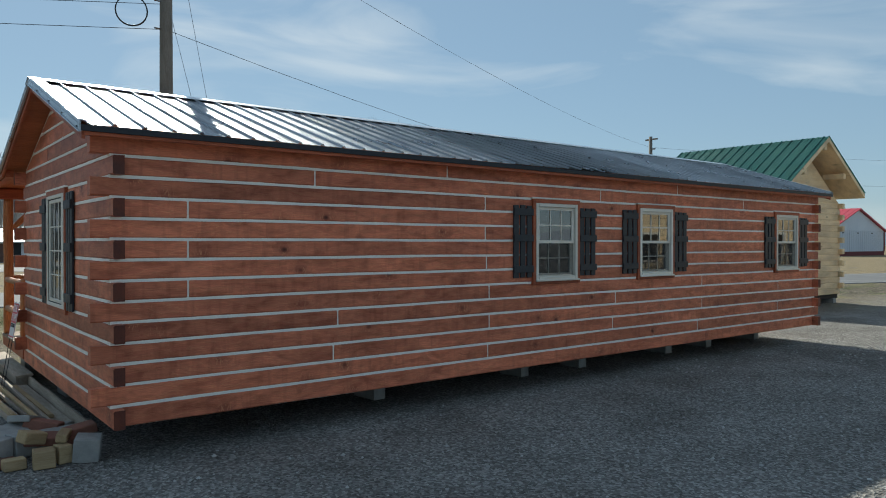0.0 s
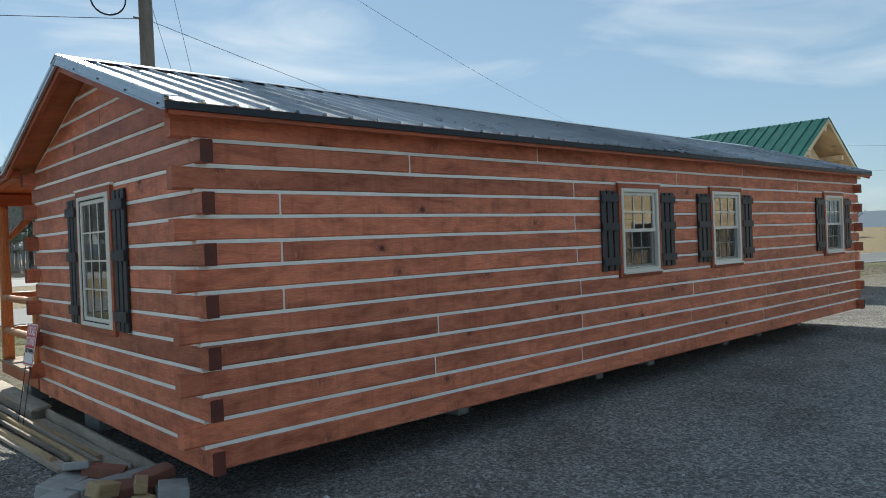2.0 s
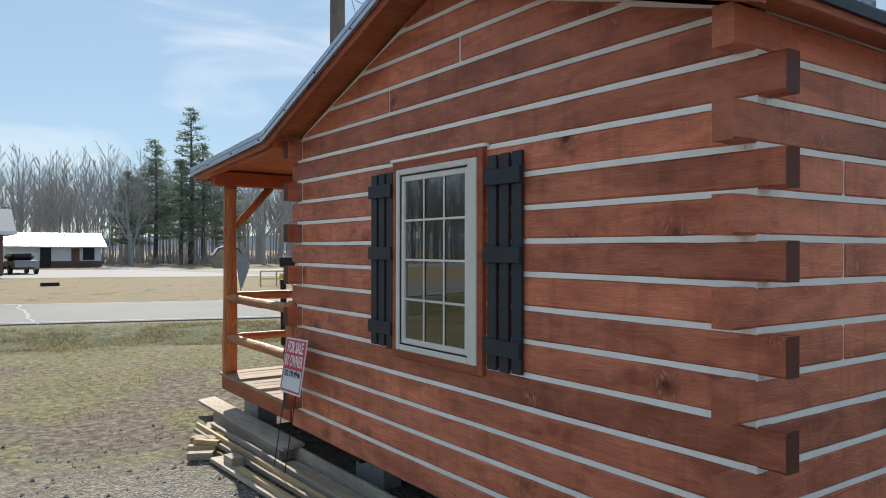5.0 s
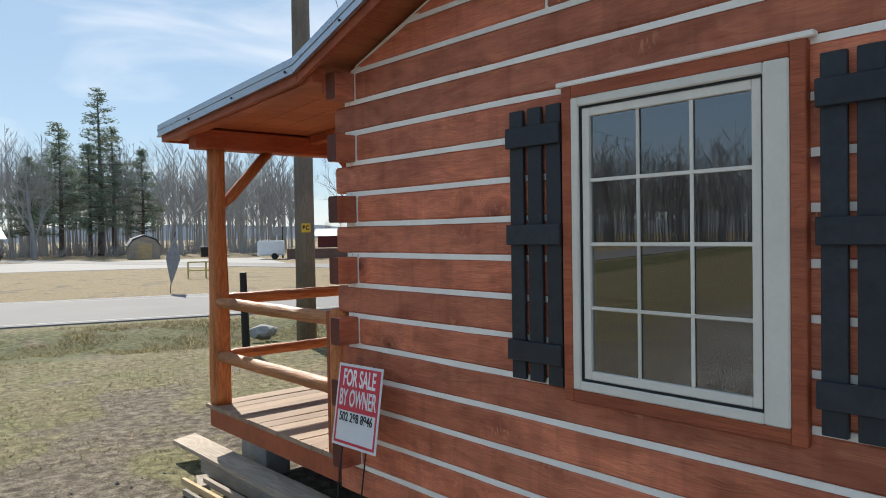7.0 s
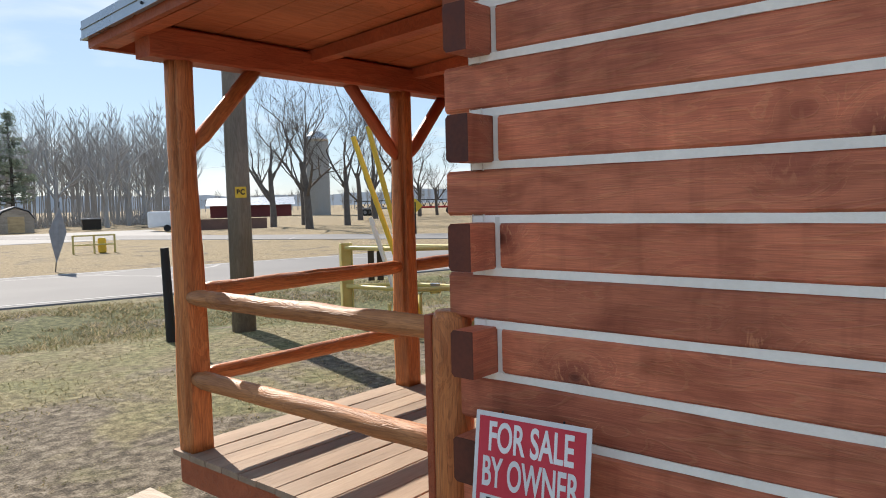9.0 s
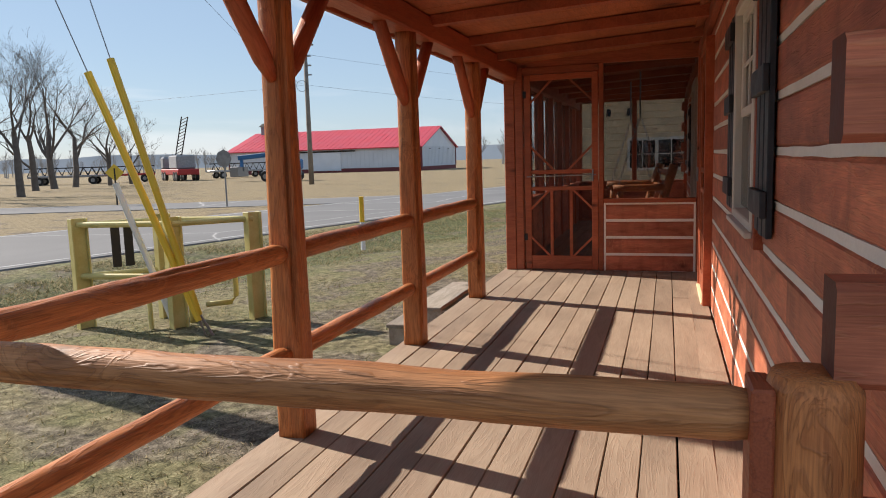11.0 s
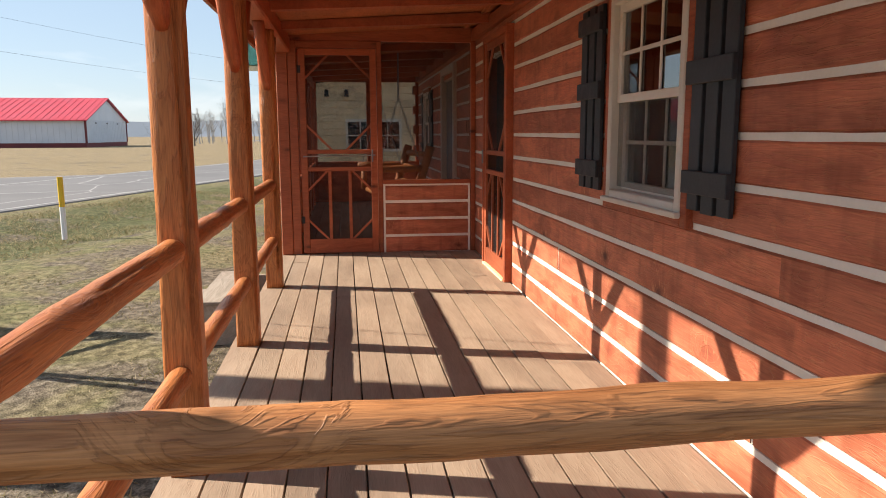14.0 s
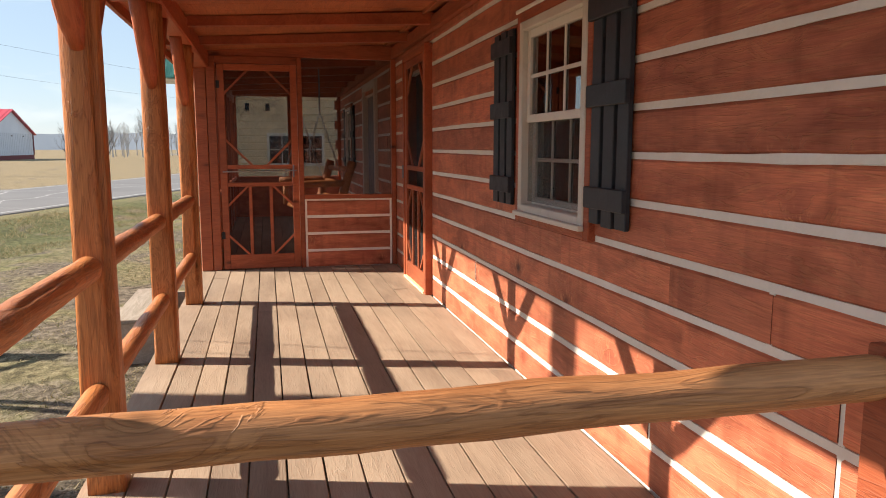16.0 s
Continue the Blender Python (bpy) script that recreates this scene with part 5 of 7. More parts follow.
GB, BB, WB = "grey concrete block in the rubble heap", "red-brown clay block in the rubble heap", "raw timber offcut in the rubble heap"
for p, turn, size, m_, lb, tilt, roll in (
        ((-0.62, 0.42, 0.0), 8, (0.16, 0.1, 0.09), SCRAP_Y, WB, 0, 0), ((-0.42, 0.34, 0.0), -5, (0.16, 0.13, 0.15), SCRAP_Y, WB, 0, 0), ((-0.27, 0.4, 0.0), 12, (0.11, 0.13, 0.15), SCRAP_Y, WB, 0, 0),
        ((-0.1, 0.36, 0.0), -18, (0.2, 0.2, 0.2), CONCRETE, GB, 6, 4), ((-0.72, 0.75, 0.0), 35, (0.2, 0.2, 0.19), CONCRETE, GB, 0, 0), ((-0.5, 0.85, 0.0), 20, (0.2, 0.19, 0.19), CONCRETE, GB, 0, 0),
        ((-0.48, 0.6, 0.15), 28, (0.2, 0.12, 0.1), SCRAP_Y, WB, 14, 6), ((-0.3, 0.72, 0.1), -15, (0.4, 0.2, 0.07), BRICK, BB, 4, 5), ((-0.18, 0.95, 0.0), 10, (0.4, 0.2, 0.15), CONCRETE, GB, 0, 8),
        ((-0.3, 1.15, 0.12), -28, (0.3, 0.19, 0.09), BRICK, BB, 12, -7), ((-0.08, 0.7, 0.14), 5, (0.26, 0.16, 0.08), BRICK, BB, -8, 3), ((-0.6, 1.12, 0.0), 42, (0.38, 0.2, 0.19), CONCRETE, GB, 0, 12),
        ((-0.4, 1.3, 0.17), 60, (0.4, 0.19, 0.06), CONCRETE, GB, 16, 0), ((-0.78, 0.55, 0.0), 5, (0.4, 0.2, 0.05), BRICK, BB, 0, 0), ((-0.12, 1.35, 0.02), 70, (0.38, 0.19, 0.1), CONCRETE, GB, 10, 0),
        ((-0.25, 0.52, 0.16), 70, (0.24, 0.09, 0.07), SCRAP_Y, WB, 0, 10)):
    solid_block(p, turn, size, m_, lb, tilt, roll)

# papers seen inside the porch window
for x, tl, s in ((2.36, -12, 0.2), (2.22, 10, 0.17), (1.87, 4, 0.3)):
    o = part("paper_sheet", boxb((-0.075, 0, 0), (0.075, 0.003, s), 0), PAPER)
    o.matrix_world = pose(x, WIDE - 0.17, 1.875, 14, tl, 8)
    tagged(o, "white paper sheet propped inside the window", "paper", "papers in the window")
sill = part("window_shelf", boxb((1.75, WIDE - 0.32, 1.845), (2.5, WIDE - 0.14, 1.873), 0.003), INSIDE)
tagged(sill, "pine shelf inside the porch window", "shelf", kind="structure")

# ---- porch swing in the screened room ----
ps = thing("porch_swing", "log porch swing hung on chains in the screened room", "swing", at=pose(8.7, 4.85, 0.93, 0, 0, 8))
for k in range(5):
    part("seat_slat", bar((-0.6, -0.2 + 0.1 * k, 0), (0.6, -0.2 + 0.1 * k, 0), 0.035, 8, 4, 0.05, k), PEELED, ps, smooth=True)
for z in (0.12, 0.32, 0.5):
    part("back_rail", bar((-0.62, -0.24 - z * 0.28, z), (0.62, -0.24 - z * 0.28, z), 0.035, 8, 4, 0.05, z), PEELED, ps, smooth=True)
for x in (-0.6, 0.6):
    part("back_post", bar((x, -0.2, -0.04), (x, -0.4, 0.6), 0.055, 10, 4, 0.05, x), PEELED, ps, smooth=True)
    part("arm_rest", bar((x, -0.34, 0.33), (x, 0.32, 0.33), 0.045, 10, 4, 0.05, x), PEELED, ps, smooth=True)
    part("arm_post", bar((x, 0.24, 0.0), (x, 0.24, 0.3), 0.04, 10, 2), PEELED, ps, smooth=True)
    for y in (-0.3, 0.28):
        bm = bmesh.new()
        p, q, n = Vector((x, y, 0.3)), Vector((x, 0.0, 1.2)), 26
        for k in range(n):
            c0, c1 = p.lerp(q, k / n), p.lerp(q, (k + 0.75) / n)
            off = Vector((0.009, 0, 0)) if k % 2 else Vector((0, 0.009, 0))
            tube(bm, [c0 + off, c1 + off], [0.0065, 0.0065], 4)
            tube(bm, [c0 - off, c1 - off], [0.0065, 0.0065], 4)
        part("chain", bm, STEEL, ps, "bright steel chain")
    part("chain", bar((x, 0, 1.2), (x, 0, 1.72), 0.011, 6), STEEL, ps, "bright steel chain")
# ---- yard: utility pole, guy wires, gas riser cage, markers ----
up_ = thing("utility_pole", "weathered wooden utility pole by the road", "utility pole", at=Matrix.Translation((4.02, 11.43, -0.2)))
bm = tube(bmesh.new(), [(0, 0, 0), (3, 0, 0), (7, 0, 0), (11.4, 0, 0)], [0.17, 0.16, 0.145, 0.12], 16, True, 0.03, 2)
o = part("shaft", bm, POLE, up_, smooth=True)
o.rotation_euler = (0, -math.pi / 2, 0)
part("tag", boxb((-0.175, -0.12, 2.05), (-0.165, 0.03, 2.2), 0.001, Matrix.Rotation(radians(52), 4, "Z")), YPLASTIC, up_, "yellow tag with black letters")
lettering("BC", 0.1, Matrix.Rotation(radians(52), 4, "Z") @ Matrix.Translation((-0.177, -0.045, 2.125)) @ Matrix.Rotation(-math.pi / 2, 4, "Z") @ Matrix.Rotation(math.pi / 2, 4, "X"), BLACK, up_, 0.9, 0.004)
for z in (7.1, 7.75):
    part("bracket", bar((-0.28, -0.02, z), (0.02, 0, z), 0.018, 6), STEEL, up_)


def ring(name, centre, r, normal, label):
    pts = [Vector((r * math.cos(a), r * math.sin(a), 0)) for a in [2 * math.pi * k / 24 for k in range(25)]]
    q = Vector(normal).to_track_quat("Z", "Y").to_matrix().to_4x4()
    bm = bmesh.new()
    for dz in (-0.014, 0.01):
        tube(bm, [q @ (p * (1 + dz) + Vector((0, 0, dz))) + Vector(centre) for p in pts], [0.013] * 25, 5, False)
    return tagged(part(name, bm, BLACK), label, "cable coil")


ring("cable_coil", (3.2, 11.3, 7.17), 0.34, (0.3, 1, 0.1), "black coil of spare cable on the line")


def wire(name, p, q, sag, r, label, mat_=BLACK, n=14):
    p, q = Vector(p), Vector(q)
    pts = [p.lerp(q, k / n) - Vector((0, 0, 4 * sag * (k / n) * (1 - k / n))) for k in range(n + 1)]
    return tagged(part(name, tube(bmesh.new(), pts, [r] * (n + 1), 4, False), mat_), label, "cable", "overhead cables")


P2 = Vector((50.0, 30.9, 0))
wire("overhead_cable", (4.0, 11.4, 6.9), (P2.x, P2.y, 7.6), 0.9, 0.007, "thin black overhead cable between poles")
wire("overhead_cable", (4.0, 11.4, 10.4), (P2.x, P2.y, 9.9), 0.7, 0.007, "thin black overhead cable between poles")
wire("overhead_cable", (4.0, 11.4, 7.5), (-46, 30, 8.0), 1.0, 0.007, "thin black overhead cable between poles")
wire("overhead_cable", (4.0, 11.4, 6.9), (-46, 30, 7.2), 0.8, 0.007, "thin black overhead cable between poles")
wire("overhead_cable", (P2.x, P2.y, 7.6), (105, 0, 7.6), 0.8, 0.007, "thin black overhead cable between poles")
wire("overhead_cable", (P2.x, P2.y, 9.9), (105, 0, 9.9), 0.8, 0.007, "thin black overhead cable between poles")
wire("overhead_cable", (P2.x, P2.y, 7.6), (48, 140, 7.6), 1.0, 0.007, "thin black overhead cable between poles")
for u, H in ((0.337, 7.7), (0.257, 10.57)):
    b0, d = Vector((4.96, 8.84, 0.0)), Vector((-0.94, 2.59, H))
    gy = thing("guy_wire", "steel guy wire in a yellow plastic guard", "guy wire", "guy wires of the pole")
    part("wire", bar(b0, b0 + d * 0.985, 0.006, 5), STEEL, gy)
    part("guard", bar(b0 + d * 0.02, b0 + d * u, 0.036, 10), YPLASTIC, gy, "yellow plastic guard")
an = part("guy_anchor", bar((5.0, 8.72, -0.1), (4.94, 8.9, 0.25), 0.014, 6), STEEL)
tagged(an, "steel eye rod anchoring the guy wires", "anchor")

cage = thing("pipe_cage", "faded yellow steel guard cage round a gas riser", "guard rail")
CA, CB, CC = Vector((5.06, 10.4, 0)), Vector((5.2, 9.33, 0)), Vector((5.81, 8.76, 0))
CD = CA + CC - CB
for p in (CA, CB, CC, CD):
    bm = bmesh.new()
    for lo, hi in (((-0.085, -0.05), (-0.07, 0.05)), ((0.07, -0.05), (0.085, 0.05)), ((-0.07, -0.008), (0.07, 0.008))):
        box(bm, (*lo, -0.1), (*hi, 1.17), 0.002)
    o = part("post", bm, YELLOW, cage)
    o.matrix_world = Matrix.Translation(p) @ Matrix.Rotation(radians(-25), 4, "Z")
for a, b in ((CA, CB), (CB, CC), (CC, CD), (CD, CA)):
    for z in (0.55, 1.1):
        part("rail", bar(a + Vector((0, 0, z)), b + Vector((0, 0, z)), 0.032, 10), YELLOW, cage)
part("plate", boxb((-0.11, -0.012, 0.62), (-0.02, 0.012, 1.05), 0.003, Matrix.Translation((CA + CD) / 2) @ Matrix.Rotation(radians(-40), 4, "Z")), DARK, cage, "dark hanging plate")
part("plate", boxb((0.02, -0.012, 0.62), (0.11, 0.012, 1.05), 0.003, Matrix.Translation((CA + CD) / 2) @ Matrix.Rotation(radians(-40), 4, "Z")), DARK, cage, "dark hanging plate")
gr = thing("gas_riser", "yellow gas riser pipe with a valve", "pipe", at=Matrix.Translation((5.45, 9.35, 0)))
part("riser", tube(bmesh.new(), [(0, 0, -0.05), (0, 0, 0.45), (0.05, -0.05, 0.52), (0.3, -0.3, 0.52), (0.34, -0.34, 0.45), (0.34, -0.34, 0.25), (0.3, -0.3, 0.18), (0.12, -0.1, 0.18)], [0.03] * 8, 8), YELLOW, gr, smooth=True)
part("valve", bar((0.1, -0.1, 0.52), (0.2, -0.2, 0.52), 0.06, 10), YELLOW, gr)
part("handwheel", bar((0.15, -0.15, 0.57), (0.15, -0.15, 0.6), 0.07, 12), STEEL, gr)
part("stub", bar((-0.35, 0.25, -0.05), (-0.35, 0.25, 0.35), 0.025, 8), YELLOW, gr)
tagged(part("plastic_pipe", bar((5.25, 9.42, 0), (5.06, 9.87, 1.53), 0.034, 10), WHITE), "leaning white plastic marker pipe", "pipe")
mk = thing("marker_post", "yellow and white plastic pipeline marker post", "marker post", at=Matrix.Translation((11.95, 10.15, 0)))
part("lower", bar((0, 0, -0.05), (0, 0, 0.5), 0.045, 10), WHITE, mk)
part("upper", bar((0, 0, 0.5), (0, 0, 1.0), 0.047, 10), YPLASTIC, mk, "yellow plastic top")
bo = part("bollard", bar((2.95, 11.5, -0.1), (2.93, 11.52, 1.22), 0.065, 12, 3, 0.04, 1, 0.055), BLACK)
tagged(bo, "dark rounded bollard in the grass verge", "bollard")


def rock(x, y, s, label):
    bm = bmesh.new()
    bmesh.ops.create_icosphere(bm, subdivisions=2, radius=s)
    for v in bm.verts:
        v.co *= 1 + 0.35 * noise.noise(v.co * 3.1 / s * 0.4 + Vector((x, y, 0)))
        v.co.z *= 0.55
    o = part("rock", bm, CONCRETE)
    o.location = (x, y, s * 0.25)
    return tagged(o, label, "rock")


rock(3.85, 12.75, 0.24, "grey boulder in the grass verge")
rock(4.1, 12.9, 0.15, "small grey boulder in the grass verge")
tagged(part("drain_box", boxb((1.55, 37.6, -0.05), (2.35, 38.0, 0.16), 0.03), DARK), "low dark drain box in the dry field", "drain box")

# road-side signs
sp = thing("road_sign", "back of a grey octagonal road sign on a post", "road sign", at=Matrix.Translation((24.4, 21.5, 0)))
part("post", bar((0, 0, -0.1), (0, 0, 2.2), 0.035, 6), STEEL, sp)
part("plate", bar((-0.02, 0.0, 1.95), (-0.035, 0.0, 1.95), 0.36, 8), STEEL, sp, "dull metal plate")
dp = thing("diamond_sign", "yellow diamond warning sign on a post", "road sign", at=Matrix.Translation((26.1, 28.4, 0)))
part("post", bar((0, 0, -0.1), (0, 0, 1.7), 0.04, 6), BLACK, dp)
part("plate", boxb((-0.02, -0.28, -0.28), (-0.005, 0.28, 0.28), 0.004, Matrix.Translation((0, 0, 1.5)) @ Matrix.Rotation(radians(40), 4, "Z") @ Matrix.Rotation(radians(45), 4, "X")), YPLASTIC, dp, "yellow diamond plate")

# second pole across the road
p2 = thing("utility_pole", "tall grey utility pole across the road", "utility pole", at=Matrix.Translation((P2.x, P2.y, -0.2)))
bm = tube(bmesh.new(), [(0, 0, 0), (4, 0, 0), (11.0, 0, 0)], [0.2, 0.18, 0.14], 12, True, 0.03, 5)
o = part("shaft", bm, POLE, p2, smooth=True)
o.rotation_euler = (0, -math.pi / 2, 0)
part("crossarm", boxb((-0.06, -0.7, 10.7), (0.06, 0.5, 10.82), 0.01), POLE, p2)
for z in (9.9, 9.2, 8.5):
    part("insulator", boxb((-0.1, -0.45, z), (0.1, 0.1, z + 0.1), 0.02), STEEL, p2)
ring("cable_coil", (49.6, 31.1, 7.5), 0.4, (1, 0.5, 0.1), "black coil of spare cable beside the far pole")

# ---- the neighbouring pine cabin ----
c2 = thing("pine_cabin", "natural pine log cabin with a green metal roof on blocks", "cabin")
AX0, AX1, AY0, AY1, AH = 17.6, 21.75, 3.65, 7.2, 3.0
RX = (AX0 + AX1) / 2
body = part("wall", boxb((AX0 + 0.02, AY0 + 0.02, 0.3), (AX1 - 0.02, AY1 - 0.02, AH), 0), PINE, c2)
bm = bmesh.new()
prism(bm, [(AX0 + 0.02, AH), (AX1 - 0.02, AH), (RX, AH + 1.36)], "y", AY0 + 0.02, AY1 - 0.02)
part("gable", bm, PINE, c2)
for j in range(16):
    z = 0.28 + j * 0.172
    for lo, hi, nm in (((AX0, AY0), (AX0 + 0.03, AY1), "x"), ((AX0, AY0), (AX1, AY0 + 0.03), "y"), ((AX1 - 0.03, AY0), (AX1, AY1), "x")):
        part("log", boxb((lo[0], lo[1], z), (hi[0], hi[1], z + 0.165), 0.012), PINE, body)
    if j % 2:
        part("log", boxb((AX1 - 0.14, AY0 - 0.14, z), (AX1, AY0, z + 0.165), 0.012), PINE, body)
wn2 = part("window", boxb((AX0 - 0.03, 4.0, 1.25), (AX0 + 0.02, 5.4, 2.06), 0.004), VINYL, c2, "white double window")
for y in (4.06, 4.74):
    part("pane", boxb((AX0 - 0.036, y, 1.32), (AX0 - 0.03, y + 0.6, 1.99), 0), GLASS, wn2)
    # near-black sheet behind the glass paints the dark of an unlit room
    part("backing", boxb((AX0 - 0.0335, y, 1.32), (AX0 - 0.0315, y + 0.6, 1.99), 0), DARK, wn2)
    part("glazing_bar", boxb((AX0 - 0.041, y + 0.29, 1.32), (AX0 - 0.037, y + 0.31, 1.99), 0), VINYL, wn2)
    part("glazing_bar", boxb((AX0 - 0.041, y, 1.645), (AX0 - 0.037, y + 0.6, 1.665), 0), VINYL, wn2)
for y in (5.36, 5.85):
    lm = part("wall_lamp", boxb((AX0 - 0.03, y - 0.05, 2.62), (AX0 - 0.002, y + 0.05, 2.78), 0.006), BLACK, c2, "small dark wall lamp")
    part("shade", bar((AX0 - 0.09, y, 2.6), (AX0 - 0.09, y, 2.74), 0.06, 10, 1, 0, 0, 0.035), BLACK, lm)
r2 = thing("roof", "green ribbed metal roof", "roof")
r2.parent = c2
for k in ("category", "label"):
    del r2[k]
EX, EZ, TZ = 2.42, 3.32, 4.83
ang = math.atan2(TZ - EZ, EX)
ln2 = math.hypot(EX, TZ - EZ)
for s in (-1, 1):
    me = bpy.data.meshes.new("roof_sheet")
    b0 = sheet_bm(AY1 + 0.6 - (AY0 - 0.6), ln2, 0.3048)
    b0.to_mesh(me)
    b0.free()
    me.materials.append(GREEN_ROOF)
    o = new("roof_sheet", me)
    o.parent = r2
    if s > 0:
        o.matrix_world = Matrix.Translation((RX + EX, AY0 - 0.6, EZ)) @ Matrix.Rotation(math.pi / 2, 4, "Z") @ Matrix.Rotation(ang, 4, "X")
    else:
        o.matrix_world = Matrix.Translation((RX - EX, AY1 + 0.6, EZ)) @ Matrix.Rotation(-math.pi / 2, 4, "Z") @ Matrix.Rotation(ang, 4, "X")
bm = bmesh.new()
prism(bm, [(RX - EX + 0.03, EZ - 0.02), (RX, TZ - 0.02), (RX + EX - 0.03, EZ - 0.02), (RX + EX - 0.03, EZ - 0.14), (RX, TZ - 0.15), (RX - EX + 0.03, EZ - 0.14)], "y", AY0 - 0.58, AY1 + 0.58)
part("roof_deck", bm, PINE, r2)
for x, z in ((RX, TZ - 0.3), (RX - 1.2, TZ - 1.05), (RX + 1.2, TZ - 1.05)):
    part("purlin", boxb((x - 0.08, AY0 - 0.5, z - 0.08), (x + 0.08, AY0 + 0.1, z + 0.08), 0.012), PINE, r2)
# floor frame near-black, shade below the cabin painted in
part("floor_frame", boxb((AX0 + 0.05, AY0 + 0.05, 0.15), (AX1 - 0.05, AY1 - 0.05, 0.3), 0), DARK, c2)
for x in (AX0 + 0.3, AX1 - 0.35):
    for y in (AY0 + 0.2, AY1 - 0.4):
        concrete_block(x, y, -0.03, 90, (0.4, 0.2, 0.19), CONCRETE, "grey concrete block under the pine cabin")

# a second pine cabin across the yard, mirrored in the back windows
c3 = thing("pine_cabin", "tall natural pine log cabin facing the gravel yard", "cabin", at=pose(19.4, -7.4, 0, 0, 0, 37))
hw, hd, hz = 3.3, 2.0, 3.9
b3 = part("wall", boxb((-hw, -hd, 0.3), (hw, hd, hz), 0), PINE, c3)
for j in range(20):
    part("log", boxb((-hw - 0.02, hd, 0.3 + j * 0.174), (hw + 0.02, hd + 0.03, 0.3 + j * 0.174 + 0.166), 0.01), PINE, b3)
for s in (-1, 1):
    bm = bmesh.new()
    prism(bm, [(s * (hd + 0.5), hz - 0.12), (0, hz + 0.75), (0, hz + 0.82), (s * (hd + 0.5), hz - 0.05)], "x", -hw - 0.4, hw + 0.4)
    part("roof", bm, GREEN_ROOF, c3, "green metal roof")
bm = bmesh.new()
prism(bm, [(-hd, hz), (hd, hz), (0, hz + 0.7)], "x", -hw, hw)
part("gable", bm, PINE, c3)
for x in (-2.0, 1.8):
    wf = part("window", boxb((x - 0.45, hd + 0.03, 1.25), (x + 0.45, hd + 0.06, 2.15), 0.006), VINYL, c3)
    # opaque near-black pane, the unlit room put into its colour
    part("pane", boxb((x - 0.38, hd + 0.06, 1.32), (x + 0.38, hd + 0.064, 2.08), 0), DARK, wf)
part("floor_frame", boxb((-hw + 0.05, -hd + 0.05, -0.05), (hw - 0.05, hd - 0.05, 0.3), 0), DARK, c3)

# ---- across the road ----
barn = thing("barn", "long white metal barn with a red roof and red base", "barn")
BX0, BX1, BY0, BY1, BH, BR = 105.0, 123.8, 40.5, 74.4, 3.75, 6.9
wb = part("wall", boxb((BX0, BY0, -0.3), (BX1, BY1, BH), 0), BARN_W, barn)
bm = bmesh.new()
prism(bm, [(BX0, BH), (BX1, BH), ((BX0 + BX1) / 2, BR)], "y", BY0 + 0.01, BY1 - 0.01)
part("gable", bm, BARN_W, barn)
part("base_course", boxb((BX0 - 0.04, BY0 - 0.04, -0.3), (BX1 + 0.04, BY1 + 0.04, 0.62), 0), RED_DK, barn, "dark red base course")
for x, y in ((BX0, BY0), (BX0, BY1), (BX1, BY0)):
    part("corner_trim", boxb((x - 0.12, y - 0.12, 0.6), (x + 0.12, y + 0.12, BH), 0), RED_DK, barn)
for s in (-1, 1):
    bm = bmesh.new()
    mx_ = (BX0 + BX1) / 2
    xe = BX0 - 0.5 if s < 0 else BX1 + 0.5
    ze = BH - 0.15
    prism(bm, [(xe, ze), (mx_, BR + 0.05), (mx_, BR + 0.2), (xe, ze + 0.15)], "y", BY0 - 0.4, BY1 + 0.4)
    rf = part("roof", bm, RED_ROOF, barn, "red ribbed metal roof")
    bm = bmesh.new()
    prism(bm, [(xe, ze + 0.15), (mx_, BR + 0.2), (mx_, BR + 0.24), (xe, ze + 0.19)], "y", 0, 0.07)
    rib0 = part("roof_rib", bm, RED_ROOF, rf)
    rib0.location.y = BY0
    for k in range(1, 37):
        rib = new("roof_rib", rib0.data)
        rib.parent = rf
        rib.location.y = BY0 + 0.91 * k
bm = bmesh.new()
y = BY0 + 0.4
while y < BY1:
    box(bm, (BX0 - 0.025, y, 0.62), (BX0 + 0.02, y + 0.06, BH))
    y += 0.75
x = BX0 + 0.4
while x < BX1:
    box(bm, (x, BY0 - 0.025, 0.62), (x + 0.06, BY0 + 0.02, BH))
    x += 0.75
part("siding_ribs", bm, BARN_W, barn)
dr = part("sliding_door", boxb((BX0 - 0.12, 54.0, 0.3), (BX0 - 0.05, 59.5, 3.2), 0.02), BARN_W, barn)
part("door_track", boxb((BX0 - 0.16, 51.5, 3.24), (BX0 - 0.03, 64.5, 3.42), 0), DARK, barn, "dark sliding-door track")
ch = part("cupola", boxb((113.5, 71.2, BR - 0.3), (115.3, 73.2, BR + 1.3), 0.02), GREY, barn)
bm = bmesh.new()
prism(bm, [(113.2, BR + 1.3), (115.6, BR + 1.3), (114.4, BR + 1.9)], "y", 71.0, 73.4)
part("cupola_roof", bm, DARK, barn)
for x in (109, 114, 119):
    part("vent", boxb((x, BY0 - 0.05, 3.3), (x + 0.5, BY0 + 0.02, 3.45), 0), DARK, barn)


def wheel(parent, x, y, z, r, w, turn=0.0):
    o = part("wheel", bar((x - w / 2, y, z), (x + w / 2, y, z), r, 14), BLACK, parent)
    part("rim", bar((x - w / 2 - 0.01, y, z), (x + w / 2 + 0.01, y, z), r * 0.5, 10), STEEL, o)


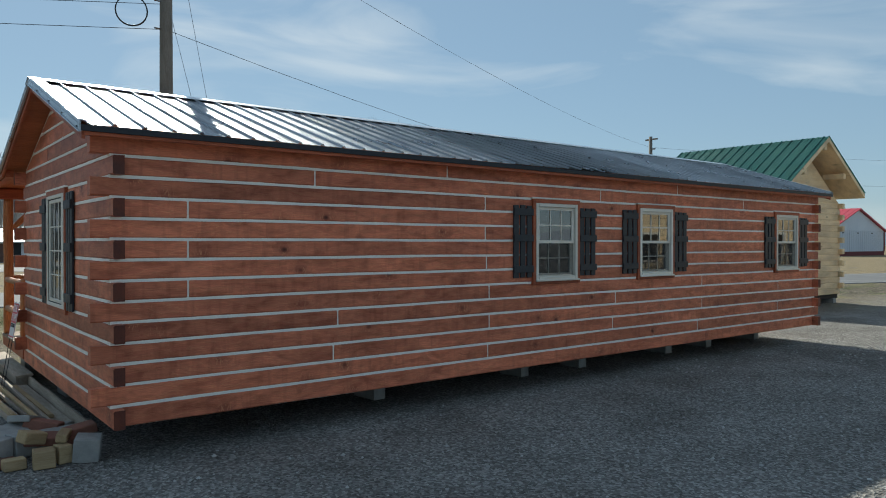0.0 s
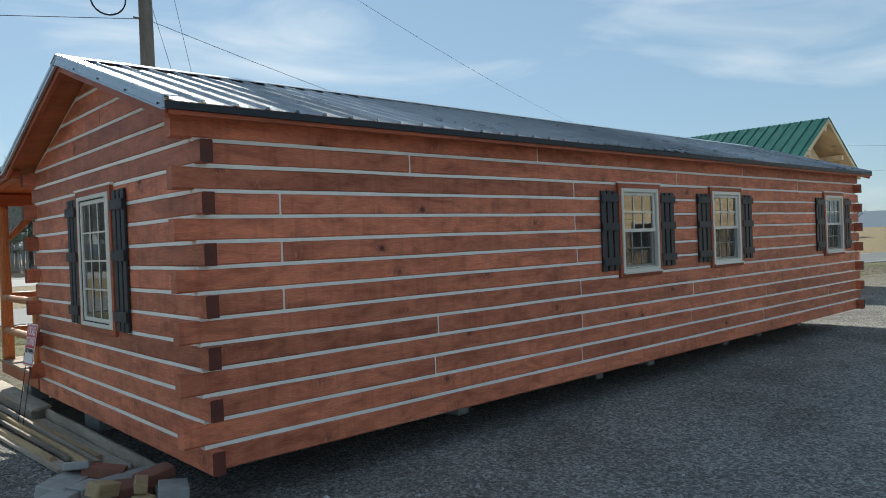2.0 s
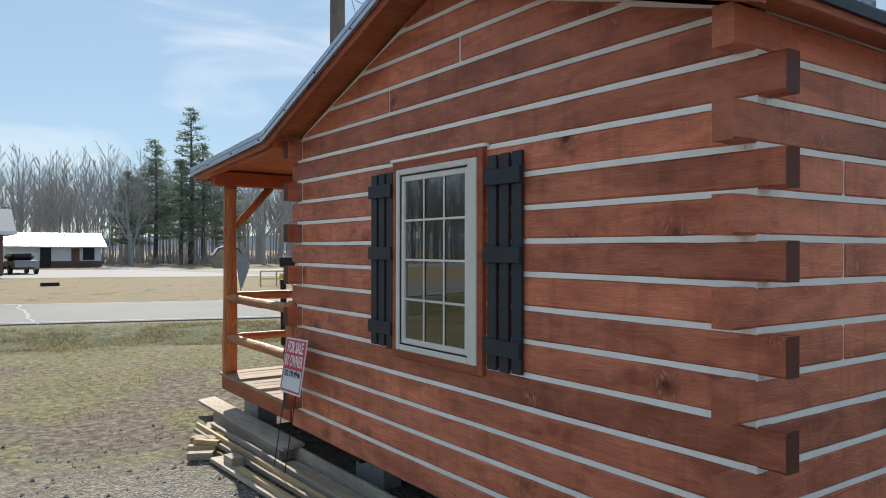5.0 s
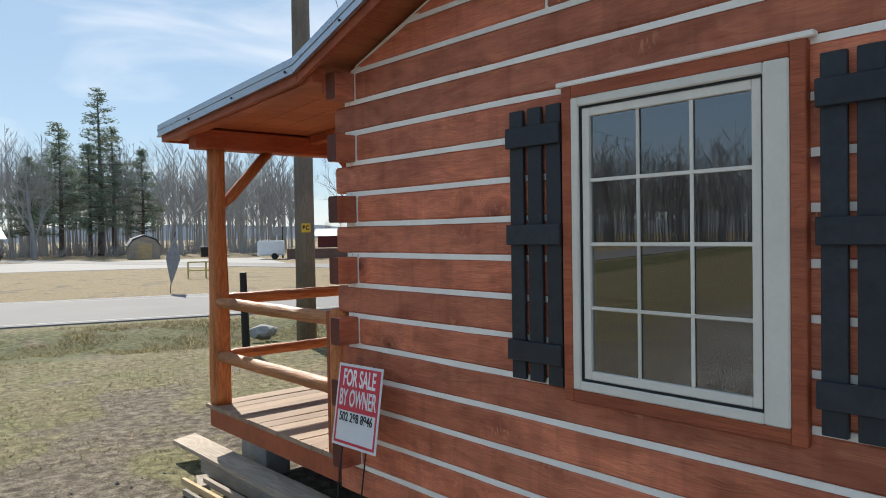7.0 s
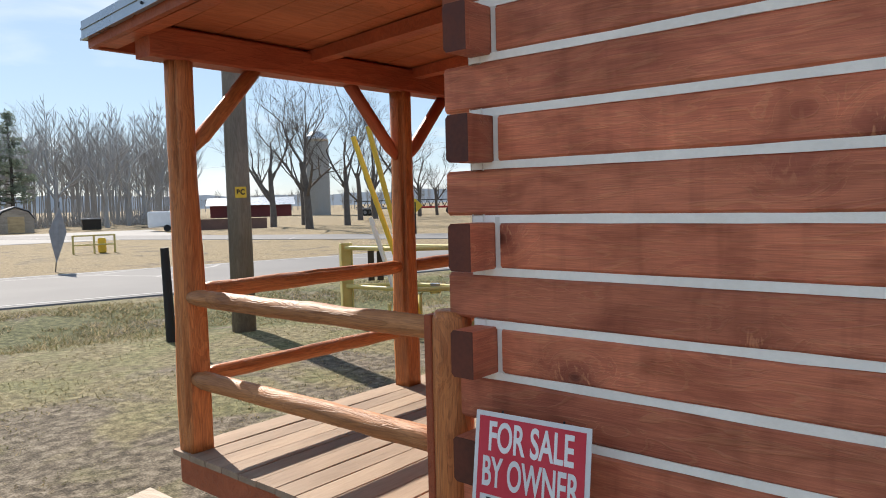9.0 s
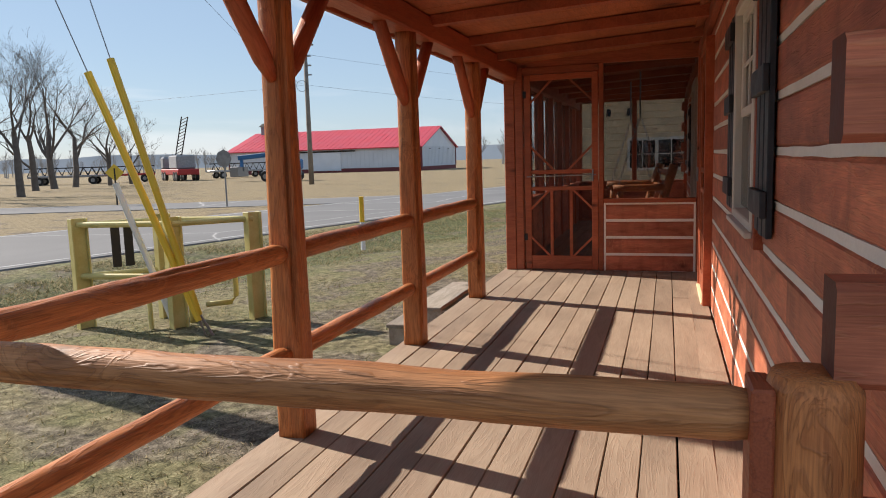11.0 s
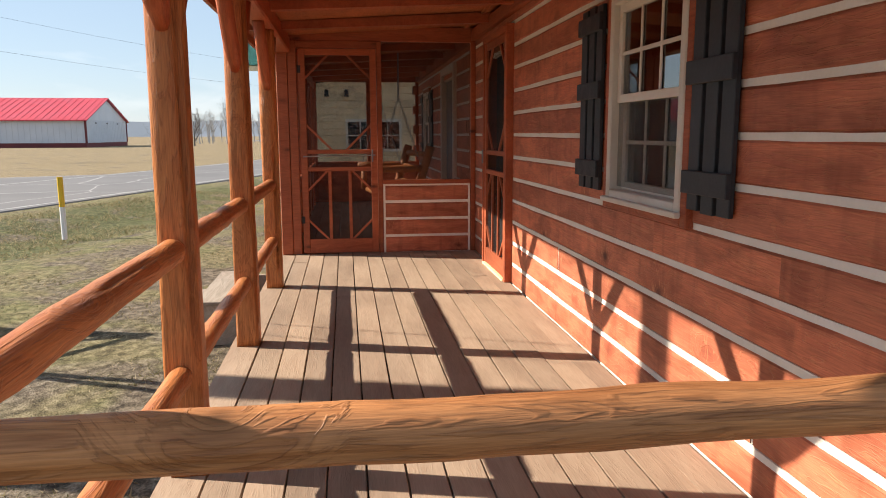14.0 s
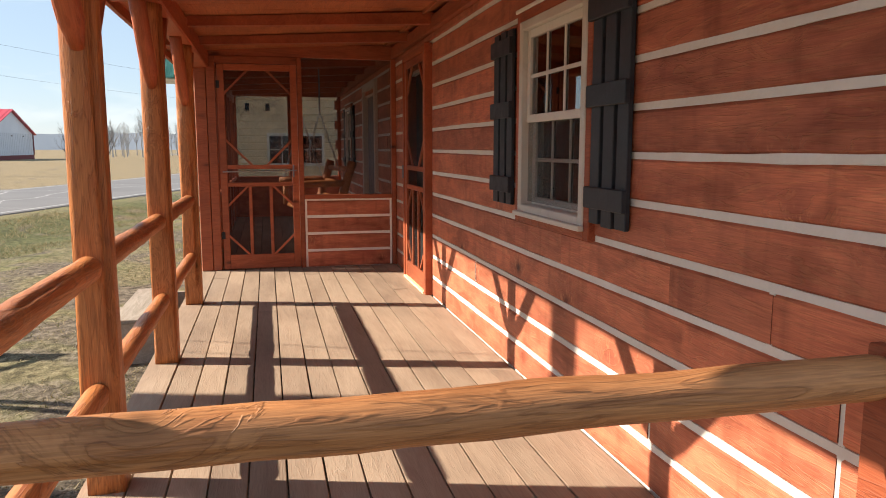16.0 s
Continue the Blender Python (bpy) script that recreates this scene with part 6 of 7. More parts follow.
# boom lift before the barn
bl = thing("boom_lift", "blue self-propelled boom lift parked by the barn", "boom lift", at=pose(62, 40.2, 0, 0, 0, 0))
part("chassis", boxb((-1.0, -1.6, 0.5), (1.0, 1.6, 1.1), 0.08), GREY, bl)
part("turret", boxb((-0.9, -1.9, 1.1), (0.9, 1.2, 2.1), 0.15), BLUE, bl)
part("boom", boxb((-0.25, -1.8, 2.2), (0.15, 4.6, 2.65), 0.04, Matrix.Translation((0, 0, 0.25)) @ Matrix.Rotation(radians(-4), 4, "X")), BLUE, bl)
part("jib", boxb((-0.15, 4.3, 1.0), (0.1, 4.6, 2.5), 0.04), BLUE, bl)
part("basket", boxb((-0.9, 4.3, 0.5), (0.9, 5.3, 1.5), 0.05), STEEL, bl)
for x in (-1.05, 1.05):
    for y in (-1.2, 1.2):
        wheel(bl, x, y, 0.5, 0.5, 0.35)
# lattice crane and trailers by the trees
cr = thing("crane_truck", "parked truck crane with a lattice boom", "crane", at=pose(74, 61, 0, 0, 0, -40))
part("carrier", boxb((-1.2, -4.5, 0.7), (1.2, 4.5, 1.4), 0.08), REDP, cr)
part("cab", boxb((-1.2, 3.0, 1.4), (1.2, 4.6, 2.9), 0.2), GREY, cr)
part("house", boxb((-1.1, -3.5, 1.4), (1.1, 0.5, 3.0), 0.15), GREY, cr)
bm = bmesh.new()
for dx in (-0.35, 0.35):
    for dz in (-0.35, 0.35):
        tube(bm, [(dx, 0.4 + dz, 2.5 - dz), (dx, -4.0 + dz, 7.0 - dz)], [0.07, 0.07], 5)
for k in range(12):
    f0, f1 = k / 12, (k + 1) / 12
    for dx in (-0.35, 0.35):
        tube(bm, [(dx, 0.05 - 4.4 * f0, 2.85 + 4.5 * f0), (dx, 0.75 - 4.4 * f1, 2.15 + 4.5 * f1)], [0.045, 0.045], 4)
    tube(bm, [(-0.35, 0.05 - 4.4 * f0, 2.85 + 4.5 * f0), (0.35, 0.05 - 4.4 * f1, 2.85 + 4.5 * f1)], [0.045, 0.045], 4)
part("lattice_boom", bm, BLACK, cr)
for y in (-3.6, -2.4, 2.4, 3.6):
    for x in (-1.1, 1.1):
        wheel(cr, x, y, 0.55, 0.55, 0.35)
for px, py, turn, m_, lb in ((70, 66.5, 40, REDP, "low red flat trailer"), (66, 70, 30, STEEL, "long steel lattice boom section on the ground"), (83, 58.5, 60, STEEL, "steel lattice section on the ground")):
    tr = thing("flat_trailer", lb, "trailer", at=pose(px, py, 0, 0, 0, turn))
    part("bed", boxb((-1.1, -4, 0.8), (1.1, 4, 1.05), 0.04), m_, tr)
    bm = bmesh.new()
    for k in range(9):
        tube(bm, [(-0.6, -4 + k * 0.9, 1.05), (-0.6, -3.55 + k * 0.9, 1.9), (-0.6, -3.1 + k * 0.9, 1.05)], [0.06] * 3, 4)
    tube(bm, [(-0.6, -4, 1.9), (-0.6, 4.4, 1.9)], [0.06, 0.06], 4)
    part("lattice", bm, BLACK, tr)
    for y in (-2.8, 2.8):
        wheel(tr, 1.0, y, 0.45, 0.45, 0.3)
        wheel(tr, -1.0, y, 0.45, 0.45, 0.3)
silo = thing("silo", "old concrete silo with a domed cap behind bare trees", "silo", at=Matrix.Translation((69.4, 88, 0)))
part("drum", bar((0, 0, -0.2), (0, 0, 11), 1.75, 24, 6), CONCRETE, silo, smooth=False)
bm = bmesh.new()
tube(bm, [(0, 0, 11), (0, 0, 11.8), (0, 0, 12.4), (0, 0, 12.7)], [1.8, 1.55, 0.9, 0.1], 24)
part("dome", bm, GALV, silo, "metal dome", smooth=True)

wbld = thing("white_building", "low white building with a bright metal roof across the road", "building")
part("wall", boxb((2.6, 75.0, -0.1), (10.5, 80.0, 2.1), 0), WHITE, wbld)
part("base_course", boxb((2.57, 74.95, -0.1), (10.53, 80.03, 0.6), 0), BROWN_BR, wbld)
bm = bmesh.new()
prism(bm, [(74.4, 2.0), (77.5, 3.3), (80.6, 2.0), (80.6, 1.88), (77.5, 3.18), (74.4, 1.88)], "x", 2.2, 10.9)
part("roof", bm, GALV, wbld, "bright metal roof")
for a, b, z0, z1, m_ in ((5.3, 6.2, 0.0, 1.9, BLACK), (7.9, 8.6, 0.0, 1.8, BROWN_BR), (8.9, 9.9, 0.7, 1.9, BLACK)):
    part("door", boxb((a, 74.9, z0), (b, 74.94, z1), 0), m_, wbld)
bb = thing("brown_building", "dark brick building with a white eave across the road", "building")
part("wall", boxb((-9, 53.4, -0.1), (1.0, 60, 2.9), 0), BROWN_BR, bb)
bm = bmesh.new()
prism(bm, [(52.6, 2.85), (56.7, 4.5), (60.8, 2.85), (60.8, 2.7), (52.6, 2.7)], "x", -9.7, 1.7)
part("roof", bm, GREY, bb)
part("fascia", boxb((-9.7, 52.55, 2.68), (1.72, 52.6, 2.9), 0), WHITE, bb)
car = thing("parked_car", "grey car parked by the brick building", "car", at=pose(2.2, 57.5, 0, 0, 0, 8))
part("body", boxb((-0.85, -2.1, 0.35), (0.85, 2.1, 0.95), 0.15), STEEL, car)
part("cabin", boxb((-0.75, -1.2, 0.95), (0.75, 0.9, 1.45), 0.22), BLACK, car)
for x in (-0.8, 0.8):
    for y in (-1.3, 1.3):
        wheel(car, x, y, 0.33, 0.33, 0.2)
shd = thing("barn_shed", "tan gambrel garden shed before the woods", "shed", at=pose(20.5, 67.8, 0, 0, 0, -14) @ Matrix.Scale(0.74, 4))
bm = bmesh.new()
prism(bm, [(-1.7, 0), (1.7, 0), (1.7, 1.6), (1.2, 2.3), (0, 2.75), (-1.2, 2.3), (-1.7, 1.6)], "y", -1.6, 3.2)
part("wall", bm, SCRAP, shd)
bm = bmesh.new()
for s in (-1, 1):
    prism(bm, [(s * 1.85, 1.5), (s * 1.3, 2.38), (s * 1.3, 2.48), (s * 1.92, 1.55)], "y", -1.75, 3.35)
    prism(bm, [(s * 1.3, 2.38), (0, 2.85), (0, 2.95), (s * 1.3, 2.48)], "y", -1.75, 3.35)
part("roof", bm, GREY, shd)
part("door", boxb((-0.8, -1.63, 0.05), (0.8, -1.6, 1.8), 0), SCRAP_Y, shd)
dm = thing("dumpster", "dark waste container with a pale lid", "dumpster", at=pose(25.0, 64, 0, 0, 0, -20) @ Matrix.Scale(0.75, 4))
part("bin", boxb((-0.95, -0.7, 0.1), (0.95, 0.7, 1.25), 0.05), DARK, dm)
part("lid", boxb((-1.0, -0.75, 1.25), (1.0, 0.75, 1.36), 0.03), GREY, dm)
tl = thing("cargo_trailer", "white enclosed cargo trailer parked across the road", "trailer", at=pose(25.7, 53.6, 0, 0, 0, -32) @ Matrix.Scale(0.76, 4))
part("body", boxb((-1.35, -0.9, 0.4), (1.35, 0.9, 1.95), 0.1), WHITE, tl)
part("tongue", boxb((-2.0, -0.05, 0.4), (-1.35, 0.05, 0.5), 0.01), BLACK, tl)
for y in (-0.92, 0.92):
    o = part("wheel", bar((0.4, y - 0.1, 0.33), (0.4, y + 0.1, 0.33), 0.33, 14), BLACK, tl)
lw = part("low_wall", boxb((0, 0, -0.1), (6.2, 0.25, 0.8), 0.02), BROWN_BR)
lw.matrix_world = pose(26.4, 52.3, 0, 0, 0, -33)
tagged(lw, "low brown brick wall across the road", "wall", kind="structure")
rb = thing("brick_ranch", "long red brick building with a pale roof in the distance", "building", at=pose(65.7, 100, 0, 0, 0, -35))
part("wall", boxb((-6, -4, -0.2), (6, 4, 1.9), 0), RED_DK, rb)
bm = bmesh.new()
prism(bm, [(-4.6, 1.8), (0, 3.0), (4.6, 1.8)], "x", -6.6, 6.6)
part("roof", bm, GALV, rb)
lp = thing("yard_lamp", "yard lamp on a slim pole across the road", "street lamp", at=Matrix.Translation((29.3, 55, 0)))
part("pole", bar((0, 0, -0.1), (0, 0, 4.7), 0.06, 8), BLACK, lp)
part("lamp_head", boxb((-0.75, -0.25, 4.5), (-0.1, 0.25, 4.85), 0.08), GREY, lp)
hp = thing("basketball_hoop", "basketball hoop on a post across the road", "basketball hoop", at=Matrix.Translation((27.5, 55, 0)))
part("post", bar((0, 0, -0.1), (0, 0, 2.6), 0.07, 8), BLACK, hp)
part("backboard", boxb((-0.9, -0.05, 1.9), (0.4, 0.0, 2.6), 0.01), GREY, hp)
bn = thing("furled_banner", "grey diamond-shaped cloth banner on a thin leaning rod", "banner", at=pose(6.55, 24.3, 0, 0, 6, 0))
bm = bmesh.new()
prof = [(0.0, 0.25), (0.16, 0.75), (0.27, 1.15), (0.12, 1.55), (0.0, 1.9)]
for sgn in (-1, 1):
    for (u0, z0), (u1, z1) in zip(prof, prof[1:]):
        pts = [(0.0, z0), (0.0, z1), (sgn * u1, z1), (sgn * u0, z0)]
        vs = [bm.verts.new((u * 0.9, 0.1 * abs(u) + 0.02 * sgn, z)) for u, z in pts]
        bm.faces.new(vs)
bmesh.ops.remove_doubles(bm, verts=bm.verts[:], dist=0.001)
bmesh.ops.solidify(bm, geom=bm.faces[:], thickness=0.02)
part("cloth", bm, GREY, bn)
part("rod", bar((0, 0.03, -0.1), (0, 0.03, 2.0), 0.014, 6), BLACK, bn)
yf = thing("pipe_cage", "small yellow pipe guard rail in the far verge", "guard rail", at=pose(11, 31.9, 0, 0, 0, -20))
for x in (-0.75, 0, 0.75):
    part("post", bar((x, 0, -0.1), (x, 0, 0.75), 0.04, 6), YELLOW, yf)
for z in (0.35, 0.72):
    part("rail", bar((-0.75, 0, z), (0.75, 0, z), 0.035, 6), YELLOW, yf)
part("riser", boxb((0.15, 0.1, 0), (0.45, 0.35, 0.6), 0.05), YPLASTIC, yf)

# ---- trees ----


def bare_tree(name, x, y, h, seed, label, depth=5, lean=0.0, r0=None, kind_="", material=BARK, cat="tree"):
    """A leafless tree: a tapered trunk that forks again and again into fine twigs."""
    rnd = random.Random(seed)
    trunk, crown = bmesh.new(), bmesh.new()
    r0 = r0 or h * 0.022

    def grow(p, d, ln, r, lv):
        n = 3 if lv < 2 else 2
        pts, rad = [p], [r]
        for k in range(n):
            d = (d + Vector((rnd.uniform(-1, 1), rnd.uniform(-1, 1), rnd.uniform(-0.4, 0.8))) * (0.1 + 0.05 * lv)).normalized()
            pts.append(pts[-1] + d * ln / n)
            rad.append(r * (1 - 0.42 * (k + 1) / n))
        tube(trunk if lv < 1 else crown, pts, rad, 8 if lv == 0 else 5 if lv < 3 else 3, False)
        if lv >= depth:
            return
        for k in range(rnd.choice((3, 3, 4)) if lv else rnd.choice((4, 5))):
            t = rnd.uniform(0.35, 1.0) if k else 1.0
            i = min(int(t * n), n - 1)
            base = pts[i].lerp(pts[i + 1], t * n - i) if t < 1 else pts[-1]
            a = rnd.uniform(0, 2 * math.pi)
            side = d.orthogonal().normalized()
            side = Matrix.Rotation(a, 3, d) @ side
            nd = (d * rnd.uniform(0.6, 1.1) + side * rnd.uniform(0.45, 0.9) + Vector((0, 0, 0.22))).normalized()
            grow(base, nd, ln * rnd.uniform(0.55, 0.78), max(rad[min(i + 1, n)] * rnd.uniform(0.5, 0.75), 0.008), lv + 1)

    grow(Vector((0, 0, -0.2)), Vector((lean, 0, 1)).normalized(), h * 0.36, r0, 0)
    t = thing(name, label, cat, "bare roadside trees", at=Matrix.Translation((x, y, 0)))
    part("trunk", trunk, material, t, smooth=True)
    part("crown", crown, material, t, "leafless twigs")
    return t


for x, y, h, s in ((30.6, 42.6, 13.5, 3), (36.3, 45, 12.5, 5), (52, 58, 15, 8), (47.5, 55.5, 13.5, 12), (56.2, 59.7, 14, 15), (63.4, 59.2, 9.5, 21), (33, 50, 13, 23), (59.5, 58.5, 11, 29)):
    bare_tree("bare_tree", x, y, h, s, "large leafless tree in the field across the road", 5)
bare_tree("bare_tree", 36.5, 50.5, 13, 33, "spreading leafless tree by the brick wall", 5)
for k, (x, y, h) in enumerate(((118, 22, 8), (114, 28, 6.5), (122, 16, 6), (117, 12.5, 5.5), (112, 33, 7))):
    bare_tree("bare_tree", x, y, h, 60 + k, "small leafless tree far down the road", 4)
# trees at the woods' edge wear the bark with painted haze
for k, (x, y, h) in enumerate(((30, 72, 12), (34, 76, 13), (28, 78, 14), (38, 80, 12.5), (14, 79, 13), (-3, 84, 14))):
    bare_tree("bare_tree", x, y, h, 80 + k, "leafless tree at the edge of the woods", 5, material=BARK_HAZED)


def pine_tree(x, y, h, seed, width=0.2):
    """A tall pine: whorls of drooping boughs with many small needle clumps."""
    rnd = random.Random(seed)
    t = thing("pine_tree", "tall dark evergreen pine among bare woods", "tree", "pines by the woods", at=Matrix.Translation((x, y, 0)))
    part("trunk", tube(bmesh.new(), [(0, 0, -0.2), (0.1, 0, h * 0.5), (0, 0.1, h)], [h * 0.02, h * 0.013, 0.03], 8), BARK, t, smooth=True)
    verts, faces = [], []
    limbs = bmesh.new()
    z = h * 0.22
    while z < h:
        f = (z - h * 0.2) / (h * 0.8)
        reach = h * width * (1.05 - f) ** 0.75 * rnd.uniform(0.55, 1.15)
        for k in range(rnd.choice((3, 4, 5))):
            a = rnd.uniform(0, 2 * math.pi)
            rr = reach * rnd.uniform(0.55, 1.1)
            tip = Vector((math.cos(a) * rr, math.sin(a) * rr, z + rr * rnd.uniform(-0.1, 0.28)))
            tube(limbs, [(0, 0, z), tuple(tip)], [0.05, 0.015], 3, False)
            for _ in range(int(11 + rr * 11)):
                q = Vector((0, 0, z)).lerp(tip, rnd.uniform(0.3, 1.05)) + Vector((rnd.gauss(0, 0.24), rnd.gauss(0, 0.24), rnd.gauss(0, 0.14)))
                for _2 in range(2):
                    d = Vector((rnd.uniform(-1, 1), rnd.uniform(-1, 1), rnd.uniform(-0.3, 0.7))).normalized() * rnd.uniform(0.22, 0.46)
                    s = d.orthogonal().normalized() * rnd.uniform(0.04, 0.09)
                    b = len(verts)
                    verts.extend((q - s, q + s, q + d))
                    faces.append((b, b + 1, b + 2))
        z += rnd.uniform(0.35, 0.75) * (h / 16)
    me = bpy.data.meshes.new("crown")
    me.from_pydata(verts, [], faces)
    me.materials.append(NEEDLE)
    o = new("crown", me)
    o.parent = t
    part("limbs", limbs, BARK, t)


for x, y, h, s, wd in ((22.4, 87, 18.5, 1, 0.29), (18.6, 88, 14.5, 2, 0.32), (25, 91, 15, 3, 0.27), (20.3, 83.5, 12, 4, 0.32), (16.0, 90, 11, 5, 0.3), (27, 87, 12, 6, 0.28)):
    pine_tree(x, y, h, s, wd)


def woods(name, spots, label, hmin, hmax, seed, r=0.07):
    """Far leafless woods as one mesh of many thin trees."""
    rnd = random.Random(seed)
    verts, faces = [], []

    def stick(p, q, r0, r1):
        d = (q - p).normalized()
        a = d.orthogonal().normalized()
        b = d.cross(a)
        i = len(verts)
        for c, rr in ((p, r0), (q, r1)):
            for k in range(3):
                t = 2.094 * k
                verts.append(c + a * (rr * math.cos(t)) + b * (rr * math.sin(t)))
        for k in range(3):
            faces.append((i + k, i + (k + 1) % 3, i + 3 + (k + 1) % 3, i + 3 + k))

    for x, y in spots:
        h = rnd.uniform(hmin, hmax)
        p = Vector((x, y, -0.3))
        top = p + Vector((rnd.uniform(-0.6, 0.6), rnd.uniform(-0.6, 0.6), h))
        stick(p, top, r * h / 8, 0.015)
        for _ in range(15):
            f = rnd.uniform(0.3, 0.96)
            b = p.lerp(top, f)
            a = rnd.uniform(0, 6.283)
            ln = h * (1.05 - f) * rnd.uniform(0.25, 0.6)
            e = b + Vector((math.cos(a) * ln * 0.6, math.sin(a) * ln * 0.6, ln))
            stick(b, e, r * h / 8 * (1.1 - f) * 0.5 + 0.012, 0.01)
            for _2 in range(4):
                g = b.lerp(e, rnd.uniform(0.3, 1.0))
                a2 = a + rnd.uniform(-1.3, 1.3)
                l2 = ln * rnd.uniform(0.25, 0.55)
                stick(g, g + Vector((math.cos(a2) * l2 * 0.7, math.sin(a2) * l2 * 0.7, l2)), 0.028, 0.01)
    me = bpy.data.meshes.new(name)
    me.from_pydata(verts, [], faces)
    me.materials.append(BARK_HAZED)
    return tagged(new(name, me), label, "woods", kind="stuff")


rw = random.Random(4)
spots = []
for _ in range(1500):
    a = radians(rw.uniform(61, 160))
    d = rw.uniform(88, 150)
    spots.append((d * math.cos(a), d * math.sin(a)))
woods("far_woods", spots, "leafless grey-brown woods behind the field", 9, 15, 7)
spots = []
for _ in range(260):
    a = radians(rw.uniform(20, 62))
    d = rw.uniform(230, 330)
    spots.append((d * math.cos(a), d * math.sin(a)))
for _ in range(80):
    a = radians(rw.uniform(1, 14))
    d = rw.uniform(130, 200)
    spots.append((d * math.cos(a), d * math.sin(a)))
woods("far_woods", spots, "thin distant leafless tree line", 4.5, 8.5, 9, 0.16)
bs = bmesh.new()
for _ in range(330):
    a = radians(rw.uniform(62, 114))
    d = rw.uniform(84, 96)
    x, y, s = d * math.cos(a), d * math.sin(a), rw.uniform(0.5, 1.3)
    for _2 in range(14):
        e = Vector((x + rw.gauss(0, s * 0.7), y + rw.gauss(0, s * 0.7), s * rw.uniform(0.6, 2.2)))
        tube(bs, [(x + rw.gauss(0, 0.3), y + rw.gauss(0, 0.3), -0.1), tuple(e)], [0.035, 0.01], 3, False)
o = part("underbrush", bs, BARK_HAZED)
tagged(o, "grey-brown brush along the foot of the woods", "brush", kind="stuff")

# far hills all round, the distance haze put into their base colour
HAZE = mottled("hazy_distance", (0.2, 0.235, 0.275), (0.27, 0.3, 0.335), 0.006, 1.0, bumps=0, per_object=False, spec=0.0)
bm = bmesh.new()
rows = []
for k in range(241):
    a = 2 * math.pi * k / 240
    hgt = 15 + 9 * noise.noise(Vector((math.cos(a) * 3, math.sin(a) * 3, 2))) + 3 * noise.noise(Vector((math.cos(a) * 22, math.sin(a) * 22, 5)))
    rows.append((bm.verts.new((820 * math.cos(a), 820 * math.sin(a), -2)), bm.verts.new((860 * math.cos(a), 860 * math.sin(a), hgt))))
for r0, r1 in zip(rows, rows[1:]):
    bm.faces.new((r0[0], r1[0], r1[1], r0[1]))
tagged(part("backdrop", bm, HAZE), "low wooded hills on the horizon, blue-grey with painted haze", "hills", kind="structure")
# woods close behind the camera, which the panes mirror
spots = []
for _ in range(170):
    a = radians(rw.uniform(165, 250))
    d = rw.uniform(55, 95)
    spots.append((d * math.cos(a), d * math.sin(a)))
woods("far_woods", spots, "leafless woods behind the yard", 9, 14, 11)

# ---- loose stones and turf ----


def scatter_stones():
    rnd = np.random.RandomState(5)
    n = 9000
    x, y = rnd.uniform(-5.5, 12.5, n), rnd.uniform(-7.5, 6.3, n)
    keep = ~((x > 0.1) & (x < 12.2) & (y > 0.25))
    x, y = x[keep], y[keep]
    s = 0.006 + 0.017 * rnd.rand(len(x)) ** 2.2
    base = np.array([(1, 0, 0), (0, 1, 0), (-1, 0, 0), (0, -1, 0), (0, 0, 0.75), (0, 0, -0.6)], float)
    tri = np.array([(0, 1, 4), (1, 2, 4), (2, 3, 4), (3, 0, 4), (1, 0, 5), (2, 1, 5), (3, 2, 5), (0, 3, 5)])
    v = base[None] * (1 + rnd.uniform(-0.4, 0.4, (len(x), 6, 1))) * s[:, None, None]
    a = rnd.uniform(0, 6.283, len(x))
    c, d = np.cos(a)[:, None], np.sin(a)[:, None]
    vx, vy = v[:, :, 0] * c - v[:, :, 1] * d, v[:, :, 0] * d + v[:, :, 1] * c
    z = np.array([ground_z(p, q) for p, q in zip(x, y)])
    v = np.stack([vx + x[:, None], vy + y[:, None], v[:, :, 2] + (z + s * 0.3)[:, None]], 2)
    f = (tri[None] + 6 * np.arange(len(x))[:, None, None]).reshape(-1, 3)
    me = bpy.data.meshes.new("gravel_stones")
    me.from_pydata(v.reshape(-1, 3).tolist(), [], f.tolist())
    m, n_, l, b = mat("limestone_chips", 0.9, 0, 0.3)
    g = n_.new("ShaderNodeNewGeometry")
    l.new(ramp(n_, l, g.outputs["Random Per Island"], [(0, (0.16, 0.155, 0.145)), (0.6, (0.33, 0.325, 0.315)), (1, (0.55, 0.54, 0.53))]), b.inputs["Base Color"])
    me.materials.append(m)
    return tagged(new("gravel_stones", me), "loose grey limestone chips on the yard", "gravel", kind="stuff")


scatter_stones()


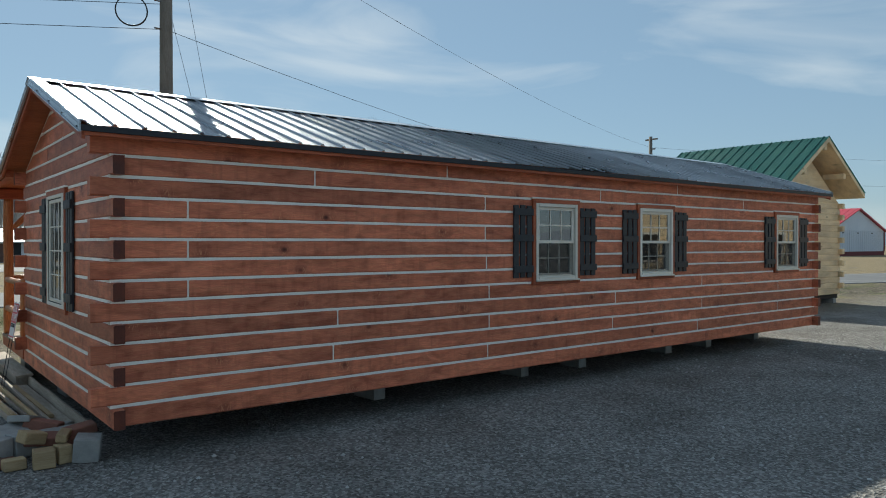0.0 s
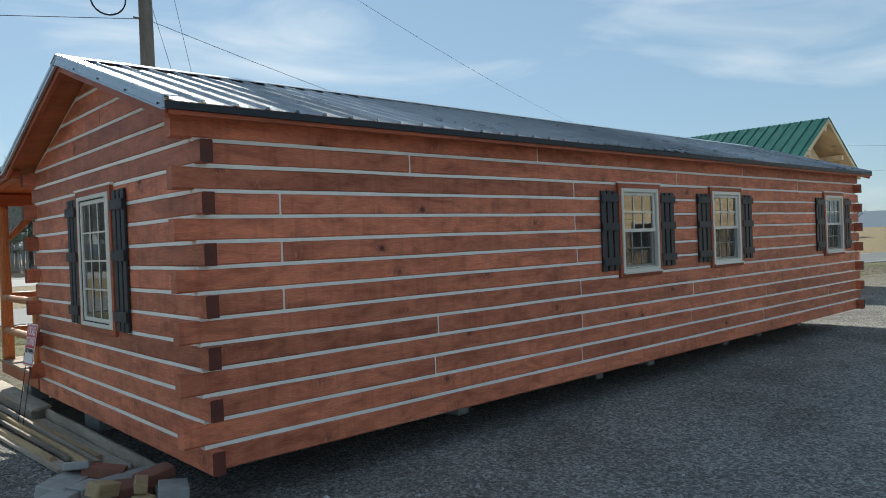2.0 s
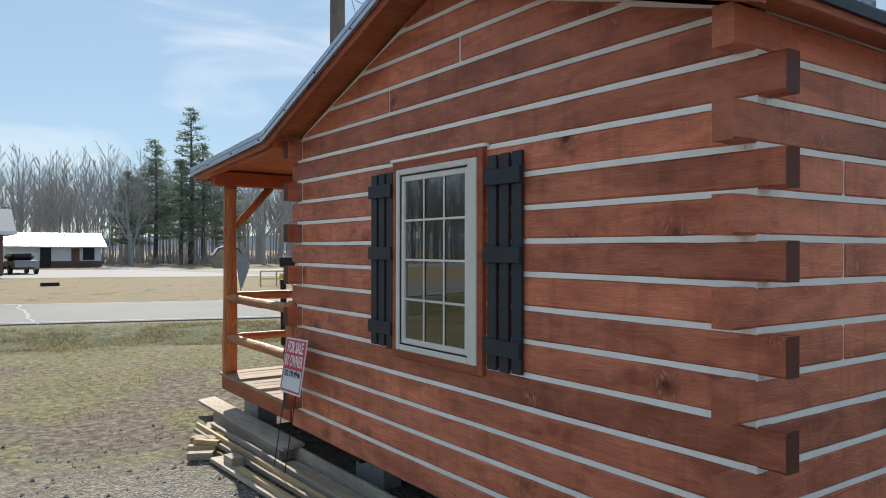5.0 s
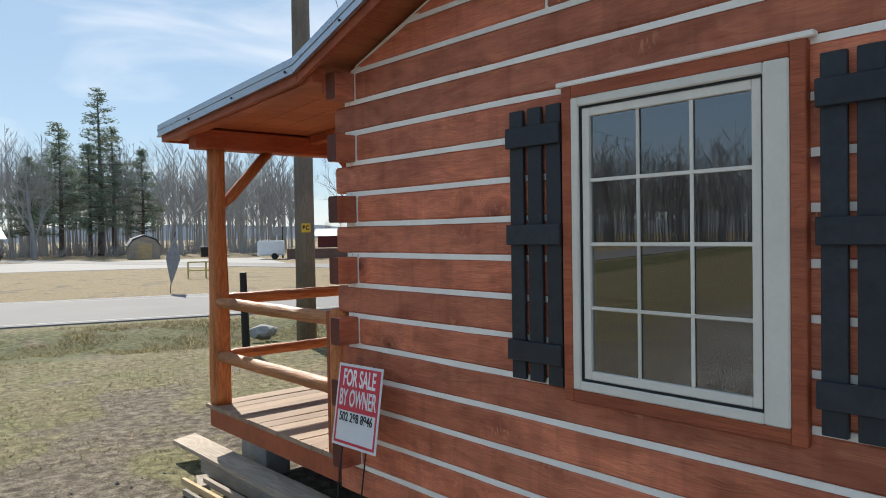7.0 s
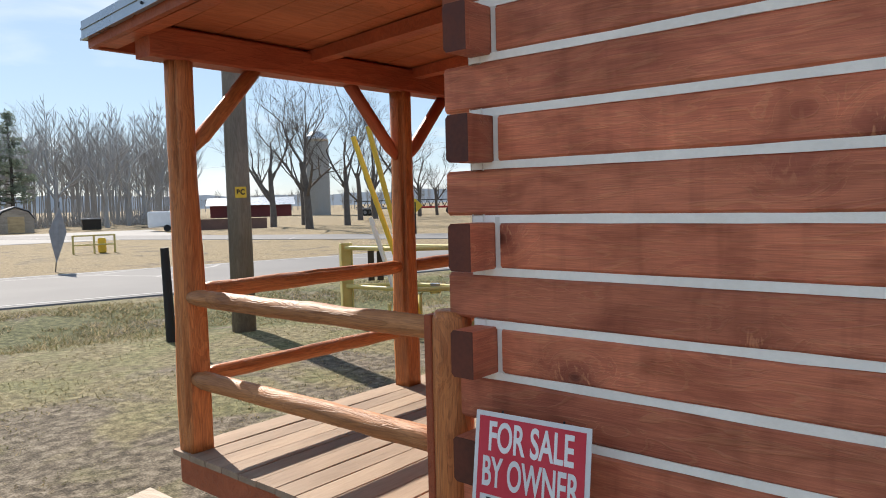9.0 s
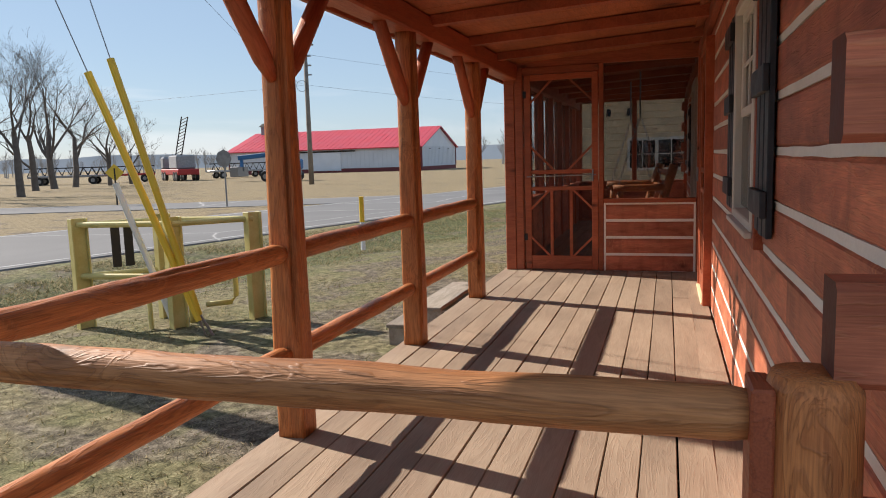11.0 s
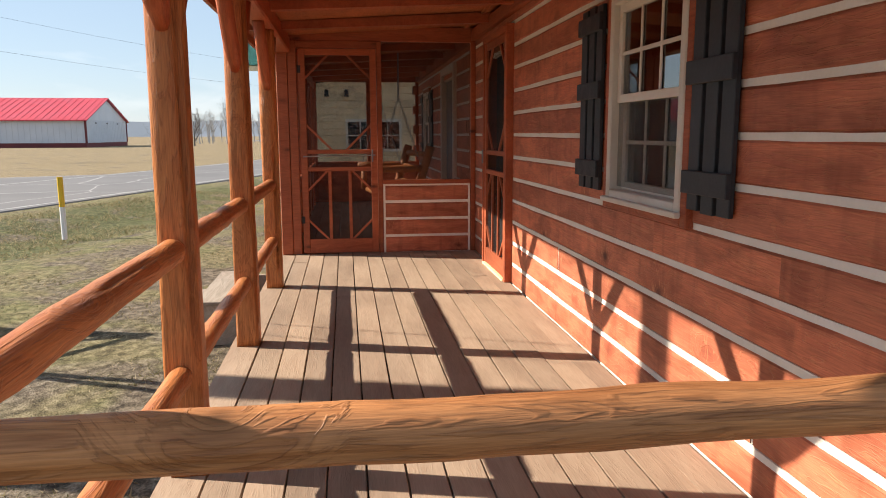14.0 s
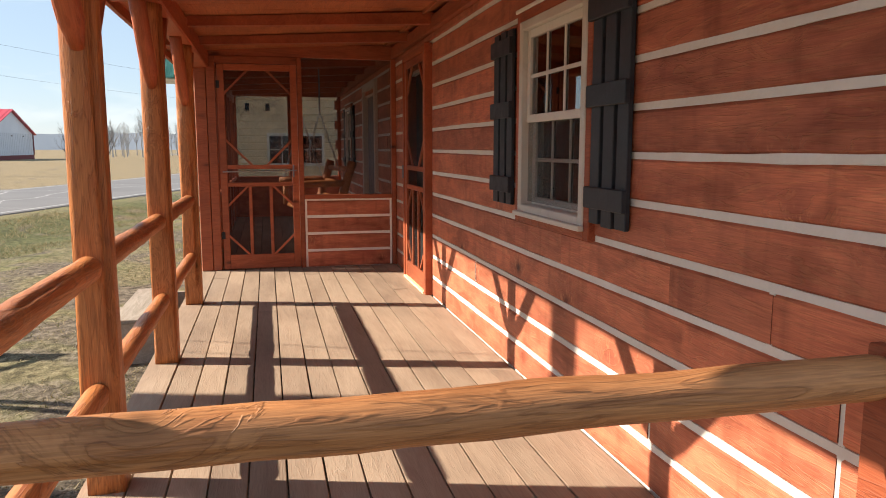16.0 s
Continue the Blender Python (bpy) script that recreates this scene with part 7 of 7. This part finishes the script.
def scatter_grass():
    rnd = np.random.RandomState(8)
    n = 150000
    x = rnd.uniform(-14, 22, n)
    y = 6.3 + 11.0 * rnd.rand(n) ** 1.25
    y = np.where(rnd.rand(n) < 0.25, rnd.uniform(12.5, 17, n), y)
    dens = np.array([noise.noise(Vector((p * 0.7, q * 0.7, 1))) + 0.5 * noise.noise(Vector((p * 2.3, q * 2.3, 4))) for p, q in zip(x, y)])
    keep = (dens > -0.15) & (y < 17.3 - 0.3 * x) & (y + 0.35 * np.clip(x, -11, 2) > 6.4) & ~((x > 4.9) & (x < 6.4) & (y < 6.95))
    x, y, dens = x[keep], y[keep], dens[keep]
    k = len(x)
    h = (0.008 + 0.022 * rnd.rand(k) ** 1.5) * (1 + np.clip(dens, 0, 1)) * np.where((y + 0.3 * x > 12.9) & (y + 0.3 * x < 17), 2.6, 1.0)
    a, w_ = rnd.uniform(0, 6.283, k), 0.004 + 0.004 * rnd.rand(k) + 0.0006 * np.clip(y - 8, 0, 10)
    lx, ly = rnd.normal(0, 1.1, k) * h, rnd.normal(0, 1.1, k) * h
    z = np.array([ground_z(p, q) for p, q in zip(x, y)]) - 0.004
    dx, dy = np.cos(a) * w_, np.sin(a) * w_
    v = np.stack([np.stack([x - dx, y - dy, z], 1), np.stack([x + dx, y + dy, z], 1), np.stack([x + lx, y + ly, z + h], 1)], 1)
    f = np.arange(3 * k).reshape(-1, 3)
    me = bpy.data.meshes.new("grass")
    me.from_pydata(v.reshape(-1, 3).tolist(), [], f.tolist())
    m, n_, l, b = mat("winter_grass_blades", 0.85, 0, 0.2)
    g = n_.new("ShaderNodeNewGeometry")
    l.new(ramp(n_, l, g.outputs["Random Per Island"], [(0, (0.075, 0.075, 0.03)), (0.25, (0.15, 0.14, 0.062)), (0.5, (0.26, 0.215, 0.125)), (1, (0.42, 0.35, 0.225))]), b.inputs["Base Color"])
    tl_, mx2 = n_.new("ShaderNodeBsdfTranslucent"), n_.new("ShaderNodeMixShader")
    mx2.inputs["Fac"].default_value = 0.5
    l.new(b.inputs["Base Color"].links[0].from_socket, tl_.inputs["Color"])
    l.new(b.outputs["BSDF"], mx2.inputs[1])
    l.new(tl_.outputs["BSDF"], mx2.inputs[2])
    l.new(mx2.outputs["Shader"], n_["Material Output"].inputs["Surface"])
    me.materials.append(m)
    return tagged(new("grass", me), "short dry winter grass with green tufts", "grass", kind="stuff")


scatter_grass()
